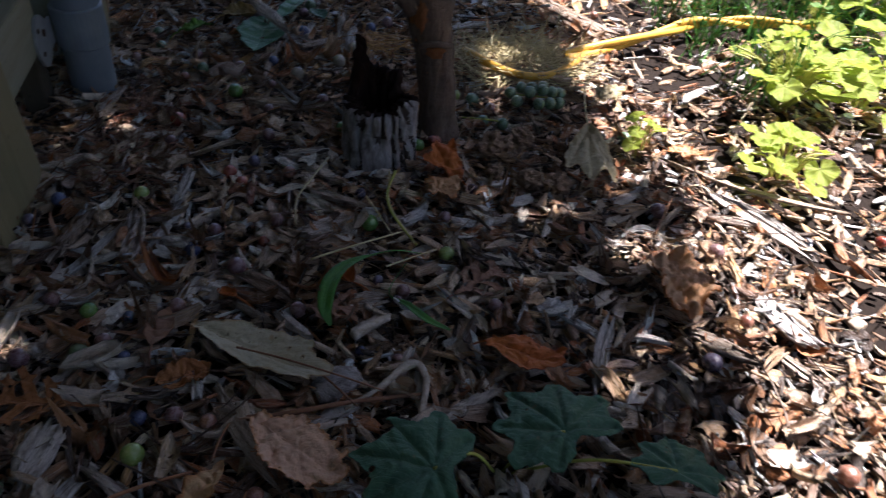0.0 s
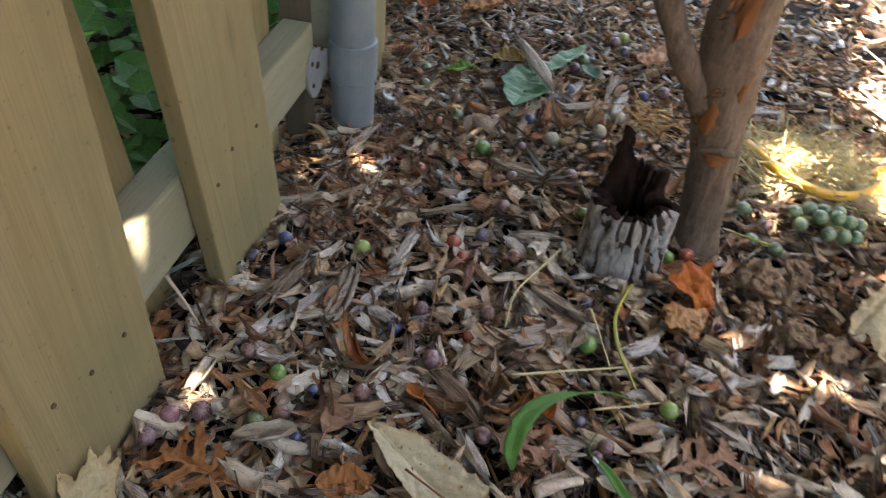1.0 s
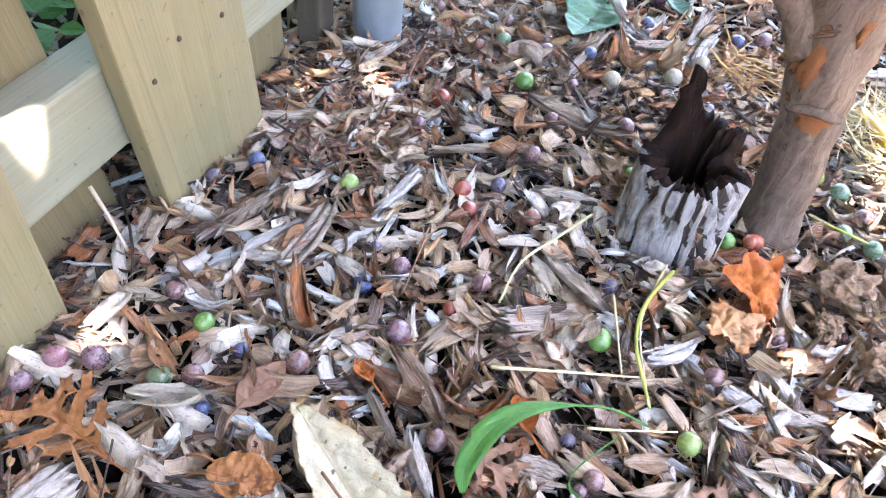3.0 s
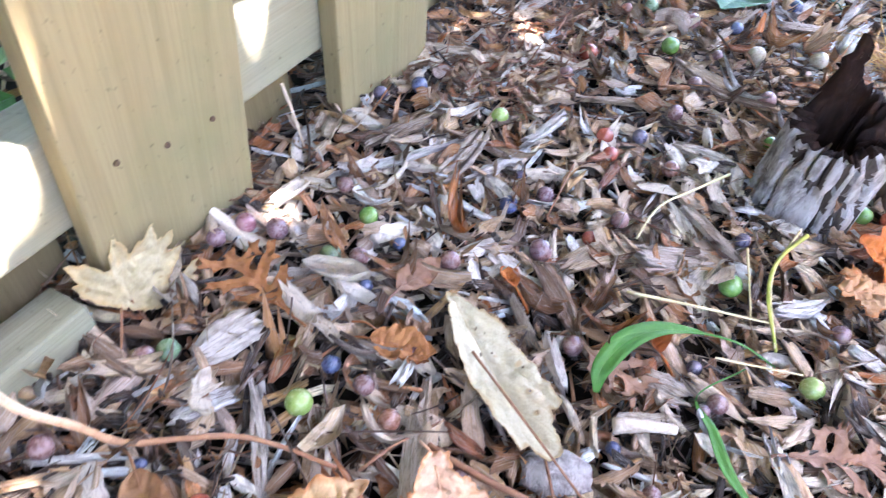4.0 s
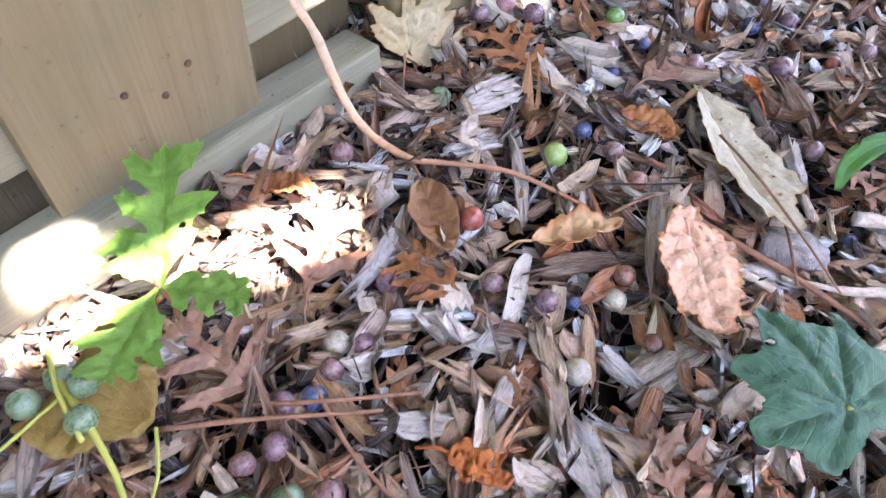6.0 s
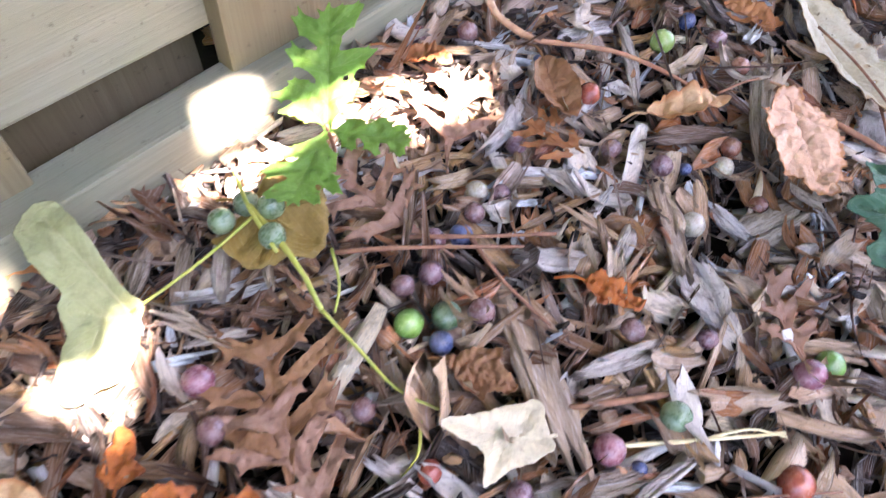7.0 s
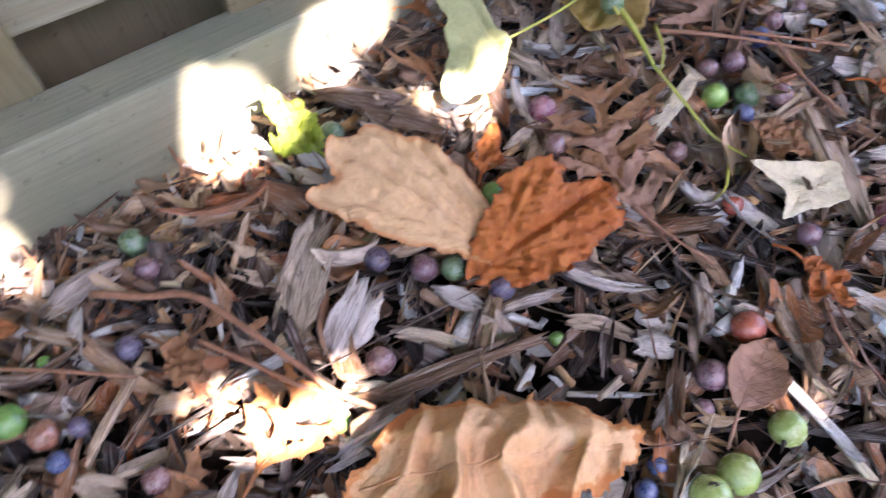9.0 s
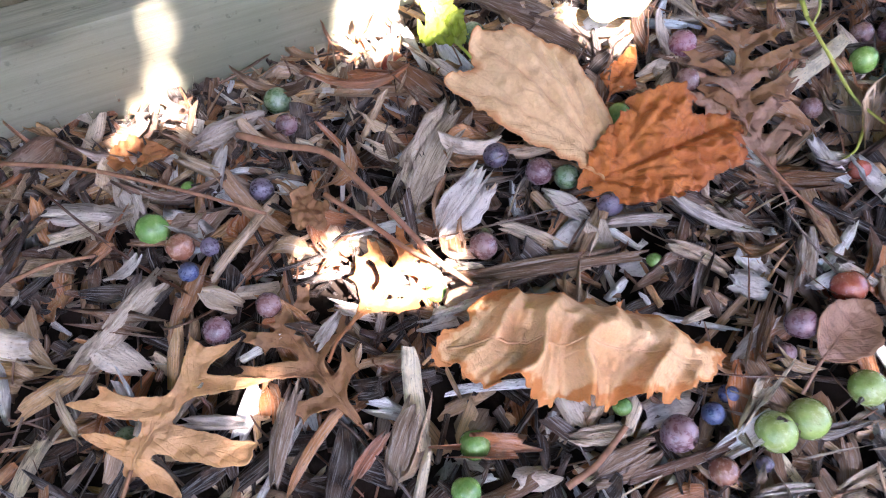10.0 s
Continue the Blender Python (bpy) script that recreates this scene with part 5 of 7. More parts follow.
def bark_shell(x, y, size, yaw, label):
    """A curled half shell of bark."""
    bm = bmesh.new()
    grid = []
    for i in range(15):
        u = i / 14
        row = []
        for k in range(13):
            a = radians(-80 + 160 * k / 12)
            q = size * 0.36 * (0.6 + 0.4 * math.sin(math.pi * u)) * (1 + 0.16 * noise.noise((u * 5, a * 2, 3.0)))
            row.append(bm.verts.new((q * math.sin(a), size * (u - 0.5) * (1 + 0.12 * noise.noise((a * 3, u, 1.0))), q * math.cos(a) - 0.004)))
        grid.append(row)
    for p, q in zip(grid, grid[1:]):
        for k in range(12):
            bm.faces.new((p[k], p[k + 1], q[k + 1], q[k]))
    ob = part("bark_curl", bm, OLD_BARK, None, "", True)
    ob.modifiers.new("thickness", "SOLIDIFY").thickness = 0.002
    ob.matrix_basis = flat(x, y, yaw, 0.006)
    return tagged(ob, label, "bark")


bark_shell(0.312, -0.070, 0.046, -62, "curled grey bark shell on the mulch")

# ---- large dead leaves ----
leaf("fallen_leaf", bent(bent(lobe_leaf([(0, 0, -6, 100, 4, 16, 10), (0, 0, -32, 98, 3, 11, 6), (0, 0, 16, 88, 4, 13, 9), (0, 0, 29, 64, 4, 11, 8), (0, 0, 28, 34, 3, 9, 6), (0, 0, -28, 60, 2, 7, 5)],
     3.0, 0.06, 0.0024, 1.6, (0, 0.0), 5.0, rise=lambda x, y: 16 * math.sin(min(1.0, y / 105) * 2.4) - 0.010 * (x - 2) ** 2 + 1.5 * math.sin(math.atan2(x + 4, y + 4) * 13) * min(1.0, y / 50), grain=1.3), 100, 0.094, 75, 165), 35, 0.062, 60, 130), TAN_LEAF, pose(0.209, -0.620, 0.011, 13, 4, 121),
     "large tan dry grape leaf with curled rim on the mulch", [(0, -0.002, 0), (0.006, -0.014, -0.004), (0.010, -0.03, -0.012)], TAN_LEAF)
leaf("fallen_leaf", bent(scrap_leaf(0.027, 8.0), 90, 0.012, 60, 110), ORANGE_LEAF, flat(0.160, -0.592, 40, 0.008, 12, 0),
     "crumpled orange leaf half under a tan leaf")
leaf("fallen_leaf", bent(lobe_leaf([(0, 0, -2, 80, 4, 14, 9), (0, 0, -30, 58, 4, 12, 8), (0, 0, -32, 42, 3, 10, 7), (0, 0, -20, 22, 3, 7, 6), (0, 0, 18, 74, 4, 11, 8), (0, 0, 21, 48, 4, 11, 8), (0, 0, 17, 18, 3, 7, 6)],
     5.0, 0.15, 0.0040, 4.0, (41, 0.6), 7.0, rise=lambda x, y: 10 * math.sin(min(1.0, y / 90) * 2.6) + 3.0 * math.sin(math.atan2(x, y + 3) * 9) * min(1.0, y / 40), grain=1.6), 20, 0.080, 70, 110), ORANGE_LEAF, pose(0.217, -0.626, 0.012, 7, 14, 3) @ Matrix.Diagonal((0.90, 0.93, 1, 1)),
     "crinkled deep orange grape leaf lying on the mulch")
leaf("fallen_leaf", lobe_leaf([(0, 0, 0, 142, 9, 24, 12), (-14, 26, -20, 60, 14, 18, 14), (-16, 64, -16, 118, 14, 18, 10), (4, 60, 10, 92, 12, 15, 9), (4, 110, 2, 138, 12, 14, 8), (2, 14, 6, 44, 9, 11, 7)],
     13.0, 0.035, 0.0, 5.0, (0, 0.0), 2.5, 1.2, rise=tent_folds, grain=1.7), TENT_LEAF, pose(0.284, -0.747, 0.012, 0, 0, -23) @ Matrix.Diagonal((1, 0.88, 1, 1)),
     "folded tan-orange dry grape leaf tented over the mulch")
leaf("oak_leaf", lobe_leaf([(0, 0, 4, 30, 4, 5.5, 5), (4, 30, 11, 47, 5, 5.5, 6), (11, 47, 8, 62, 6, 6, 4), (8, 60, -1, 71, 4, 2.2, 0.4), (11, 45, 50, 58, 6.5, 4, 0.5), (9, 57, 27, 74, 5, 3.2, 0.8), (4, 31, -40, 20, 6, 5.5, 1),
     (-18, 26, -30, 33, 4, 2.5, 0.4), (2, 8, -28, 9, 4.5, 4.5, 0.8), (6, 17, 51, 20, 7, 8, 5), (40, 19, 56, 28, 5, 3, 0.5), (2, 4, 27, -5, 4, 5, 1.5)],
     2.0, 0.09, 0.0012, 0.8, (0, 0.0), 1.4, 1.1, rise=lambda x, y: 0.0035 * (x - 6) ** 2), OCHRE_OAK, flat(0.285, -0.909, 54.8, 0.012),
     "ochre pointed oak leaf with deep lobes on the mulch", [(0, 0, 0), (0.002, -0.015, 0.001)], TWIG, group="oak leaves")
leaf("oak_leaf", oak_leaf(0.087, 0.092, 4.0), BROWN_OAK, flat(0.218, -0.532, 62, 0.010),
     "brown oak leaf with pointed lobes among grapes", group="oak leaves")
leaf("oak_leaf", oak_leaf(0.080, 0.078, 6.0), PINK_OAK, flat(0.250, -0.528, 82, 0.008),
     "dull pinkish-brown oak leaf among grapes", group="oak leaves")
leaf("oak_leaf", oak_leaf(0.082, 0.092, 9.0), PINK_OAK, flat(0.158, -0.384, 97, 0.011),
     "pinkish-brown oak leaf with deep lobes on the mulch", group="oak leaves")
leaf("oak_leaf", oak_leaf(0.082, 0.086, 11.0), PINK_OAK, flat(0.124, -0.332, 40, 0.012),
     "sunlit pale brown oak leaf with deep lobes", group="oak leaves")
leaf("oak_leaf", oak_leaf(0.080, 0.073, 14.0), RUST_OAK, flat(0.106, -0.080, 78, 0.012),
     "rust-brown oak leaf lying before a picket", group="oak leaves")
leaf("oak_leaf", oak_leaf(0.056, 0.052, 15.0), RUST_OAK, flat(0.190, -0.262, 95, 0.010),
     "small rust oak leaf half buried in chips", group="oak leaves")
leaf("oak_leaf", oak_leaf(0.063, 0.056, 16.0), PINK_OAK, flat(0.364, -0.285, 55, 0.010),
     "small brown oak leaf curled on the mulch", group="oak leaves")
leaf("oak_leaf", oak_leaf(0.071, 0.059, 17.0), RUST_OAK, flat(0.05, -0.555, 100, 0.010),
     "rust oak leaf against the edging board", group="oak leaves")
leaf("oak_leaf", oak_leaf(0.061, 0.054, 18.0), PINK_OAK, flat(0.283, 0.03, -100, 0.008),
     "brown oak leaf shreds beside a green blade", group="oak leaves")
leaf("oak_leaf", oak_leaf(0.071, 0.065, 19.0), PINK_OAK, flat(0.44, 0.03, -60, 0.008),
     "brown oak leaf shreds beside a lime grape", group="oak leaves")
leaf("oak_leaf", oak_leaf(0.059, 0.054, 20.0), RUST_OAK, flat(0.252, -0.79, 30, 0.012),
     "sunlit orange-brown oak leaf under a red twig", group="oak leaves")
leaf("oak_leaf", oak_leaf(0.076, 0.065, 22.0), BROWN_OAK, flat(0.30, -0.80, 110, 0.004),
     "dark brown oak leaf buried among chips", group="oak leaves")

MAPLE = [(0, 0, 8, 48, 4, 9, 1), (0, 0, -25, 46, 4, 9, 1), (0, 0, 33, 42, 4, 10, 1), (0, 0, 46, 18, 4, 9, 1), (0, 0, 62, -20, 3, 8, 1), (0, 0, -27, 30, 3, 7, 1),
         (30, 22, 45, 34, 6, 4, 0.5), (-15, 26, -14, 42, 5, 4, 0.5), (40, -8, 54, 4, 6, 3.5, 0.5), (0, 0, 40, -30, 3, 6, 2)]
leaf("fallen_leaf", bent(lobe_leaf(MAPLE, 21.0, 0.10, 0.0022, 1.1, (37, 0.9), 1.3, 1.1, rise=lambda x, y: -0.004 * (x - 12) ** 2 + 0.16 * abs(x - 8)), 10, 0.034, 40, 60), CREAM_LEAF,
     Matrix(((0.12, -0.36, 0.93, 0.014), (0.99, 0.04, -0.11, -0.137), (0.0, 0.93, 0.36, 0.020), (0, 0, 0, 1))),
     "cream dry maple leaf propped against a picket", [(0, 0, 0), (0.002, -0.018, 0.004), (0.006, -0.034, 0.014)], TWIG)
leaf("fallen_leaf", lobe_leaf([(0, 2, -3, 130, 4, 22, 12), (-8, 50, -27, 108, 12, 12, 4), (4, 74, 14, 128, 9, 9, 3), (-10, 30, -24, 44, 8, 6, 2), (6, 60, 19, 78, 8, 5, 1)], 23.0, 0.05, 0.0015, 2.2, (0, 0.0), 1.6, 1.3,
     rise=lambda x, y: (0.42 * max(0.0, x + 2) if x > -2 else -0.10 * (x + 2)) + 0.0012 * (y - 66) ** 2, holes=((-16, 92, 1.5), (-20, 70, 1.1), (-8, 58, 1.0), (-12, 108, 1.2))), PALE_LEAF, flat(0.187, 0.001, -122.7, 0.013),
     "long pale spotted dry leaf folded along its midrib", [(-0.003, 0.13, 0.004), (0.004, 0.15, 0.004), (0.012, 0.175, 0.0)], TWIG)
leaf("fallen_leaf", bent(bent(lobe_leaf([(0, 0, 2, 74, 10, 24, 13), (10, 20, 24, 36, 10, 10, 5), (4, 44, 22, 66, 10, 9, 4), (-6, 24, -20, 28, 10, 8, 5), (-4, 56, -16, 74, 10, 8, 4)], 25.0, 0.09, 0.0010, 5.0, (0, 0.0), 3.0, 1.1, grain=1.2),
     0, 0.017, 55, 80), 180, 0.017, 50, 70), PEACH_LEAF, flat(0.249, -0.119, -132.8, 0.024),
     "crumpled peach-coloured dead leaf on the mulch")
leaf("fallen_leaf", bent(lobe_leaf([(2, 0, 0, 44, 8, 17, 11), (-6, 28, -25, 38, 10, 9, 5), (6, 28, 26, 43, 10, 9, 5), (6, 8, 19, 16, 9, 8, 5), (-4, 20, -14, 22, 8, 7, 4)], 27.0, 0.13, 0.002, 2.2, (0, 0.0), 3.0, 1.1,
     rise=lambda x, y: 2.6 * math.sin(y * 0.21 + x * 0.10) + 1.6 * math.sin(x * 0.28 - 1.0) + 0.006 * x * x, grain=1.2), 92, 0.040, 60, 70), BRIGHT_ORANGE,
     pose(0.484, 0.250, 0.008, 30, 0, 32),
     "squarish creased orange leaf leaning beside the stump")
leaf("fallen_leaf", scrap_leaf(0.050, 29.0, 0.24, 1.1), CRUMPLED, flat(0.482, 0.232, 128, 0.016, 6, 0),
     "small tan crumpled leaf below the stump")
leaf("fallen_leaf", bent(lobe_leaf([(0, 0, 0, 60, 8, 17, 10), (2, 20, 20, 40, 8, 9, 5), (-2, 10, -18, 26, 8, 8, 4), (0, 44, -14, 62, 8, 7, 4)], 31.0, 0.12, 0.002, 2.6, blend=3.0, cell=1.2), 0, 0.012, 50, 80), BRIGHT_ORANGE, flat(0.461, -0.052, -128, 0.022, 8, 0),
     "orange dead leaf beside green plant leaves")
leaf("fallen_leaf", lobe_leaf([(0, 0, 4, 88, 4, 20, 6), (0, 0, 30, 62, 4, 14, 6), (0, 0, -26, 84, 4, 13, 5), (0, 0, -20, 44, 3, 10, 5)], 33.0, 0.10, 0.003, 1.8, (0, 0.0), 3.0, 1.6,
     rise=lambda x, y: -0.010 * x * x), CREAM_LEAF, pose(0.672, 0.292, 0.052, -16, 0, 170), "cream dry leaf hanging at the edge of the sun", [(0, 0, 0), (0.002, -0.05, 0.008), (-0.012, -0.11, 0.006)], STRAW)
leaf("fallen_leaf", bent(scrap_leaf(0.092, 35.0, 0.26), 180, 0.014, 45, 110), CRUMPLED, flat(0.700, 0.050, 160, 0.026),
     "brown tightly curled dead leaf on the mulch")
leaf("fallen_leaf", scrap_leaf(0.045, 37.0), CRUMPLED, flat(0.80, 0.285, -106, 0.020),
     "sunlit orange-brown leaf at the edge of shade")
leaf("fallen_leaf", scrap_leaf(0.060, 38.0), CREAM_LEAF, flat(0.745, 0.43, -60, 0.030),
     "pale dry leaf beside green grapes")
leaf("fallen_leaf", bent(scrap_leaf(0.075, 39.0), 0, 0.02, 35, 70), PEACH_LEAF, flat(0.430, 0.830, -20, 0.026),
     "peach-tan crumpled leaf behind the tree")
leaf("fallen_leaf", feather_leaf("oval", 0.066, 0.030, 41.0, 0.14, 0.4, 0.3), BROWN_LEAF, flat(0.106, -0.218, -120, 0.014),
     "tan curled leaf standing among chips")
leaf("fallen_leaf", feather_leaf("oval", 0.062, 0.024, 43.0, 0.18, 0.3, 0.4, torn=0.6), TAN_LEAF, flat(0.188, -0.200, -33, 0.014),
     "thin tan leaf strip with ragged rim")
leaf("fallen_leaf", feather_leaf("oval", 0.048, 0.030, 45.0, 0.2, 0.2, 0.2, torn=0.6), RUST_OAK, flat(0.160, -0.062, -72, 0.012),
     "glossy rust-red leaf scrap among chips")
leaf("fallen_leaf", feather_leaf("oval", 0.045, 0.026, 46.0, 0.2, 0.2, 0.2, torn=0.6), RUST_OAK, flat(0.160, -0.052, -94, 0.010),
     "rust-brown leaf scrap on the mulch")
leaf("fallen_leaf", feather_leaf("oval", 0.046, 0.026, 47.0, 0.1, 0.2, 0.15), PINK_OAK, flat(0.151, -0.014, -12, 0.010),
     "smooth brown leaf lying on the chips")
leaf("fallen_leaf", feather_leaf("toothed", 0.040, 0.022, 48.0, 0.25, 0.4, 0.3, torn=0.5), RUST_OAK, flat(0.04, -0.300, -58, 0.012),
     "red-brown leaf shreds by the edging board")
leaf("fallen_leaf", scrap_leaf(0.030, 49.0), ORANGE_LEAF, flat(0.248, -0.338, -74, 0.014),
     "small crumpled orange leaf on the mulch")
leaf("fallen_leaf", scrap_leaf(0.030, 51.0), ORANGE_LEAF, flat(0.312, -0.472, -89, 0.012),
     "torn orange leaf curl on the mulch")
leaf("fallen_leaf", scrap_leaf(0.034, 53.0), BROWN_LEAF, flat(0.228, -0.430, -67, 0.012),
     "brown brittle leaf beside a white leaf")
leaf("fallen_leaf", lobe_leaf([(-2, 14, 0, 57, 15, 9, 0.6), (-2, 18, -28, 30, 12, 8, 0.8), (-2, 18, 11, 8, 10, 9, 6), (-4, 14, -6, 0, 9, 7, 3)], 55.0, 0.06, 0.0014, 1.2, (0, 0.0), 1.6, 1.1,
     rise=lambda x, y: 0.006 * (y - 22) ** 2 - 0.004 * x * x), WHITE_LEAF, flat(0.289, -0.425, 131, 0.018, 0, -6),
     "cream-white leaf fragment with pointed corners")
leaf("fallen_leaf", scrap_leaf(0.026, 57.0), BROWN_LEAF, flat(0.168, -0.795, -70, 0.012),
     "rust-brown leaf scrap near green grapes")
leaf("fallen_leaf", feather_leaf("oval", 0.044, 0.030, 59.0, 0.1, 0.3, 0.3), PINK_OAK, flat(0.352, -0.565, 25, 0.012),
     "pinkish-brown cupped leaf beside red grapes")
leaf("fallen_leaf", feather_leaf("oval", 0.04, 0.024, 61.0, 0.2, 0.3, 0.3, torn=0.5), RUST_OAK, flat(0.105, -0.895, -13, 0.012),
     "rust leaf scrap by the edging board")
leaf("fallen_leaf", feather_leaf("oval", 0.022, 0.014, 63.0, 0.2, 0.5, 0.5), ORANGE_LEAF, flat(0.222, 0.046, 60, 0.012),
     "small bright orange leaf scrap")
leaf("fallen_leaf", feather_leaf("oval", 0.028, 0.020, 64.0, 0.2, 0.8, 0.8), ORANGE_LEAF, flat(0.338, 0.055, 40, 0.012),
     "bright orange husk scrap under a green blade")

leaf("fallen_leaf", scrap_leaf(0.046, 71.0, 0.34), WEED_LEAF, flat(0.098, -0.672, 100, 0.020),
     "crumpled yellow-green leaf by the edging board")

# ---- living leaves ----
leaf("grape_leaf", lobe_leaf([(0, 0, -4, 66, 3, 9, 11), (-12, 40, -11, 64, 10, 11, 10), (0, 0, -19, 20, 4, 11, 9), (0, 0, -40, -14, 4, 11, 11), (-16, 8, -34, -8, 10, 12, 10), (0, 0, -24, -22, 3, 7, 5)], 65.0, 0.05, 0.0022, 0.9, (0, 0.0), 3.5, 1.3,
     rise=lambda x, y: 17 * min(1.0, max(0.0, (y - 12) / 38)) + 0.16 * x - 7 * math.exp(-((x + 14) / 12) ** 2) * min(1.0, max(0.0, 1 - y / 60))), SAGE_LEAF, pose(0.098, -0.539, 0.027, 0, 0, 90),
     "wilting pale green grape leaf against the edging board", [(0, 0, 0), (0.040, -0.002, 0.006), (0.082, 0.005, 0.004)], STEM)
leaf("fallen_leaf", lobed_leaf(0.050, 67.0, 3, 0.1, 0.04, 0.14, 0.1, 3.0, 12, 0.9, -0.2), OLIVE_LEAF, flat(0.078, -0.452, -67, 0.018),
     "olive-brown leaf under a green grape cluster")


def seedling(x, y):
    """An oak seedling: a thin stem with lobed bright green leaves."""
    root = empty("oak_seedling", (x, y, 0), "bright green oak seedling growing beside the edging board", "seedling")
    part("stem", tube(spline([(0, 0, -0.01), (0.002, 0.002, 0.02), (-0.002, 0.0, 0.045)]), 0.0012, 6), TWIG, root, smooth=True)
    for k, (l, w, yaw, rx, z) in enumerate(((0.084, 0.056, 48, 26, 0.034), (0.052, 0.034, -53, 4, 0.040), (0.060, 0.050, -150, 2, 0.040), (0.036, 0.030, 95, 14, 0.042))):
        b = part("leaf", oak_leaf(l, w, 70 + k, 0.06, 1.55, 0.30, 3, 0.0014), FRESH_LEAF, root, smooth=True)
        b.matrix_basis = pose(-0.002, 0, z, rx, 0, yaw)
        b.modifiers.new("thickness", "SOLIDIFY").thickness = 0.0004
    return root


seedling(0.079, -0.391)


def broad_plant(x, y, leaves, label):
    """A low plant with broad, bluntly lobed leaves on thin stalks."""
    root = empty("broadleaf_plant", (x, y, 0), label, "plant")
    for k, (dx, dy, z, size, yaw, rx, ry) in enumerate(leaves):
        end = Vector((dx, dy, z))
        part("stalk", tube(spline([(0, 0, -0.01), end * 0.5 + Vector((0, 0, z * 0.25)), end]), 0.0014, 6), STEM, root, smooth=True)
        q = size * 1000 / 61
        lobes = [tuple(w * q for w in l) for l in ((0, 0, 0, 58, 4, 18, 5), (0, 0, 30, 40, 4, 14, 9), (0, 0, 48, 10, 4, 16, 8), (0, 0, -30, 34, 4, 14, 8), (0, 0, -40, 4, 4, 14, 9), (0, 0, -24, -18, 3, 10, 7), (0, 0, 34, -16, 3, 10, 7))]
        gone = ((26 * q, 44 * q, 7 * q), (-12 * q, 41 * q, 2.6), (-22 * q, 26 * q, 1.6), (30 * q, 18 * q, 0.9)) if k == 0 else ((-6 * q, 34 * q, 2.0),)
        b = part("leaf", lobe_leaf(lobes, 80.0 + k, 0.05, 0.0026, 1.0, (33, 0.7), 4.2, 1.3, rise=lambda x, y: -0.0035 * (x * x + y * y) / q, holes=gone), DEEP_LEAF, root, smooth=True)
        b.matrix_basis = pose(dx, dy, z, rx, ry, yaw)
        b.modifiers.new("thickness", "SOLIDIFY").thickness = 0.0004
    return root


broad_plant(0.44, -0.17, ((-0.069, -0.043, 0.080, 0.061, 64, 0, 0), (0.041, -0.011, 0.060, 0.066, 26, -8, 0), (0.118, -0.052, 0.055, 0.044, -20, -10, 0)),
            "low plant with broad deep green leaves eaten in holes")
leaf("fallen_leaf", feather_leaf("oval", 0.150, 0.075, 81.0, 0.06, 0.1, 0.05, 0.2), BLUE_GREEN, flat(0.245, 0.755, 172, 0.018),
     "blue-green folded leaf under a pale chip")
leaf("fallen_leaf", feather_leaf("blade", 0.150, 0.034, 82.0, 0.05, 0.1, 0.05, 0.3), BLUE_GREEN, flat(0.262, 0.74, -24, 0.022),
     "narrow green leaf lying behind the stump")
leaf("fallen_leaf", feather_leaf("oval", 0.060, 0.036, 83.0, 0.2, 0.2, 0.2, 0.1, torn=0.5), BRIGHT_GREEN, flat(0.100, 0.690, -62, 0.016),
     "small bright green leaf scrap behind the post")
leaf("fallen_leaf", feather_leaf("oval", 0.075, 0.050, 84.0, 0.15, 0.2, 0.2), OLIVE_LEAF, flat(0.165, 0.775, -70, 0.016),
     "olive-brown oval leaf among chips")
leaf("fallen_leaf", feather_leaf("oval", 0.050, 0.030, 85.0, 0.1, 0.2, 0.2), DEEP_LEAF, flat(0.345, 0.760, 30, 0.014),
     "small dark green leaf behind the stump")
for lx, ly, size, yaw, seed in ((0.010, 0.90, 0.085, 20, 86.0), (0.085, 0.95, 0.075, -50, 87.0), (0.145, 1.03, 0.080, 110, 88.0), (0.05, 1.04, 0.07, 70, 89.0)):
    leaf("fallen_leaf", bent(scrap_leaf(size, seed), 0, 0.02, 40, 80), CRUMPLED if seed == 87.0 else RUST_LEAF, flat(lx, ly, yaw, 0.026),
         "curled rust-orange dead leaf behind the post")
wood_chip(0.243, 0.735, 0.175, 0.021, -66, None, "pale weathered chip lying over a green leaf", 0.038)
wood_chip(0.385, 0.685, 0.085, 0.016, 78, None, "pale grey weathered wood chip lying on the mulch", 0.014)
grape(0.446, 0.318, 0.017, "green", 0.006)
grape(0.466, 0.322, 0.014, "red", 0.014)


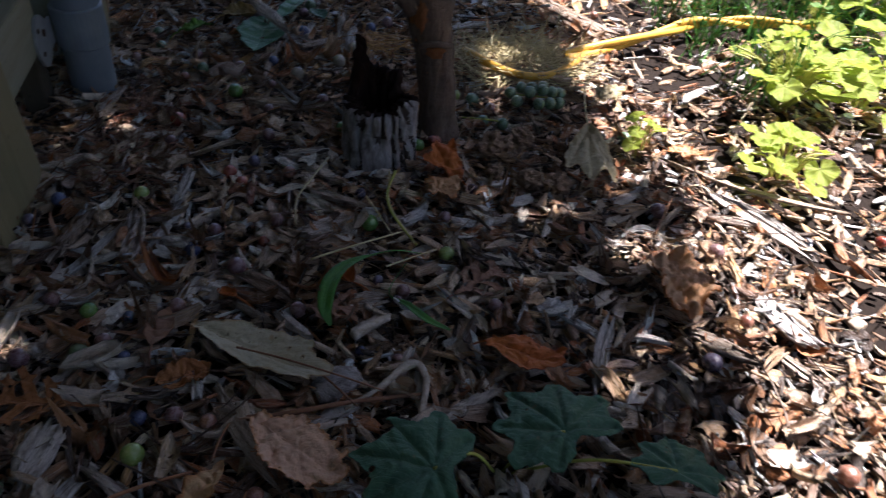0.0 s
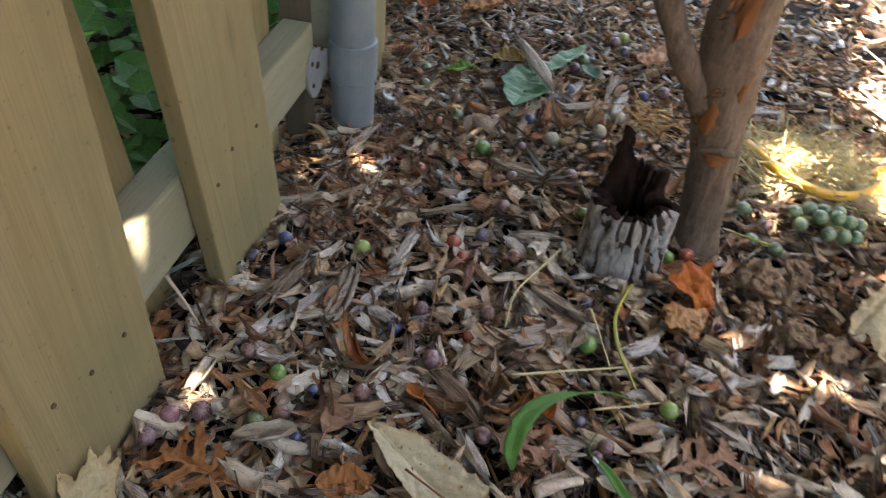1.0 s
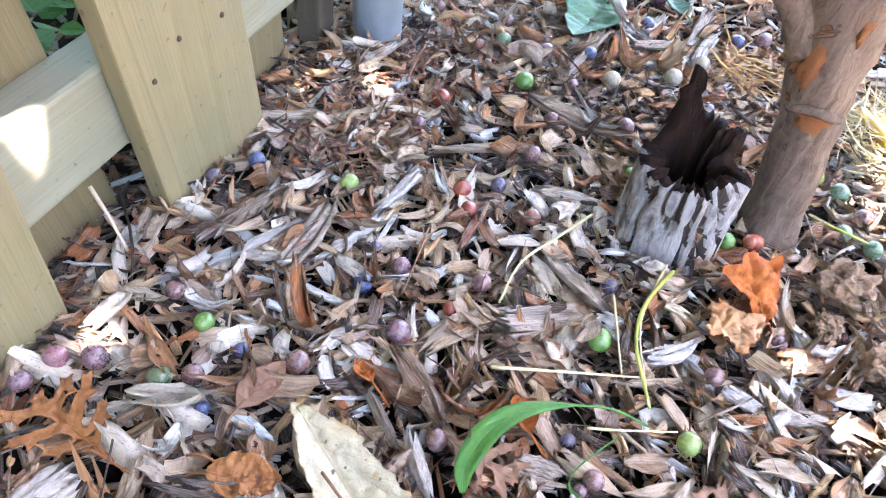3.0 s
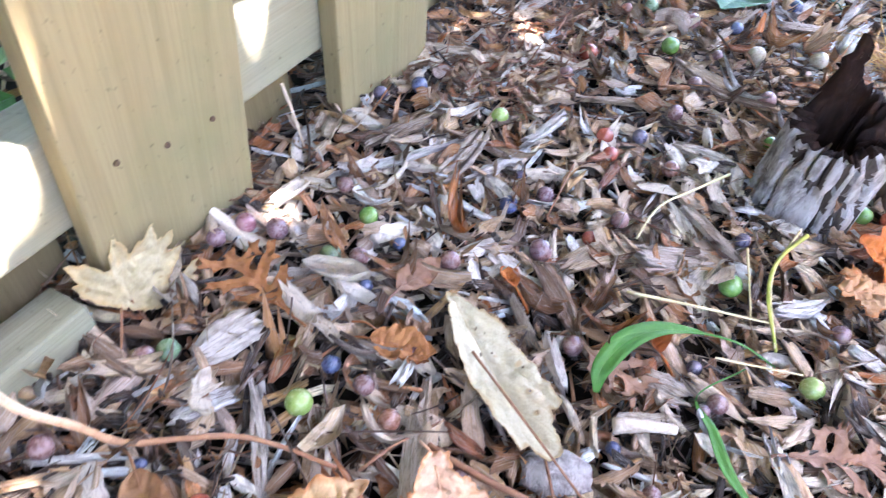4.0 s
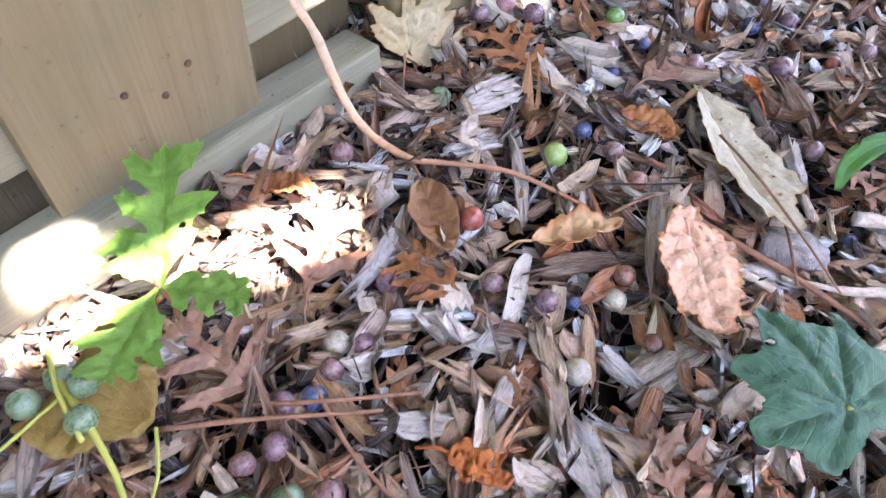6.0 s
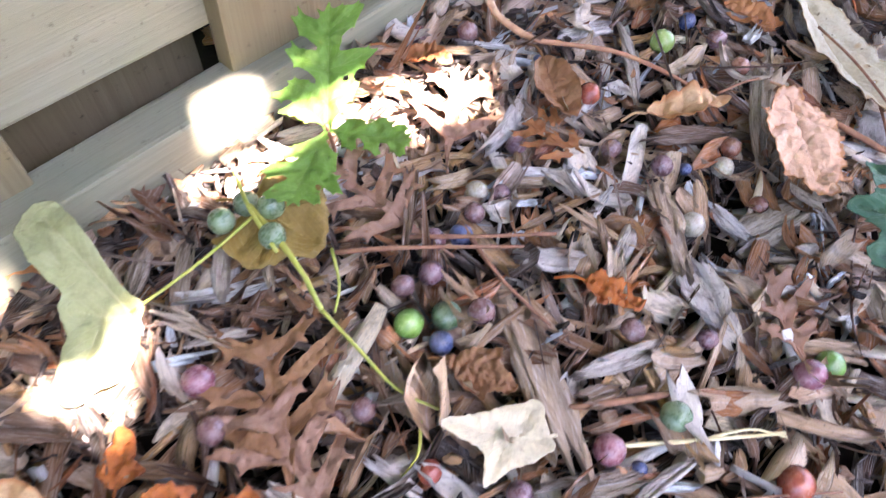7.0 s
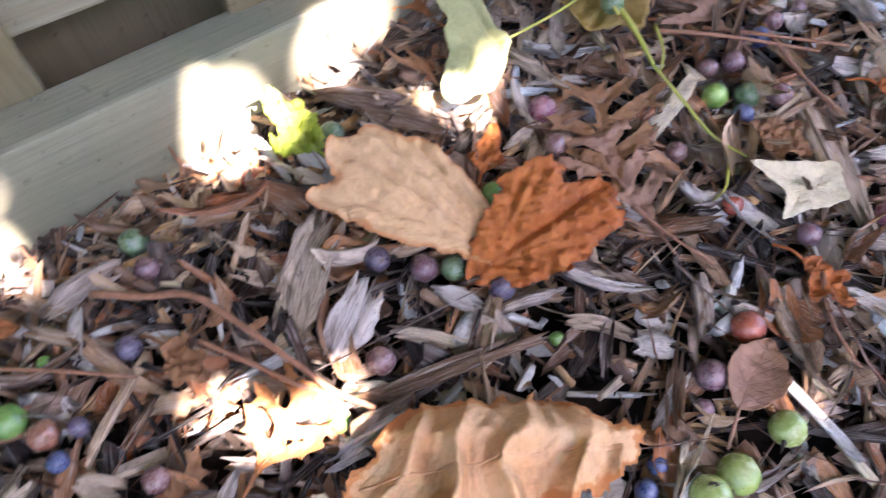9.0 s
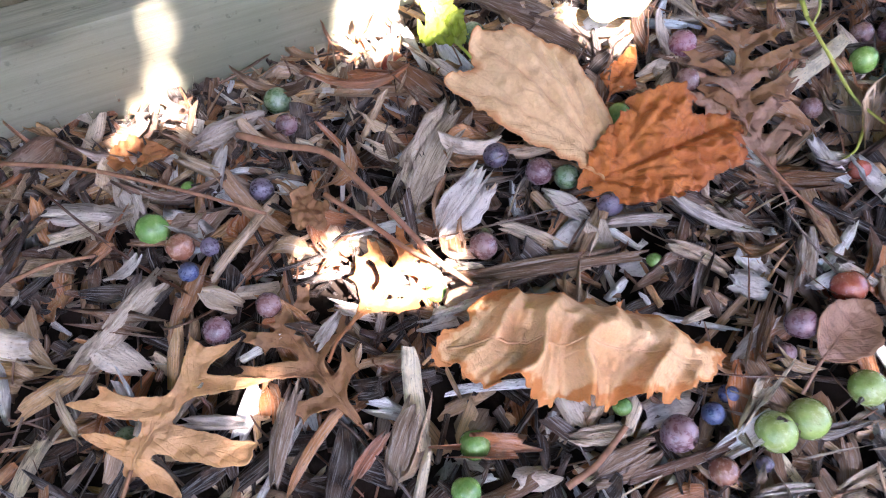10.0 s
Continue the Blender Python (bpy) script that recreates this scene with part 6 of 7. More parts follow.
def grass_blade(points, width, seed, label):
    """A strap-shaped green blade that arches over the mulch."""
    pts = spline(points, 8)
    bm = bmesh.new()
    uvl = bm.loops.layers.uv.new("leaf")
    rows = []
    for i, p in enumerate(pts):
        u = i / (len(pts) - 1)
        d = (pts[min(i + 1, len(pts) - 1)] - pts[max(i - 1, 0)]).normalized()
        side = d.cross(Vector((0, 0, 1))).normalized()
        w = width * (0.10 + 0.9 * max(0, math.sin(math.pi * min(1, max(0, (u - 0.30) / 0.72)))) ** 0.8)
        rows.append([(bm.verts.new(p + side * (v * w / 2) + Vector((0, 0, abs(v) * w * 0.22))), (u, v)) for v in (-1, -0.5, 0, 0.5, 1)])
    for a, b in zip(rows, rows[1:]):
        for k in range(4):
            q = (a[k], a[k + 1], b[k + 1], b[k])
            f = bm.faces.new([z[0] for z in q])
            for l, z in zip(f.loops, q):
                l[uvl].uv = z[1]
    ob = part("grass_blade", bm, BLADE_LEAF, None, "", True)
    ob.modifiers.new("thickness", "SOLIDIFY").thickness = 0.0004
    return tagged(ob, label, "grass")


grass_blade([(0.416, 0.098, 0.010), (0.382, 0.091, 0.022), (0.338, 0.062, 0.034), (0.315, 0.035, 0.034), (0.307, 0.007, 0.026), (0.311, -0.005, 0.012)], 0.0165, 1.0, "glossy green strap leaf arching over the mulch")
grass_blade([(0.396, 0.079, 0.014), (0.372, 0.033, 0.016), (0.389, 0.014, 0.014), (0.406, -0.009, 0.014), (0.427, -0.018, 0.008)], 0.009, 2.0, "narrow green grass blade on the mulch")
# ---- twigs, stems and straws ----
def strand(name, points, radius, material, label, category):
    """A thin bent stalk lying on or arching over the chips."""
    pts = spline(points, 5)
    if isinstance(radius, list):
        k = len(radius) - 1
        radii = [radius[min(k, int(i / 5))] for i in range(len(pts))]
    else:
        radii = [radius * (1 - 0.35 * i / len(pts)) for i in range(len(pts))]
    ob = part(name, tube(pts, radii, 7, wobble=0.25, seed=len(pts) + radius if not isinstance(radius, list) else 1.0), material, None, "", True)
    return tagged(ob, label, category)


strand("dry_vine", [(0.012, -0.267, 0.152), (0.020, -0.256, 0.139), (0.030, -0.248, 0.122), (0.040, -0.244, 0.106), (0.050, -0.243, 0.087), (0.056, -0.236, 0.058), (0.062, -0.221, 0.026), (0.088, -0.210, 0.016), (0.107, -0.193, 0.014),
       (0.136, -0.169, 0.013), (0.166, -0.157, 0.012), (0.198, -0.149, 0.010)], [0.0015, 0.0019, 0.0024, 0.0029, 0.0029, 0.0027, 0.0025, 0.0021, 0.0019, 0.0017, 0.0015], VINE, "dry tan vine tendril arching from the fence, red-brown at its end", "vine")
strand("twig", [(0.120, -0.817, 0.012), (0.137, -0.794, 0.014), (0.151, -0.772, 0.016), (0.182, -0.757, 0.018), (0.212, -0.744, 0.018), (0.236, -0.734, 0.018), (0.252, -0.721, 0.012)], 0.0022, TWIG, "red-brown forked twig lying on the mulch", "twig")
strand("twig", [(0.174, -0.780, 0.012), (0.199, -0.763, 0.015), (0.223, -0.748, 0.018), (0.236, -0.736, 0.018)], 0.0017, TWIG, "thin red-brown twig beside a forked twig", "twig")
strand("twig", [(0.093, -0.948, 0.010), (0.114, -0.903, 0.012), (0.147, -0.852, 0.012), (0.174, -0.814, 0.010)], 0.0014, TWIG, "thin brown twig lying on the mulch", "twig")
strand("twig", [(0.168, -0.951, 0.010), (0.166, -0.929, 0.012), (0.169, -0.906, 0.012)], 0.0014, TWIG, "thin orange-brown twig on the mulch", "twig")
strand("twig", [(0.364, -0.714, 0.008), (0.359, -0.696, 0.012), (0.348, -0.678, 0.020)], 0.002, TWIG, "short dark twig under a dry leaf", "twig")
strand("twig", [(0.166, -0.362, 0.012), (0.209, -0.373, 0.014), (0.255, -0.374, 0.012)], 0.0016, TWIG, "brown twig lying across chips", "twig")
strand("twig", [(0.133, -0.433, 0.014), (0.163, -0.396, 0.016), (0.209, -0.340, 0.012)], 0.0016, TWIG, "straight brown twig beside grapes", "twig")
strand("straw", [(0.317, -0.401, 0.014), (0.342, -0.371, 0.016), (0.376, -0.327, 0.012)], 0.0014, STRAW, "pale straw stalk on the mulch", "straw")
strand("straw", [(0.345, -0.368, 0.014), (0.360, -0.343, 0.016), (0.378, -0.328, 0.012)], 0.001, STRAW, "pale straw stalk on the mulch", "straw")
strand("straw", [(0.361, -0.396, 0.012), (0.384, -0.367, 0.014), (0.413, -0.332, 0.012)], 0.001, TWIG, "thin orange twig beside a red grape", "twig")
strand("twig", [(0.287, -0.403, 0.012), (0.306, -0.377, 0.014), (0.325, -0.350, 0.014), (0.350, -0.322, 0.010)], 0.0022, TWIG, "grey-brown twig above a blue grape", "twig")
strand("twig", [(0.320, -0.469, 0.014), (0.342, -0.485, 0.012), (0.371, -0.490, 0.008)], 0.0014, TWIG, "dark thin twig under an orange leaf", "twig")
strand("twig", [(0.230, -0.534, 0.012), (0.258, -0.527, 0.012), (0.284, -0.515, 0.008)], 0.0012, TWIG, "thin grey twig on the mulch", "twig")
strand("twig", [(0.227, -0.035, 0.024), (0.264, -0.056, 0.030), (0.310, -0.076, 0.026), (0.352, -0.091, 0.016)], 0.0011, TWIG, "dark thin stem lying over a pale leaf", "twig")
strand("twig", [(0.237, -0.106, 0.014), (0.277, -0.105, 0.015), (0.323, -0.099, 0.014), (0.386, -0.094, 0.010)], 0.0026, TWIG, "long brown twig lying on the mulch", "twig")
strand("twig", [(0.211, -0.143, 0.012), (0.220, -0.119, 0.016), (0.236, -0.084, 0.012)], 0.0012, TWIG, "thin red-brown twig on the mulch", "twig")
strand("twig", [(0.146, -0.399, 0.010), (0.177, -0.367, 0.014), (0.211, -0.324, 0.012)], 0.0016, TWIG, "brown twig lying on the mulch", "twig")
strand("twig", [(0.021, -0.149, 0.030), (0.033, -0.162, 0.020), (0.053, -0.184, 0.010)], 0.0009, TWIG, "thin rust stem below a cream leaf", "twig")
strand("peeled_root", [(0.318, -0.104, 0.012), (0.351, -0.085, 0.014), (0.372, -0.068, 0.016), (0.386, -0.064, 0.016), (0.392, -0.080, 0.014), (0.388, -0.098, 0.013), (0.382, -0.114, 0.008)], [0.0020, 0.0032, 0.0042, 0.0036, 0.0034, 0.0030, 0.002], STICK, "pale peeled root bent like a hook on the mulch", "root")
strand("stick", [(0.278, -0.130, 0.013), (0.298, -0.122, 0.015), (0.319, -0.117, 0.013)], 0.0038, STICK, "short pale peeled stick lying on the mulch", "stick")
strand("stick", [(0.331, -0.022, 0.014), (0.349, -0.011, 0.016), (0.368, 0.0, 0.013)], 0.0054, STICK, "short thick pale stick with cut ends", "stick")
strand("stick", [(0.324, -0.154, 0.012), (0.362, -0.138, 0.015), (0.405, -0.124, 0.012)], 0.0033, STICK, "long pale peeled stick lying on the mulch", "stick")
strand("straw", [(0.296, 0.093, 0.014), (0.345, 0.111, 0.016), (0.401, 0.134, 0.014)], 0.0013, STRAW, "pale dry straw lying below the stump", "straw")
strand("straw", [(0.365, 0.205, 0.014), (0.376, 0.165, 0.016), (0.388, 0.130, 0.012)], 0.0011, STRAW, "pale dry straw lying below the stump", "straw")
strand("straw", [(0.407, 0.257, 0.014), (0.390, 0.200, 0.022), (0.391, 0.156, 0.022), (0.413, 0.113, 0.010)], 0.0019, STEM, "pale green grass stalk beside the stump", "grass")
strand("straw", [(0.374, 0.075, 0.014), (0.398, 0.083, 0.016), (0.434, 0.100, 0.014)], 0.001, STRAW, "thin dry straw beside a lime grape", "straw")
strand("straw", [(0.198, 0.207, 0.014), (0.204, 0.165, 0.016), (0.208, 0.129, 0.012)], 0.0009, TWIG, "thin red-brown pine needle on the mulch", "needle")
strand("straw", [(0.084, 0.412, 0.012), (0.077, 0.460, 0.014), (0.069, 0.514, 0.012)], 0.0011, TWIG, "thin red-brown pine needle on the mulch", "needle")
strand("straw", [(0.325, 0.294, 0.014), (0.303, 0.245, 0.016), (0.284, 0.205, 0.014), (0.281, 0.156, 0.012)], 0.0014, STRAW, "dry seed-headed grass stalk on the mulch", "straw")
strand("twig", [(-0.037, 0.079, 0.060), (-0.021, 0.074, 0.040), (-0.003, 0.067, 0.014)], 0.0018, DRY_VINE, "dry tan stem standing before the fence", "stem")
strand("stem", [(0.083, -0.455, 0.030), (0.114, -0.457, 0.032), (0.139, -0.460, 0.030), (0.163, -0.466, 0.028)], 0.0021, STEM, "thick green grape cluster stem", "stem")
strand("stem", [(0.163, -0.466, 0.028), (0.191, -0.465, 0.024), (0.220, -0.464, 0.020), (0.242, -0.455, 0.018)], 0.0012, STEM, "thin yellow-green grape vine stem", "stem")
strand("stem", [(0.133, -0.435, 0.020), (0.154, -0.447, 0.022), (0.166, -0.460, 0.022)], 0.0011, STEM, "thin green grape tendril", "stem")
strand("stem", [(0.239, -0.465, 0.014), (0.250, -0.477, 0.012), (0.253, -0.491, 0.010)], 0.001, STEM, "thin green grape tendril", "stem")
strand("straw", [(0.401, 0.265, 0.012), (0.391, 0.185, 0.016), (0.411, 0.114, 0.012)], 0.001, STRAW, "dry straw below the stump", "straw")
strand("straw", [(0.701, 0.110, 0.012), (0.744, 0.165, 0.016), (0.802, 0.233, 0.012)], 0.0012, TWIG, "thin brown stick at the edge of shade", "twig")


# ---- grape clusters ----
def cluster(x, y, z, spots, d, colour, label):
    """Grapes still held on their stem."""
    root = empty("grape_cluster", (x, y, z), label, "grapes")
    part("stem", tube(spline([(-0.03, 0.01, 0.004), (0, 0, 0.006), (0.03, -0.005, 0.004)]), 0.0013, 6), STEM, root, smooth=True)
    for k, (dx, dy, dz) in enumerate(spots):
        bm = grape_mesh(k * 1.7, 0.0)
        b = part("berry", bm, GRAPES[colour], root, smooth=True)
        b.matrix_basis = pose(dx, dy, dz, 40 * k, 20 * k, 70 * k) @ Matrix.Diagonal((d / 2, d / 2, d / 2, 1))
    return root


cluster(0.645, 0.44, 0.018, ((-0.036, 0.012, 0.006), (-0.018, 0.016, 0.012), (0.0, 0.02, 0.010), (0.017, 0.018, 0.012), (-0.030, -0.008, 0.002),
        (-0.010, -0.002, 0.014), (0.010, 0.0, 0.016), (0.028, 0.004, 0.010), (0.0, -0.022, 0.004), (0.018, -0.020, 0.004), (0.044, 0.012, 0.004), (0.036, -0.012, 0.0)),
        0.0185, "teal", "cluster of unripe blue-green grapes on the mulch")
cluster(0.092, -0.458, 0.030, ((0.004, 0.011, 0.004), (-0.007, -0.015, 0.002), (0.019, 0.0, 0.002), (-0.012, 0.004, -0.004)), 0.0155, "teal", "few green grapes still on their stem")
cluster(0.555, 0.392, 0.006, ((0.0, 0.006, 0.0), (0.028, -0.004, 0.0)), 0.018, "teal", "two green grapes beside the tree foot")


# ---- yellow cord ----
def cord(points, radius, label):
    """A twisted pair of yellow cords."""
    pts = spline(points, 10)
    root = empty("yellow_cord", (0, 0, 0), label, "cord")
    for turn in (0.0, math.pi):
        line = []
        for i, p in enumerate(pts):
            a = turn + i * 0.16
            line.append(p + Vector((0, math.cos(a), math.sin(a))) * radius * 0.95)
        part("strand", tube(line, radius, 10), ROPE, root, smooth=True)
    return root


cord([(0.748, 0.604, 0.016), (0.86, 0.65, 0.018), (0.993, 0.715, 0.02), (1.073, 0.757, 0.02), (1.15, 0.762, 0.022), (1.22, 0.767, 0.02), (1.35, 0.77, 0.016)], 0.0068, "twisted yellow plastic cord lying in the sun")
loop = part("yellow_cord", tube(spline([(0.576, 0.632, 0.014), (0.583, 0.60, 0.02), (0.605, 0.553, 0.022), (0.645, 0.527, 0.018), (0.69, 0.53, 0.014), (0.74, 0.565, 0.012), (0.80, 0.63, 0.014)], 8), 0.0068, 10), ROPE, None, "", True)
tagged(loop, "loop of yellow plastic cord half under dry grass", "cord")


def straw_heap(name, x, y, rx, ry, count, length, seed, label, material=None):
    """A tangle of dry grass as one heap."""
    r = np.random.default_rng(seed)
    a = r.uniform(0, 6.283, count)
    q = np.sqrt(r.uniform(0, 1, count))
    px, py = x + rx * q * np.cos(a), y + ry * q * np.sin(a)
    pz = np.array([ground_z(u, v) for u, v in zip(px, py)]) + r.uniform(0.004, 0.032, count) * (1 - q * 0.6)
    v, f, g = chip_arrays(r, np.stack([px, py, pz], -1), r.uniform(length * 0.5, length, count), r.uniform(0.0007, 0.0018, count), np.full(count, 0.0007),
                          r.normal(0.5, 0.9, count), r.normal(0, 0.22, count), r.normal(0, 0.5, count), 3, 7, 0.2, 0.9, 0.3)
    return tagged(new(name, array_mesh(name, v, f, g, material or STRAW)), label, "dry grass", kind="stuff")


straw_heap("dry_grass", 0.66, 0.595, 0.13, 0.085, 480, 0.13, 41, "tangle of dry straw-coloured grass under the cord")
straw_heap("dry_grass", 0.435, 0.67, 0.035, 0.05, 26, 0.14, 42, "loose golden straws behind the stump", GOLD_STRAW)


# ---- weeds in the sun ----
def weed(x, y, stems, spread, tall, leaf_size, seed, label, bare=0.0, material=None):
    """A tuft of stalks with round scalloped leaves."""
    root = empty("weed", (x, y, 0), label, "weed", "weeds in the sun")
    r = random.Random(seed)
    for k in range(stems):
        a, q = r.uniform(0, 6.283), r.uniform(0.25, 1.0)
        end = Vector((spread * q * math.cos(a), spread * q * math.sin(a), tall * r.uniform(0.55, 1.0) * (1.15 - 0.5 * q)))
        part("stalk", tube(spline([(0.01 * math.cos(a), 0.01 * math.sin(a), -0.012), end * 0.55 + Vector((0, 0, tall * 0.15)), end], 5), 0.0014, 5), STEM, root, smooth=True)
        if r.random() < bare:
            continue
        s = leaf_size * r.uniform(0.6, 1.1)
        b = part("leaf", lobed_leaf(s, seed + k, 5, 0.10, 0.05, 0.12, 0.12, 0.7, 6), material or WEED_LEAF, root, smooth=True)
        b.matrix_basis = pose(*end, r.uniform(-30, 10), r.uniform(-20, 20), math.degrees(a) - 90 + r.uniform(-40, 40))
    return root


weed(1.09, 0.46, 80, 0.11, 0.12, 0.033, 3, "clump of round-leaved green weeds lit by the sun", 0.72)
weed(0.96, 0.245, 22, 0.075, 0.06, 0.028, 5, "small bright green weed sprouting from the mulch", 0.45)
weed(0.770, 0.315, 7, 0.045, 0.06, 0.017, 7, "small green weed at the edge of the shade")
weed(1.24, 0.45, 12, 0.12, 0.07, 0.050, 9, "sprawling green weed with broad sunny leaves")
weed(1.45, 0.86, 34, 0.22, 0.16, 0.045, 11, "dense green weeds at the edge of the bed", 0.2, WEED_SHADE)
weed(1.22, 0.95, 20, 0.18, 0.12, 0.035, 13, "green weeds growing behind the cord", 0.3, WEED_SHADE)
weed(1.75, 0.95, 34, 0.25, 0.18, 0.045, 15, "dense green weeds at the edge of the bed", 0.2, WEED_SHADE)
weed(1.50, 0.60, 20, 0.2, 0.12, 0.045, 17, "dense green weeds at the edge of the bed")


def grass_tuft(name, x, y, w, d, count, tall, seed, label):
    r = np.random.default_rng(seed)
    px, py = x + r.uniform(-w, w, count), y + r.uniform(-d, d, count)
    l = r.uniform(0.5, 1.0, count) * tall
    v, f, g = chip_arrays(r, np.stack([px, py, l * 0.42], -1), l, r.uniform(0.002, 0.004, count), np.full(count, 0.0008), r.uniform(0, 6.283, count), r.normal(-1.2, 0.3, count), r.uniform(0, 6.28, count), 3, 6, 0.2, 0.8, 0.2)
    return tagged(new(name, array_mesh(name, v, f, g, BLADE_LEAF)), label, "grass", kind="stuff")


grass_tuft("grass", 1.45, 0.95, 0.45, 0.35, 900, 0.12, 51, "green grass at the sunny edge of the bed")
grass_tuft("grass", 1.08, 0.50, 0.07, 0.05, 60, 0.12, 52, "thin grass stems rising from the weeds")


# ---- ground cover behind the fence ----
def ground_cover(x0, x1, y0, y1, count, seed, low=0.01, high=0.16, big=1.0, name="ground_cover", label="low dark green ivy-like leaves behind the fence"):
    r = random.Random(seed)
    bm = bmesh.new()
    uvl = bm.loops.layers.uv.new("leaf")
    shape = ((0, 0), (0.42, 0.2), (0.5, 0.6), (0, 1.0), (-0.5, 0.6), (-0.42, 0.2))
    for k in range(count):
        s = r.uniform(0.025, 0.05) * big
        m = pose(r.uniform(x0, x1), r.uniform(y0, y1), r.uniform(low, high), r.uniform(-35, 50), r.uniform(-30, 30), r.uniform(0, 360))
        vs = [bm.verts.new(m @ Vector((a * s, b * s, 0.15 * s * abs(a)))) for a, b in shape]
        for q in ((0, 1, 2, 3), (0, 3, 4, 5)):
            f = bm.faces.new([vs[i] for i in q])
            for l, i in zip(f.loops, q):
                l[uvl].uv = (shape[i][1], shape[i][0] * 2)
    return tagged(part(name, bm, COVER), label, "foliage", kind="stuff")


COVER = leaf_material("ground_cover_leaf", (0.10, 0.30, 0.07), (0.15, 0.38, 0.10), (0.26, 0.44, 0.2), False, 0.45, 0.3, veins=5)
ground_cover(-0.62, -0.12, -0.05, 1.1, 1200, 4)
# Unseen leaf mass, added to take low light off the bed's end.
ground_cover(-0.7, 0.6, -1.75, -1.35, 3000, 8, 0.05, 1.5, 2.2, "hedge", "dense dark green leaves added out of view to darken the end of the bed")
# Greenery behind the fence, thickened and raised to keep light out.
ground_cover(-1.5, -0.75, -2.0, 2.2, 6000, 6, 0.1, 1.9, 2.0, "hedge", "dense dark green leaves behind the fence, added to block light")


# ---- fallen grapes ----
grape(0.143, -0.534, 0.0181, "pink")
grape(0.316, -0.404, 0.0176, "pink")
grape(0.369, -0.286, 0.0187, "pink")
grape(0.025, -0.037, 0.0167, "pink")
grape(0.193, -0.430, 0.0180, "green")
grape(0.178, -0.596, 0.0158, "green")
grape(0.138, -0.853, 0.0090, "green")
grape(0.161, -0.876, 0.0194, "green")
grape(0.270, -0.617, 0.0094, "green")
grape(0.246, -0.739, 0.0128, "green")
grape(0.330, -0.749, 0.0162, "green")
grape(0.338, -0.671, 0.0103, "green")
grape(0.349, -0.761, 0.0153, "green")
grape(0.374, -0.272, 0.0174, "green")
grape(0.088, 0.037, 0.0162, "green")
grape(0.365, 0.160, 0.0205, "green")
grape(0.201, 0.482, 0.0215, "green")
grape(0.347, 0.382, 0.0148, "green")
grape(0.169, -0.544, 0.0176, "mauve")
grape(0.230, -0.705, 0.0176, "mauve")
grape(0.224, -0.827, 0.0151, "mauve")
grape(0.213, -0.481, 0.0146, "mauve")
grape(0.172, -0.415, 0.0152, "mauve")
grape(0.216, -0.395, 0.0177, "mauve")
grape(0.165, -0.348, 0.0151, "mauve")
grape(0.283, -0.340, 0.0161, "mauve")
grape(0.207, -0.495, 0.0130, "mauve")
grape(0.190, -0.239, 0.0155, "mauve")
grape(0.178, -0.093, 0.0167, "mauve")
grape(0.050, -0.238, 0.0173, "mauve")
grape(0.051, -0.161, 0.0163, "mauve")
grape(0.108, -0.004, 0.0173, "mauve")
grape(0.260, 0.175, 0.0183, "mauve")
grape(0.166, 0.038, 0.0200, "mauve")
grape(0.371, -0.048, 0.0137, "mauve")
grape(0.263, -0.109, 0.0147, "mauve")
grape(0.281, 0.025, 0.0175, "mauve")
grape(0.054, 0.050, 0.0167, "mauve")
grape(0.456, 0.169, 0.0174, "mauve")
grape(0.191, -0.049, 0.0145, "mauve")
grape(0.388, 0.042, 0.0166, "mauve")
grape(0.575, 0.432, 0.0215, "mauve")
grape(0.136, 0.618, 0.0178, "mauve")
grape(0.203, 0.565, 0.0215, "mauve")
grape(0.325, 0.460, 0.0215, "mauve")
grape(0.249, 0.357, 0.0181, "mauve")
grape(0.126, 0.350, 0.0172, "mauve")
grape(0.049, 0.594, 0.0162, "mauve")
grape(0.249, 0.425, 0.0178, "mauve")
grape(0.284, 0.916, 0.0210, "mauve")
grape(0.252, 0.512, 0.0146, "mauve")
grape(0.728, 0.159, 0.0214, "mauve")
grape(0.760, 0.070, 0.0215, "mauve")
grape(0.478, 0.008, 0.0174, "mauve")
grape(0.858, 0.404, 0.0159, "mauve")
grape(0.090, -0.711, 0.0177, "red")
grape(0.322, -0.527, 0.0192, "red")
grape(0.260, -0.478, 0.0134, "red")
grape(0.394, -0.346, 0.0194, "red")
grape(0.148, -0.212, 0.0168, "red")
grape(0.129, 0.405, 0.0215, "red")
grape(0.247, 0.138, 0.0136, "red")
grape(0.473, 0.340, 0.0189, "red")
grape(0.203, 0.278, 0.0182, "red")
grape(0.218, 0.256, 0.0154, "red")
grape(1.001, 0.083, 0.0156, "red")
grape(0.089, -0.789, 0.0173, "teal")
grape(0.205, -0.642, 0.0152, "teal")
grape(0.267, -0.911, 0.0117, "teal")
grape(0.204, -0.411, 0.0176, "teal")
grape(0.330, -0.364, 0.0180, "teal")
grape(0.085, -0.655, 0.0170, "teal", -0.004)
grape(0.058, -0.148, 0.0156, "teal")
grape(0.091, -0.017, 0.0172, "teal")
grape(0.552, 0.461, 0.0215, "teal")
grape(0.320, 0.837, 0.0215, "teal")
grape(0.256, 0.788, 0.0215, "teal")
grape(0.148, 0.567, 0.0187, "teal")
grape(0.068, 0.696, 0.0173, "teal")
grape(0.078, 0.647, 0.0184, "teal")
grape(0.755, 0.338, 0.0215, "teal")
grape(0.113, -0.788, 0.0142, "purple")
grape(0.196, -0.656, 0.0172, "purple")
grape(0.229, -0.856, 0.0160, "purple")
grape(0.331, -0.562, 0.0182, "purple")
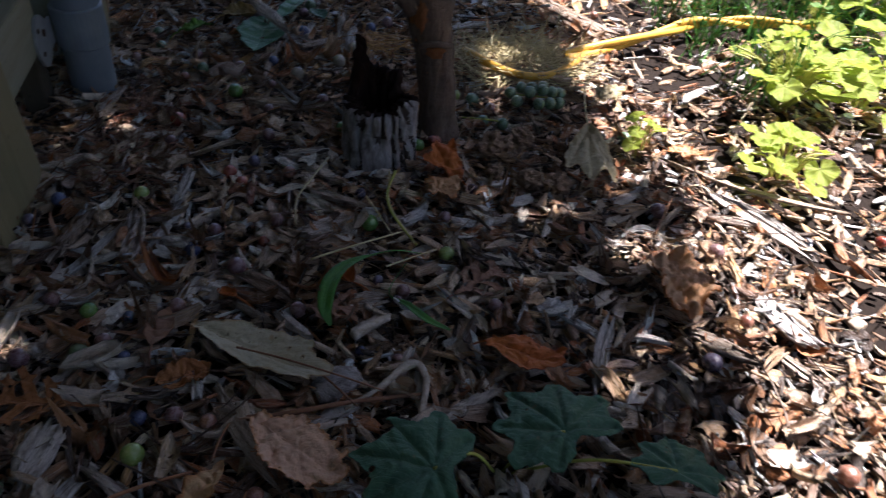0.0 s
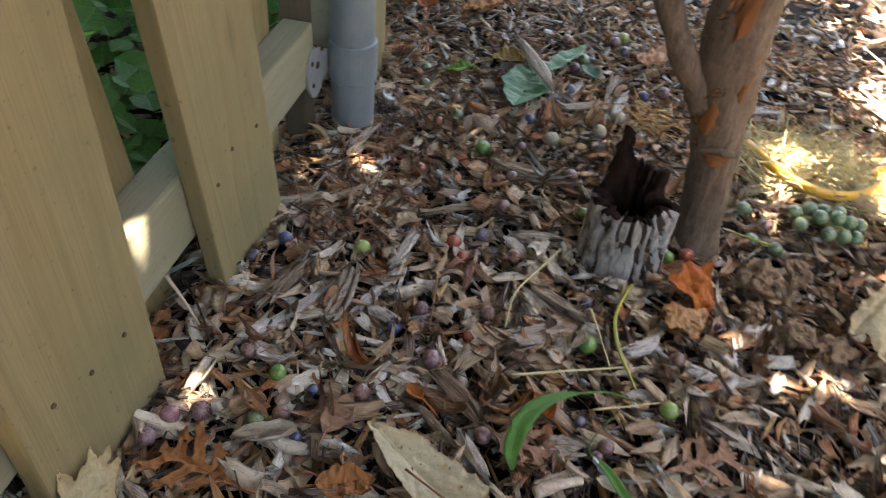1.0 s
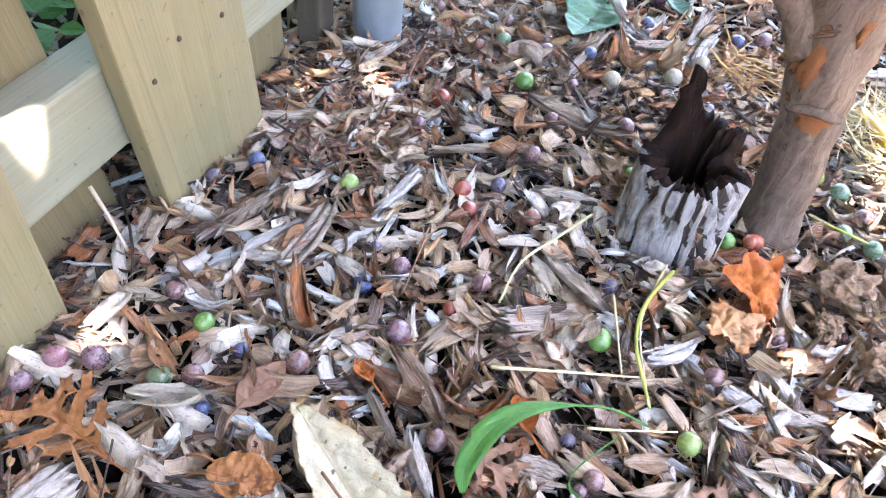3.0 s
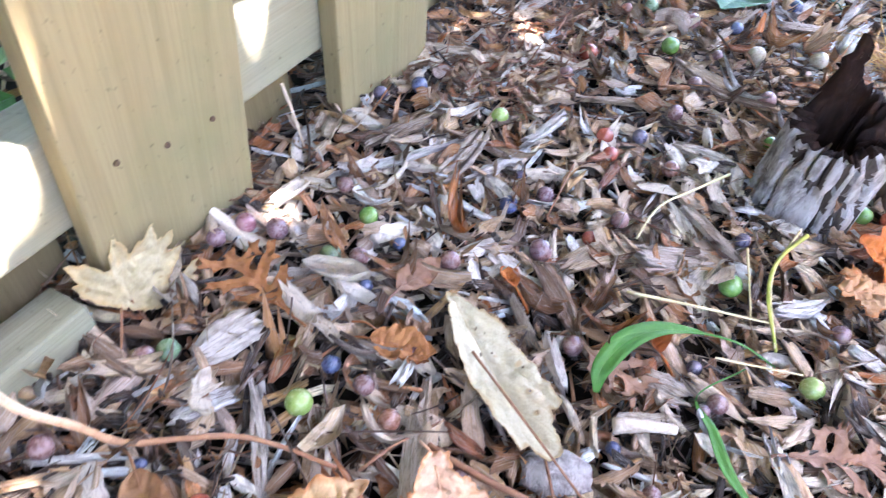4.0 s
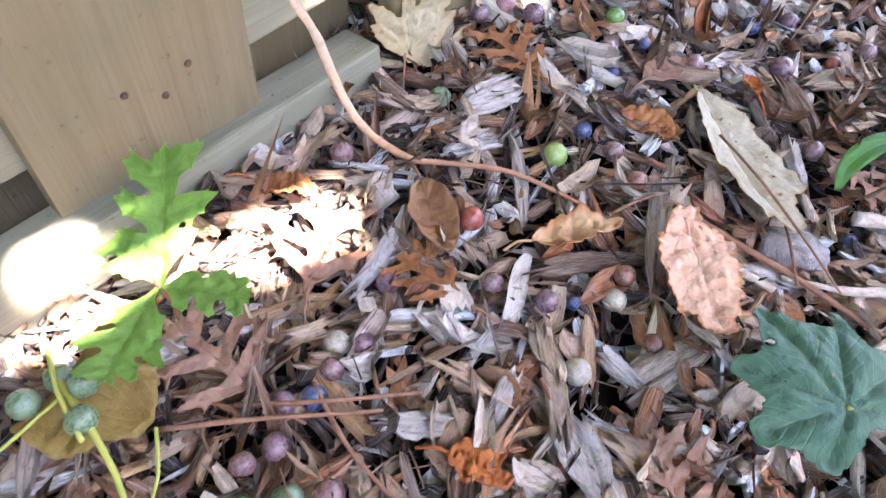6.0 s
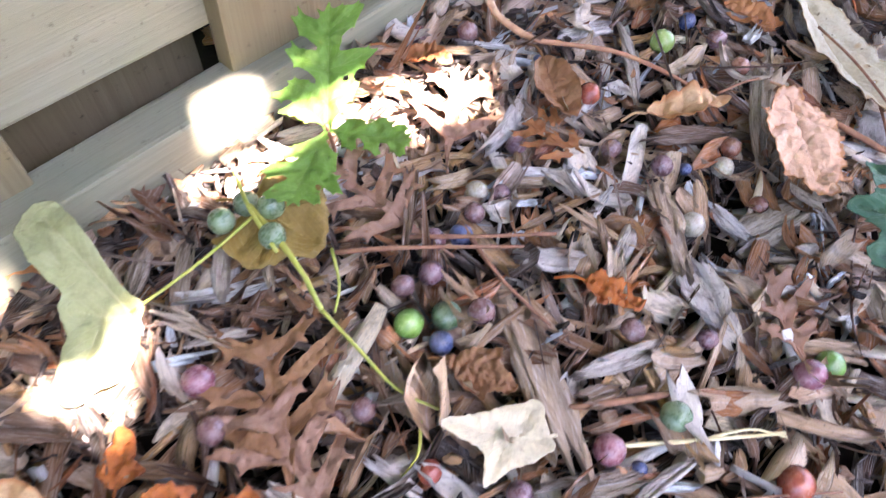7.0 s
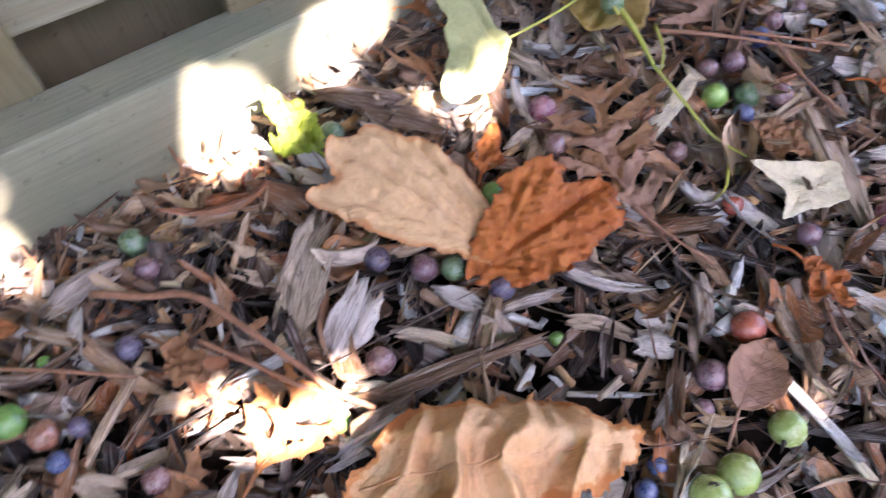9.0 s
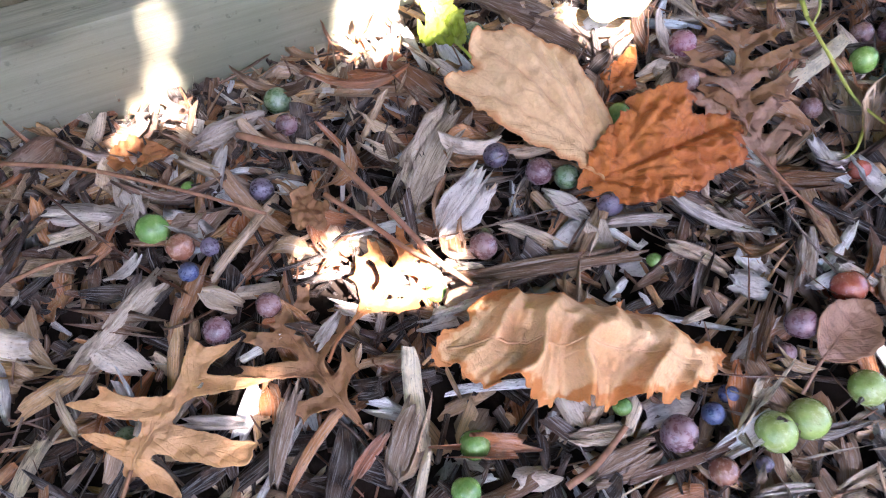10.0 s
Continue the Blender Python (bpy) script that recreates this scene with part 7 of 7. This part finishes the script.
grape(0.342, -0.576, 0.0113, "purple")
grape(0.360, -0.651, 0.0198, "purple")
grape(0.177, -0.397, 0.0160, "purple")
grape(0.299, -0.453, 0.0153, "purple")
grape(0.162, -0.380, 0.0163, "purple")
grape(0.166, -0.325, 0.0145, "purple")
grape(0.222, -0.224, 0.0159, "purple")
grape(0.316, -0.309, 0.0132, "purple")
grape(0.144, -0.285, 0.0146, "purple")
grape(0.033, -0.273, 0.0154, "purple")
grape(0.046, -0.025, 0.0185, "purple")
grape(0.018, -0.061, 0.0155, "purple")
grape(0.193, 0.161, 0.0169, "purple")
grape(0.219, 0.098, 0.0204, "purple")
grape(0.502, 0.227, 0.0155, "purple")
grape(0.381, 0.032, 0.0112, "purple")
grape(0.307, 0.805, 0.0195, "purple")
grape(0.457, 0.759, 0.0215, "purple")
grape(0.372, 0.938, 0.0209, "purple")
grape(0.177, -0.676, 0.0167, "dark")
grape(0.230, -0.626, 0.0169, "dark")
grape(0.155, -0.813, 0.0149, "dark")
grape(0.180, -0.849, 0.0118, "dark")
grape(0.297, -0.712, 0.0165, "dark")
grape(0.388, -0.615, 0.0095, "dark")
grape(0.292, -0.175, 0.0149, "dark")
grape(0.008, 0.166, 0.0153, "dark")
grape(0.232, 0.302, 0.0164, "dark")
grape(0.162, 0.174, 0.0127, "dark")
grape(0.365, 0.066, 0.0126, "dark")
grape(0.360, 0.221, 0.0144, "dark")
grape(0.389, 0.907, 0.0205, "dark")
grape(0.408, 0.554, 0.0161, "dark")
grape(0.677, -0.085, 0.0215, "dark")
grape(0.176, -0.864, 0.0180, "rust")
grape(0.384, -0.638, 0.0167, "rust")
grape(0.245, -0.173, 0.0162, "rust")
grape(0.285, -0.201, 0.0147, "rust")
grape(0.206, -0.104, 0.0177, "rust")
grape(0.275, 0.270, 0.0188, "rust")
grape(0.125, 0.540, 0.0169, "rust")
grape(0.733, -0.219, 0.0215, "rust")
grape(0.740, -0.037, 0.0178, "rust")
grape(0.880, 0.812, 0.0205, "rust")
grape(0.191, -0.863, 0.0116, "blue")
grape(0.351, -0.615, 0.0110, "blue")
grape(0.357, -0.628, 0.0121, "blue")
grape(0.214, -0.425, 0.0144, "blue")
grape(0.171, -0.366, 0.0156, "blue")
grape(0.234, -0.212, 0.0092, "blue")
grape(0.333, -0.399, 0.0094, "blue")
grape(0.150, -0.092, 0.0138, "blue")
grape(0.172, 0.130, 0.0166, "blue")
grape(0.128, -0.022, 0.0115, "blue")
grape(0.338, -0.031, 0.0106, "blue")
grape(0.100, -0.212, 0.0097, "blue")
grape(0.124, 0.030, 0.0120, "blue")
grape(0.028, 0.204, 0.0169, "blue")
grape(0.304, 0.709, 0.0200, "blue")
grape(0.254, 0.591, 0.0171, "blue")
grape(0.424, 0.735, 0.0199, "blue")
grape(0.373, -0.548, 0.0193, "lime")
grape(0.376, -0.604, 0.0215, "lime")
grape(0.376, -0.585, 0.0215, "lime")
grape(0.151, -0.127, 0.0188, "lime")
grape(0.445, 0.099, 0.0183, "lime")
grape(0.107, 0.232, 0.0180, "lime")
grape(0.526, 0.474, 0.0200, "lime")
grape(0.387, 0.962, 0.0212, "lime")
grape(0.155, -0.336, 0.0161, "pale")
grape(0.251, -0.193, 0.0151, "pale")
grape(0.264, -0.250, 0.0168, "pale")
grape(0.386, 0.647, 0.0215, "pale")
grape(0.358, 0.595, 0.0215, "pale")
grape(0.291, 0.546, 0.0215, "pale")


# ---- larger wood chips ----
wood_chip(0.105, -0.822, 0.041, 0.0151, 98, PALE_CHIP)
wood_chip(0.202, -0.708, 0.051, 0.0226, 125, PALE_CHIP)
wood_chip(0.165, -0.714, 0.068, 0.0266, 136, TAN_CHIP, "tan splintered wood chip lying on the mulch")
wood_chip(0.263, -0.732, 0.041, 0.0136, 87, PALE_CHIP)
wood_chip(0.253, -0.680, 0.099, 0.0087, 78, BROWN_CHIP, "dark brown bark chip lying on the mulch")
wood_chip(0.209, -0.903, 0.069, 0.0133, 129, TAN_CHIP, "tan splintered wood chip lying on the mulch")
wood_chip(0.244, -0.617, 0.036, 0.0090, 76, PALE_CHIP)
wood_chip(0.259, -0.578, 0.052, 0.0077, 41, PALE_CHIP)
wood_chip(0.275, -0.869, 0.034, 0.0079, 67, PALE_CHIP)
wood_chip(0.138, -0.911, 0.040, 0.0142, 63, PALE_CHIP)
wood_chip(0.134, -0.886, 0.036, 0.0160, 9, PALE_CHIP)
wood_chip(0.316, -0.518, 0.020, 0.0141, 33, PALE_CHIP)
wood_chip(0.301, -0.575, 0.019, 0.0155, 47, PALE_CHIP)
wood_chip(0.246, -0.837, 0.024, 0.0059, 109, PALE_CHIP)
wood_chip(0.135, -0.835, 0.044, 0.0085, 49, TAN_CHIP, "tan splintered wood chip lying on the mulch")
wood_chip(0.347, -0.689, 0.029, 0.0102, 76, TAN_CHIP, "tan splintered wood chip lying on the mulch")
wood_chip(0.363, -0.683, 0.036, 0.0167, 96, BROWN_CHIP, "dark brown bark chip lying on the mulch")
wood_chip(0.329, -0.589, 0.033, 0.0066, 111, PALE_CHIP)
wood_chip(0.402, -0.613, 0.032, 0.0072, 76, PALE_CHIP)
wood_chip(0.317, -0.782, 0.042, 0.0126, 144, BROWN_CHIP, "dark brown bark chip lying on the mulch")
wood_chip(0.292, -0.837, 0.045, 0.0112, 151, BROWN_CHIP, "dark brown bark chip lying on the mulch")
wood_chip(0.276, -0.595, 0.035, 0.0094, 49, TAN_CHIP, "tan splintered wood chip lying on the mulch")
wood_chip(0.249, -0.493, 0.032, 0.0081, 14, PALE_CHIP)
wood_chip(0.249, -0.801, 0.019, 0.0071, 125, PALE_CHIP)
wood_chip(0.213, -0.851, 0.023, 0.0120, 50, TAN_CHIP, "tan splintered wood chip lying on the mulch")
wood_chip(0.243, -0.785, 0.022, 0.0072, 54, PALE_CHIP)
wood_chip(0.106, -0.844, 0.031, 0.0073, 36, TAN_CHIP, "tan splintered wood chip lying on the mulch")
wood_chip(0.318, -0.801, 0.031, 0.0072, 128, RED_CHIP, "red-brown bark shred lying on the mulch")
wood_chip(0.279, -0.708, 0.018, 0.0060, 38, BROWN_CHIP, "dark brown bark chip lying on the mulch")
wood_chip(0.223, -0.337, 0.043, 0.0154, 50, PALE_CHIP)
wood_chip(0.247, -0.304, 0.052, 0.0116, 106, PALE_CHIP)
wood_chip(0.263, -0.398, 0.100, 0.0266, -31, TAN_CHIP, "tan splintered wood chip lying on the mulch")
wood_chip(0.290, -0.362, 0.052, 0.0115, 65, PALE_CHIP)
wood_chip(0.261, -0.267, 0.069, 0.0134, -46, TAN_CHIP, "tan splintered wood chip lying on the mulch")
wood_chip(0.296, -0.289, 0.042, 0.0250, -28, PALE_CHIP)
wood_chip(0.300, -0.204, 0.065, 0.0266, 74, TAN_CHIP, "tan splintered wood chip lying on the mulch")
wood_chip(0.385, -0.396, 0.068, 0.0077, 82, PALE_CHIP)
wood_chip(0.400, -0.389, 0.050, 0.0109, 111, PALE_CHIP)
wood_chip(0.119, -0.359, 0.128, 0.0097, -43, BROWN_CHIP, "dark brown bark chip lying on the mulch")
wood_chip(0.068, -0.522, 0.033, 0.0126, -45, BROWN_CHIP, "dark brown bark chip lying on the mulch")
wood_chip(0.088, -0.507, 0.064, 0.0096, -39, TAN_CHIP, "tan splintered wood chip lying on the mulch")
wood_chip(0.128, -0.513, 0.034, 0.0071, 56, PALE_CHIP)
wood_chip(0.095, -0.485, 0.046, 0.0112, -39, PALE_CHIP)
wood_chip(0.092, -0.617, 0.077, 0.0201, 43, BROWN_CHIP, "dark brown bark chip lying on the mulch")
wood_chip(0.333, -0.508, 0.035, 0.0097, -22, TAN_CHIP, "tan splintered wood chip lying on the mulch")
wood_chip(0.299, -0.537, 0.032, 0.0121, -34, BROWN_CHIP, "dark brown bark chip lying on the mulch")
wood_chip(0.354, -0.454, 0.038, 0.0110, 33, PALE_CHIP)
wood_chip(0.163, -0.309, 0.038, 0.0090, 50, TAN_CHIP, "tan splintered wood chip lying on the mulch")
wood_chip(0.128, -0.275, 0.072, 0.0129, 106, PALE_CHIP)
wood_chip(0.221, -0.184, 0.079, 0.0146, 59, BROWN_CHIP, "dark brown bark chip lying on the mulch")
wood_chip(0.188, -0.285, 0.025, 0.0180, -9, PALE_CHIP)
wood_chip(0.304, -0.170, 0.056, 0.0099, -21, PALE_CHIP)
wood_chip(0.331, -0.412, 0.030, 0.0120, 62, BROWN_CHIP, "dark brown bark chip lying on the mulch")
wood_chip(0.346, -0.395, 0.042, 0.0080, 80, PALE_CHIP)
wood_chip(0.224, -0.538, 0.026, 0.0142, 16, PALE_CHIP)
wood_chip(0.225, -0.562, 0.027, 0.0063, 2, BROWN_CHIP, "dark brown bark chip lying on the mulch")
wood_chip(0.222, -0.651, 0.027, 0.0116, 36, PALE_CHIP)
wood_chip(0.269, -0.562, 0.029, 0.0079, 16, BROWN_CHIP, "dark brown bark chip lying on the mulch")
wood_chip(0.428, -0.386, 0.050, 0.0106, -46, PALE_CHIP)
wood_chip(0.312, -0.431, 0.034, 0.0053, 54, PALE_CHIP)
wood_chip(0.150, -0.503, 0.029, 0.0050, 34, BROWN_CHIP, "dark brown bark chip lying on the mulch")
wood_chip(0.296, -0.384, 0.024, 0.0140, 66, BROWN_CHIP, "dark brown bark chip lying on the mulch")
wood_chip(0.148, -0.257, 0.042, 0.0111, 5, BROWN_CHIP, "dark brown bark chip lying on the mulch")
wood_chip(0.143, -0.156, 0.074, 0.0115, -41, PALE_CHIP)
wood_chip(0.102, -0.161, 0.045, 0.0157, 59, PALE_CHIP)
wood_chip(0.235, -0.119, 0.107, 0.0148, 119, TAN_CHIP, "tan splintered wood chip lying on the mulch")
wood_chip(0.352, -0.001, 0.043, 0.0139, 38, PALE_CHIP)
wood_chip(0.309, -0.106, 0.044, 0.0114, 17, PALE_CHIP)
wood_chip(0.385, -0.086, 0.042, 0.0082, 83, PALE_CHIP)
wood_chip(0.034, -0.175, 0.049, 0.0163, -1, BROWN_CHIP, "dark brown bark chip lying on the mulch")
wood_chip(0.243, -0.292, 0.034, 0.0105, 105, PALE_CHIP)
wood_chip(0.281, -0.231, 0.027, 0.0125, 0, PALE_CHIP)
wood_chip(0.093, -0.405, 0.020, 0.0119, 72, PALE_CHIP)
wood_chip(0.373, -0.056, 0.049, 0.0086, 44, PALE_CHIP)
wood_chip(0.372, -0.121, 0.049, 0.0066, 27, PALE_CHIP)
wood_chip(0.081, -0.118, 0.050, 0.0274, 75, PALE_CHIP)
wood_chip(0.114, -0.021, 0.034, 0.0071, 47, PALE_CHIP)
wood_chip(0.079, -0.051, 0.022, 0.0098, 39, PALE_CHIP)
wood_chip(0.118, -0.074, 0.058, 0.0118, 116, TAN_CHIP, "tan splintered wood chip lying on the mulch")
wood_chip(0.253, 0.060, 0.068, 0.0175, -37, BROWN_CHIP, "dark brown bark chip lying on the mulch")
wood_chip(0.260, 0.124, 0.074, 0.0231, 60, TAN_CHIP, "tan splintered wood chip lying on the mulch")
wood_chip(0.301, 0.157, 0.036, 0.0259, 13, PALE_CHIP)
wood_chip(0.207, -0.027, 0.045, 0.0083, -48, TAN_CHIP, "tan splintered wood chip lying on the mulch")
wood_chip(0.253, -0.087, 0.029, 0.0099, -6, RED_CHIP, "red-brown bark shred lying on the mulch")
wood_chip(0.129, -0.258, 0.030, 0.0125, -9, BROWN_CHIP, "dark brown bark chip lying on the mulch")
wood_chip(0.208, 0.067, 0.037, 0.0181, -14, PALE_CHIP)
wood_chip(0.140, 0.174, 0.085, 0.0124, 72, PALE_CHIP)
wood_chip(0.240, 0.025, 0.047, 0.0103, -42, BROWN_CHIP, "dark brown bark chip lying on the mulch")
wood_chip(0.032, -0.104, 0.035, 0.0078, -16, PALE_CHIP)
wood_chip(0.161, -0.276, 0.020, 0.0086, 93, RED_CHIP, "red-brown bark shred lying on the mulch")
wood_chip(0.011, 0.271, 0.056, 0.0102, 36, TAN_CHIP, "tan splintered wood chip lying on the mulch")
wood_chip(0.200, 0.345, 0.098, 0.0138, 32, TAN_CHIP, "tan splintered wood chip lying on the mulch")
wood_chip(0.050, 0.146, 0.090, 0.0286, 77, BROWN_CHIP, "dark brown bark chip lying on the mulch")
wood_chip(0.111, 0.158, 0.073, 0.0235, 90, PALE_CHIP)
wood_chip(0.065, 0.098, 0.114, 0.0111, 59, PALE_CHIP)
wood_chip(0.332, 0.210, 0.060, 0.0162, -29, TAN_CHIP, "tan splintered wood chip lying on the mulch")
wood_chip(0.320, 0.164, 0.076, 0.0218, 42, PALE_CHIP)
wood_chip(0.424, 0.179, 0.047, 0.0178, 42, PALE_CHIP)
wood_chip(0.301, 0.316, 0.066, 0.0216, 17, TAN_CHIP, "tan splintered wood chip lying on the mulch")
wood_chip(0.272, 0.437, 0.100, 0.0172, -6, BROWN_CHIP, "dark brown bark chip lying on the mulch")
wood_chip(0.152, 0.246, 0.065, 0.0148, 79, PALE_CHIP)
wood_chip(0.279, 0.001, 0.054, 0.0112, -50, PALE_CHIP)
wood_chip(0.520, 0.158, 0.042, 0.0125, 30, PALE_CHIP)
wood_chip(0.352, 0.033, 0.035, 0.0212, 7, PALE_CHIP)
wood_chip(0.155, 0.070, 0.029, 0.0087, 6, TAN_CHIP, "tan splintered wood chip lying on the mulch")
wood_chip(0.504, 0.183, 0.026, 0.0121, -47, PALE_CHIP)
wood_chip(0.477, 0.155, 0.027, 0.0144, -17, PALE_CHIP)
wood_chip(0.535, 0.235, 0.023, 0.0119, 13, PALE_CHIP)
wood_chip(0.065, 0.329, 0.076, 0.0094, 48, TAN_CHIP, "tan splintered wood chip lying on the mulch")
wood_chip(0.049, 0.262, 0.058, 0.0067, 71, TAN_CHIP, "tan splintered wood chip lying on the mulch")
wood_chip(0.168, 0.396, 0.043, 0.0097, -44, PALE_CHIP)
wood_chip(0.248, 0.590, 0.114, 0.0112, 78, PALE_CHIP)
wood_chip(0.112, 0.226, 0.041, 0.0074, 67, BROWN_CHIP, "dark brown bark chip lying on the mulch")
wood_chip(0.230, 0.229, 0.052, 0.0101, 88, RED_CHIP, "red-brown bark shred lying on the mulch")
wood_chip(0.180, 0.520, 0.071, 0.0094, 66, TAN_CHIP, "tan splintered wood chip lying on the mulch")
wood_chip(0.247, 0.747, 0.172, 0.0190, -65, PALE_CHIP)
wood_chip(0.374, 0.725, 0.143, 0.0216, 86, PALE_CHIP)
wood_chip(0.040, 0.445, 0.059, 0.0102, 71, PALE_CHIP)
wood_chip(0.328, 0.661, 0.079, 0.0177, 32, PALE_CHIP)
wood_chip(0.573, 0.743, 0.151, 0.0129, 20, PALE_CHIP)
wood_chip(0.256, 0.453, 0.070, 0.0140, -11, TAN_CHIP, "tan splintered wood chip lying on the mulch")
wood_chip(0.129, 0.367, 0.101, 0.0067, 70, TAN_CHIP, "tan splintered wood chip lying on the mulch")
wood_chip(0.314, 0.716, 0.073, 0.0117, 73, PALE_CHIP)
wood_chip(0.216, 0.251, 0.037, 0.0130, 56, RED_CHIP, "red-brown bark shred lying on the mulch")
wood_chip(0.569, -0.060, 0.102, 0.0154, 61, PALE_CHIP)
wood_chip(0.364, -0.133, 0.083, 0.0104, 17, TAN_CHIP, "tan splintered wood chip lying on the mulch")
wood_chip(0.426, -0.108, 0.054, 0.0140, 29, PALE_CHIP)
wood_chip(0.538, 0.003, 0.030, 0.0234, 12, PALE_CHIP)
wood_chip(0.859, 0.136, 0.143, 0.0324, -60, PALE_CHIP)
wood_chip(0.782, -0.042, 0.091, 0.0239, -92, PALE_CHIP)
wood_chip(0.887, 0.196, 0.193, 0.0137, -37, TAN_CHIP, "tan splintered wood chip lying on the mulch")
wood_chip(0.830, 0.799, 0.219, 0.0495, -67, BROWN_CHIP, "dark brown bark chip lying on the mulch")
wood_chip(0.246, 0.766, 0.209, 0.0182, -67, TAN_CHIP, "tan splintered wood chip lying on the mulch")
wood_chip(0.815, 0.136, 0.056, 0.0157, -29, PALE_CHIP)
wood_chip(0.621, -0.045, 0.046, 0.0102, -15, PALE_CHIP)
wood_chip(0.697, -0.068, 0.058, 0.0227, -46, BROWN_CHIP, "dark brown bark chip lying on the mulch")
wood_chip(0.740, 0.148, 0.118, 0.0085, 40, TAN_CHIP, "tan splintered wood chip lying on the mulch")
wood_chip(0.762, -0.101, 0.047, 0.0134, -72, PALE_CHIP)
wood_chip(0.942, 0.481, 0.111, 0.0132, 33, PALE_CHIP)


# ---- single chips of the bed along the stretch that the walk passes nearest ----
def bed_chips(count, shapes, seed):
    r = np.random.default_rng(seed)
    one = lambda q: np.array([q], float)
    meshes = []
    for k in range(shapes):
        long, wide = r.uniform(0.024, 0.062), r.uniform(0.004, 0.013)
        v, f, g = chip_arrays(r, np.zeros((1, 3)), one(long), one(wide), one(r.uniform(0.0018, 0.004)), one(0), one(0), one(0), 4, 5, 0.26, 0.15, 0.5)
        meshes.append(array_mesh("chip", v, f, g, SINGLE_CHIP))
    for k in range(count):
        x, y = r.uniform(0.07, 0.52), r.uniform(-0.98, 0.30)
        ob = new("chip", meshes[k % shapes])
        ob.parent = bed
        ob.matrix_basis = pose(x, y, ground_z(x, y) + r.uniform(0.001, 0.006), r.normal(0, 14), r.normal(0, 9), r.uniform(0, 360))
        tagged(ob)


SINGLE_CHIP = chip_material("single_wood_chip", CHIP_TONES, False)
bed_chips(300, 24, 77)
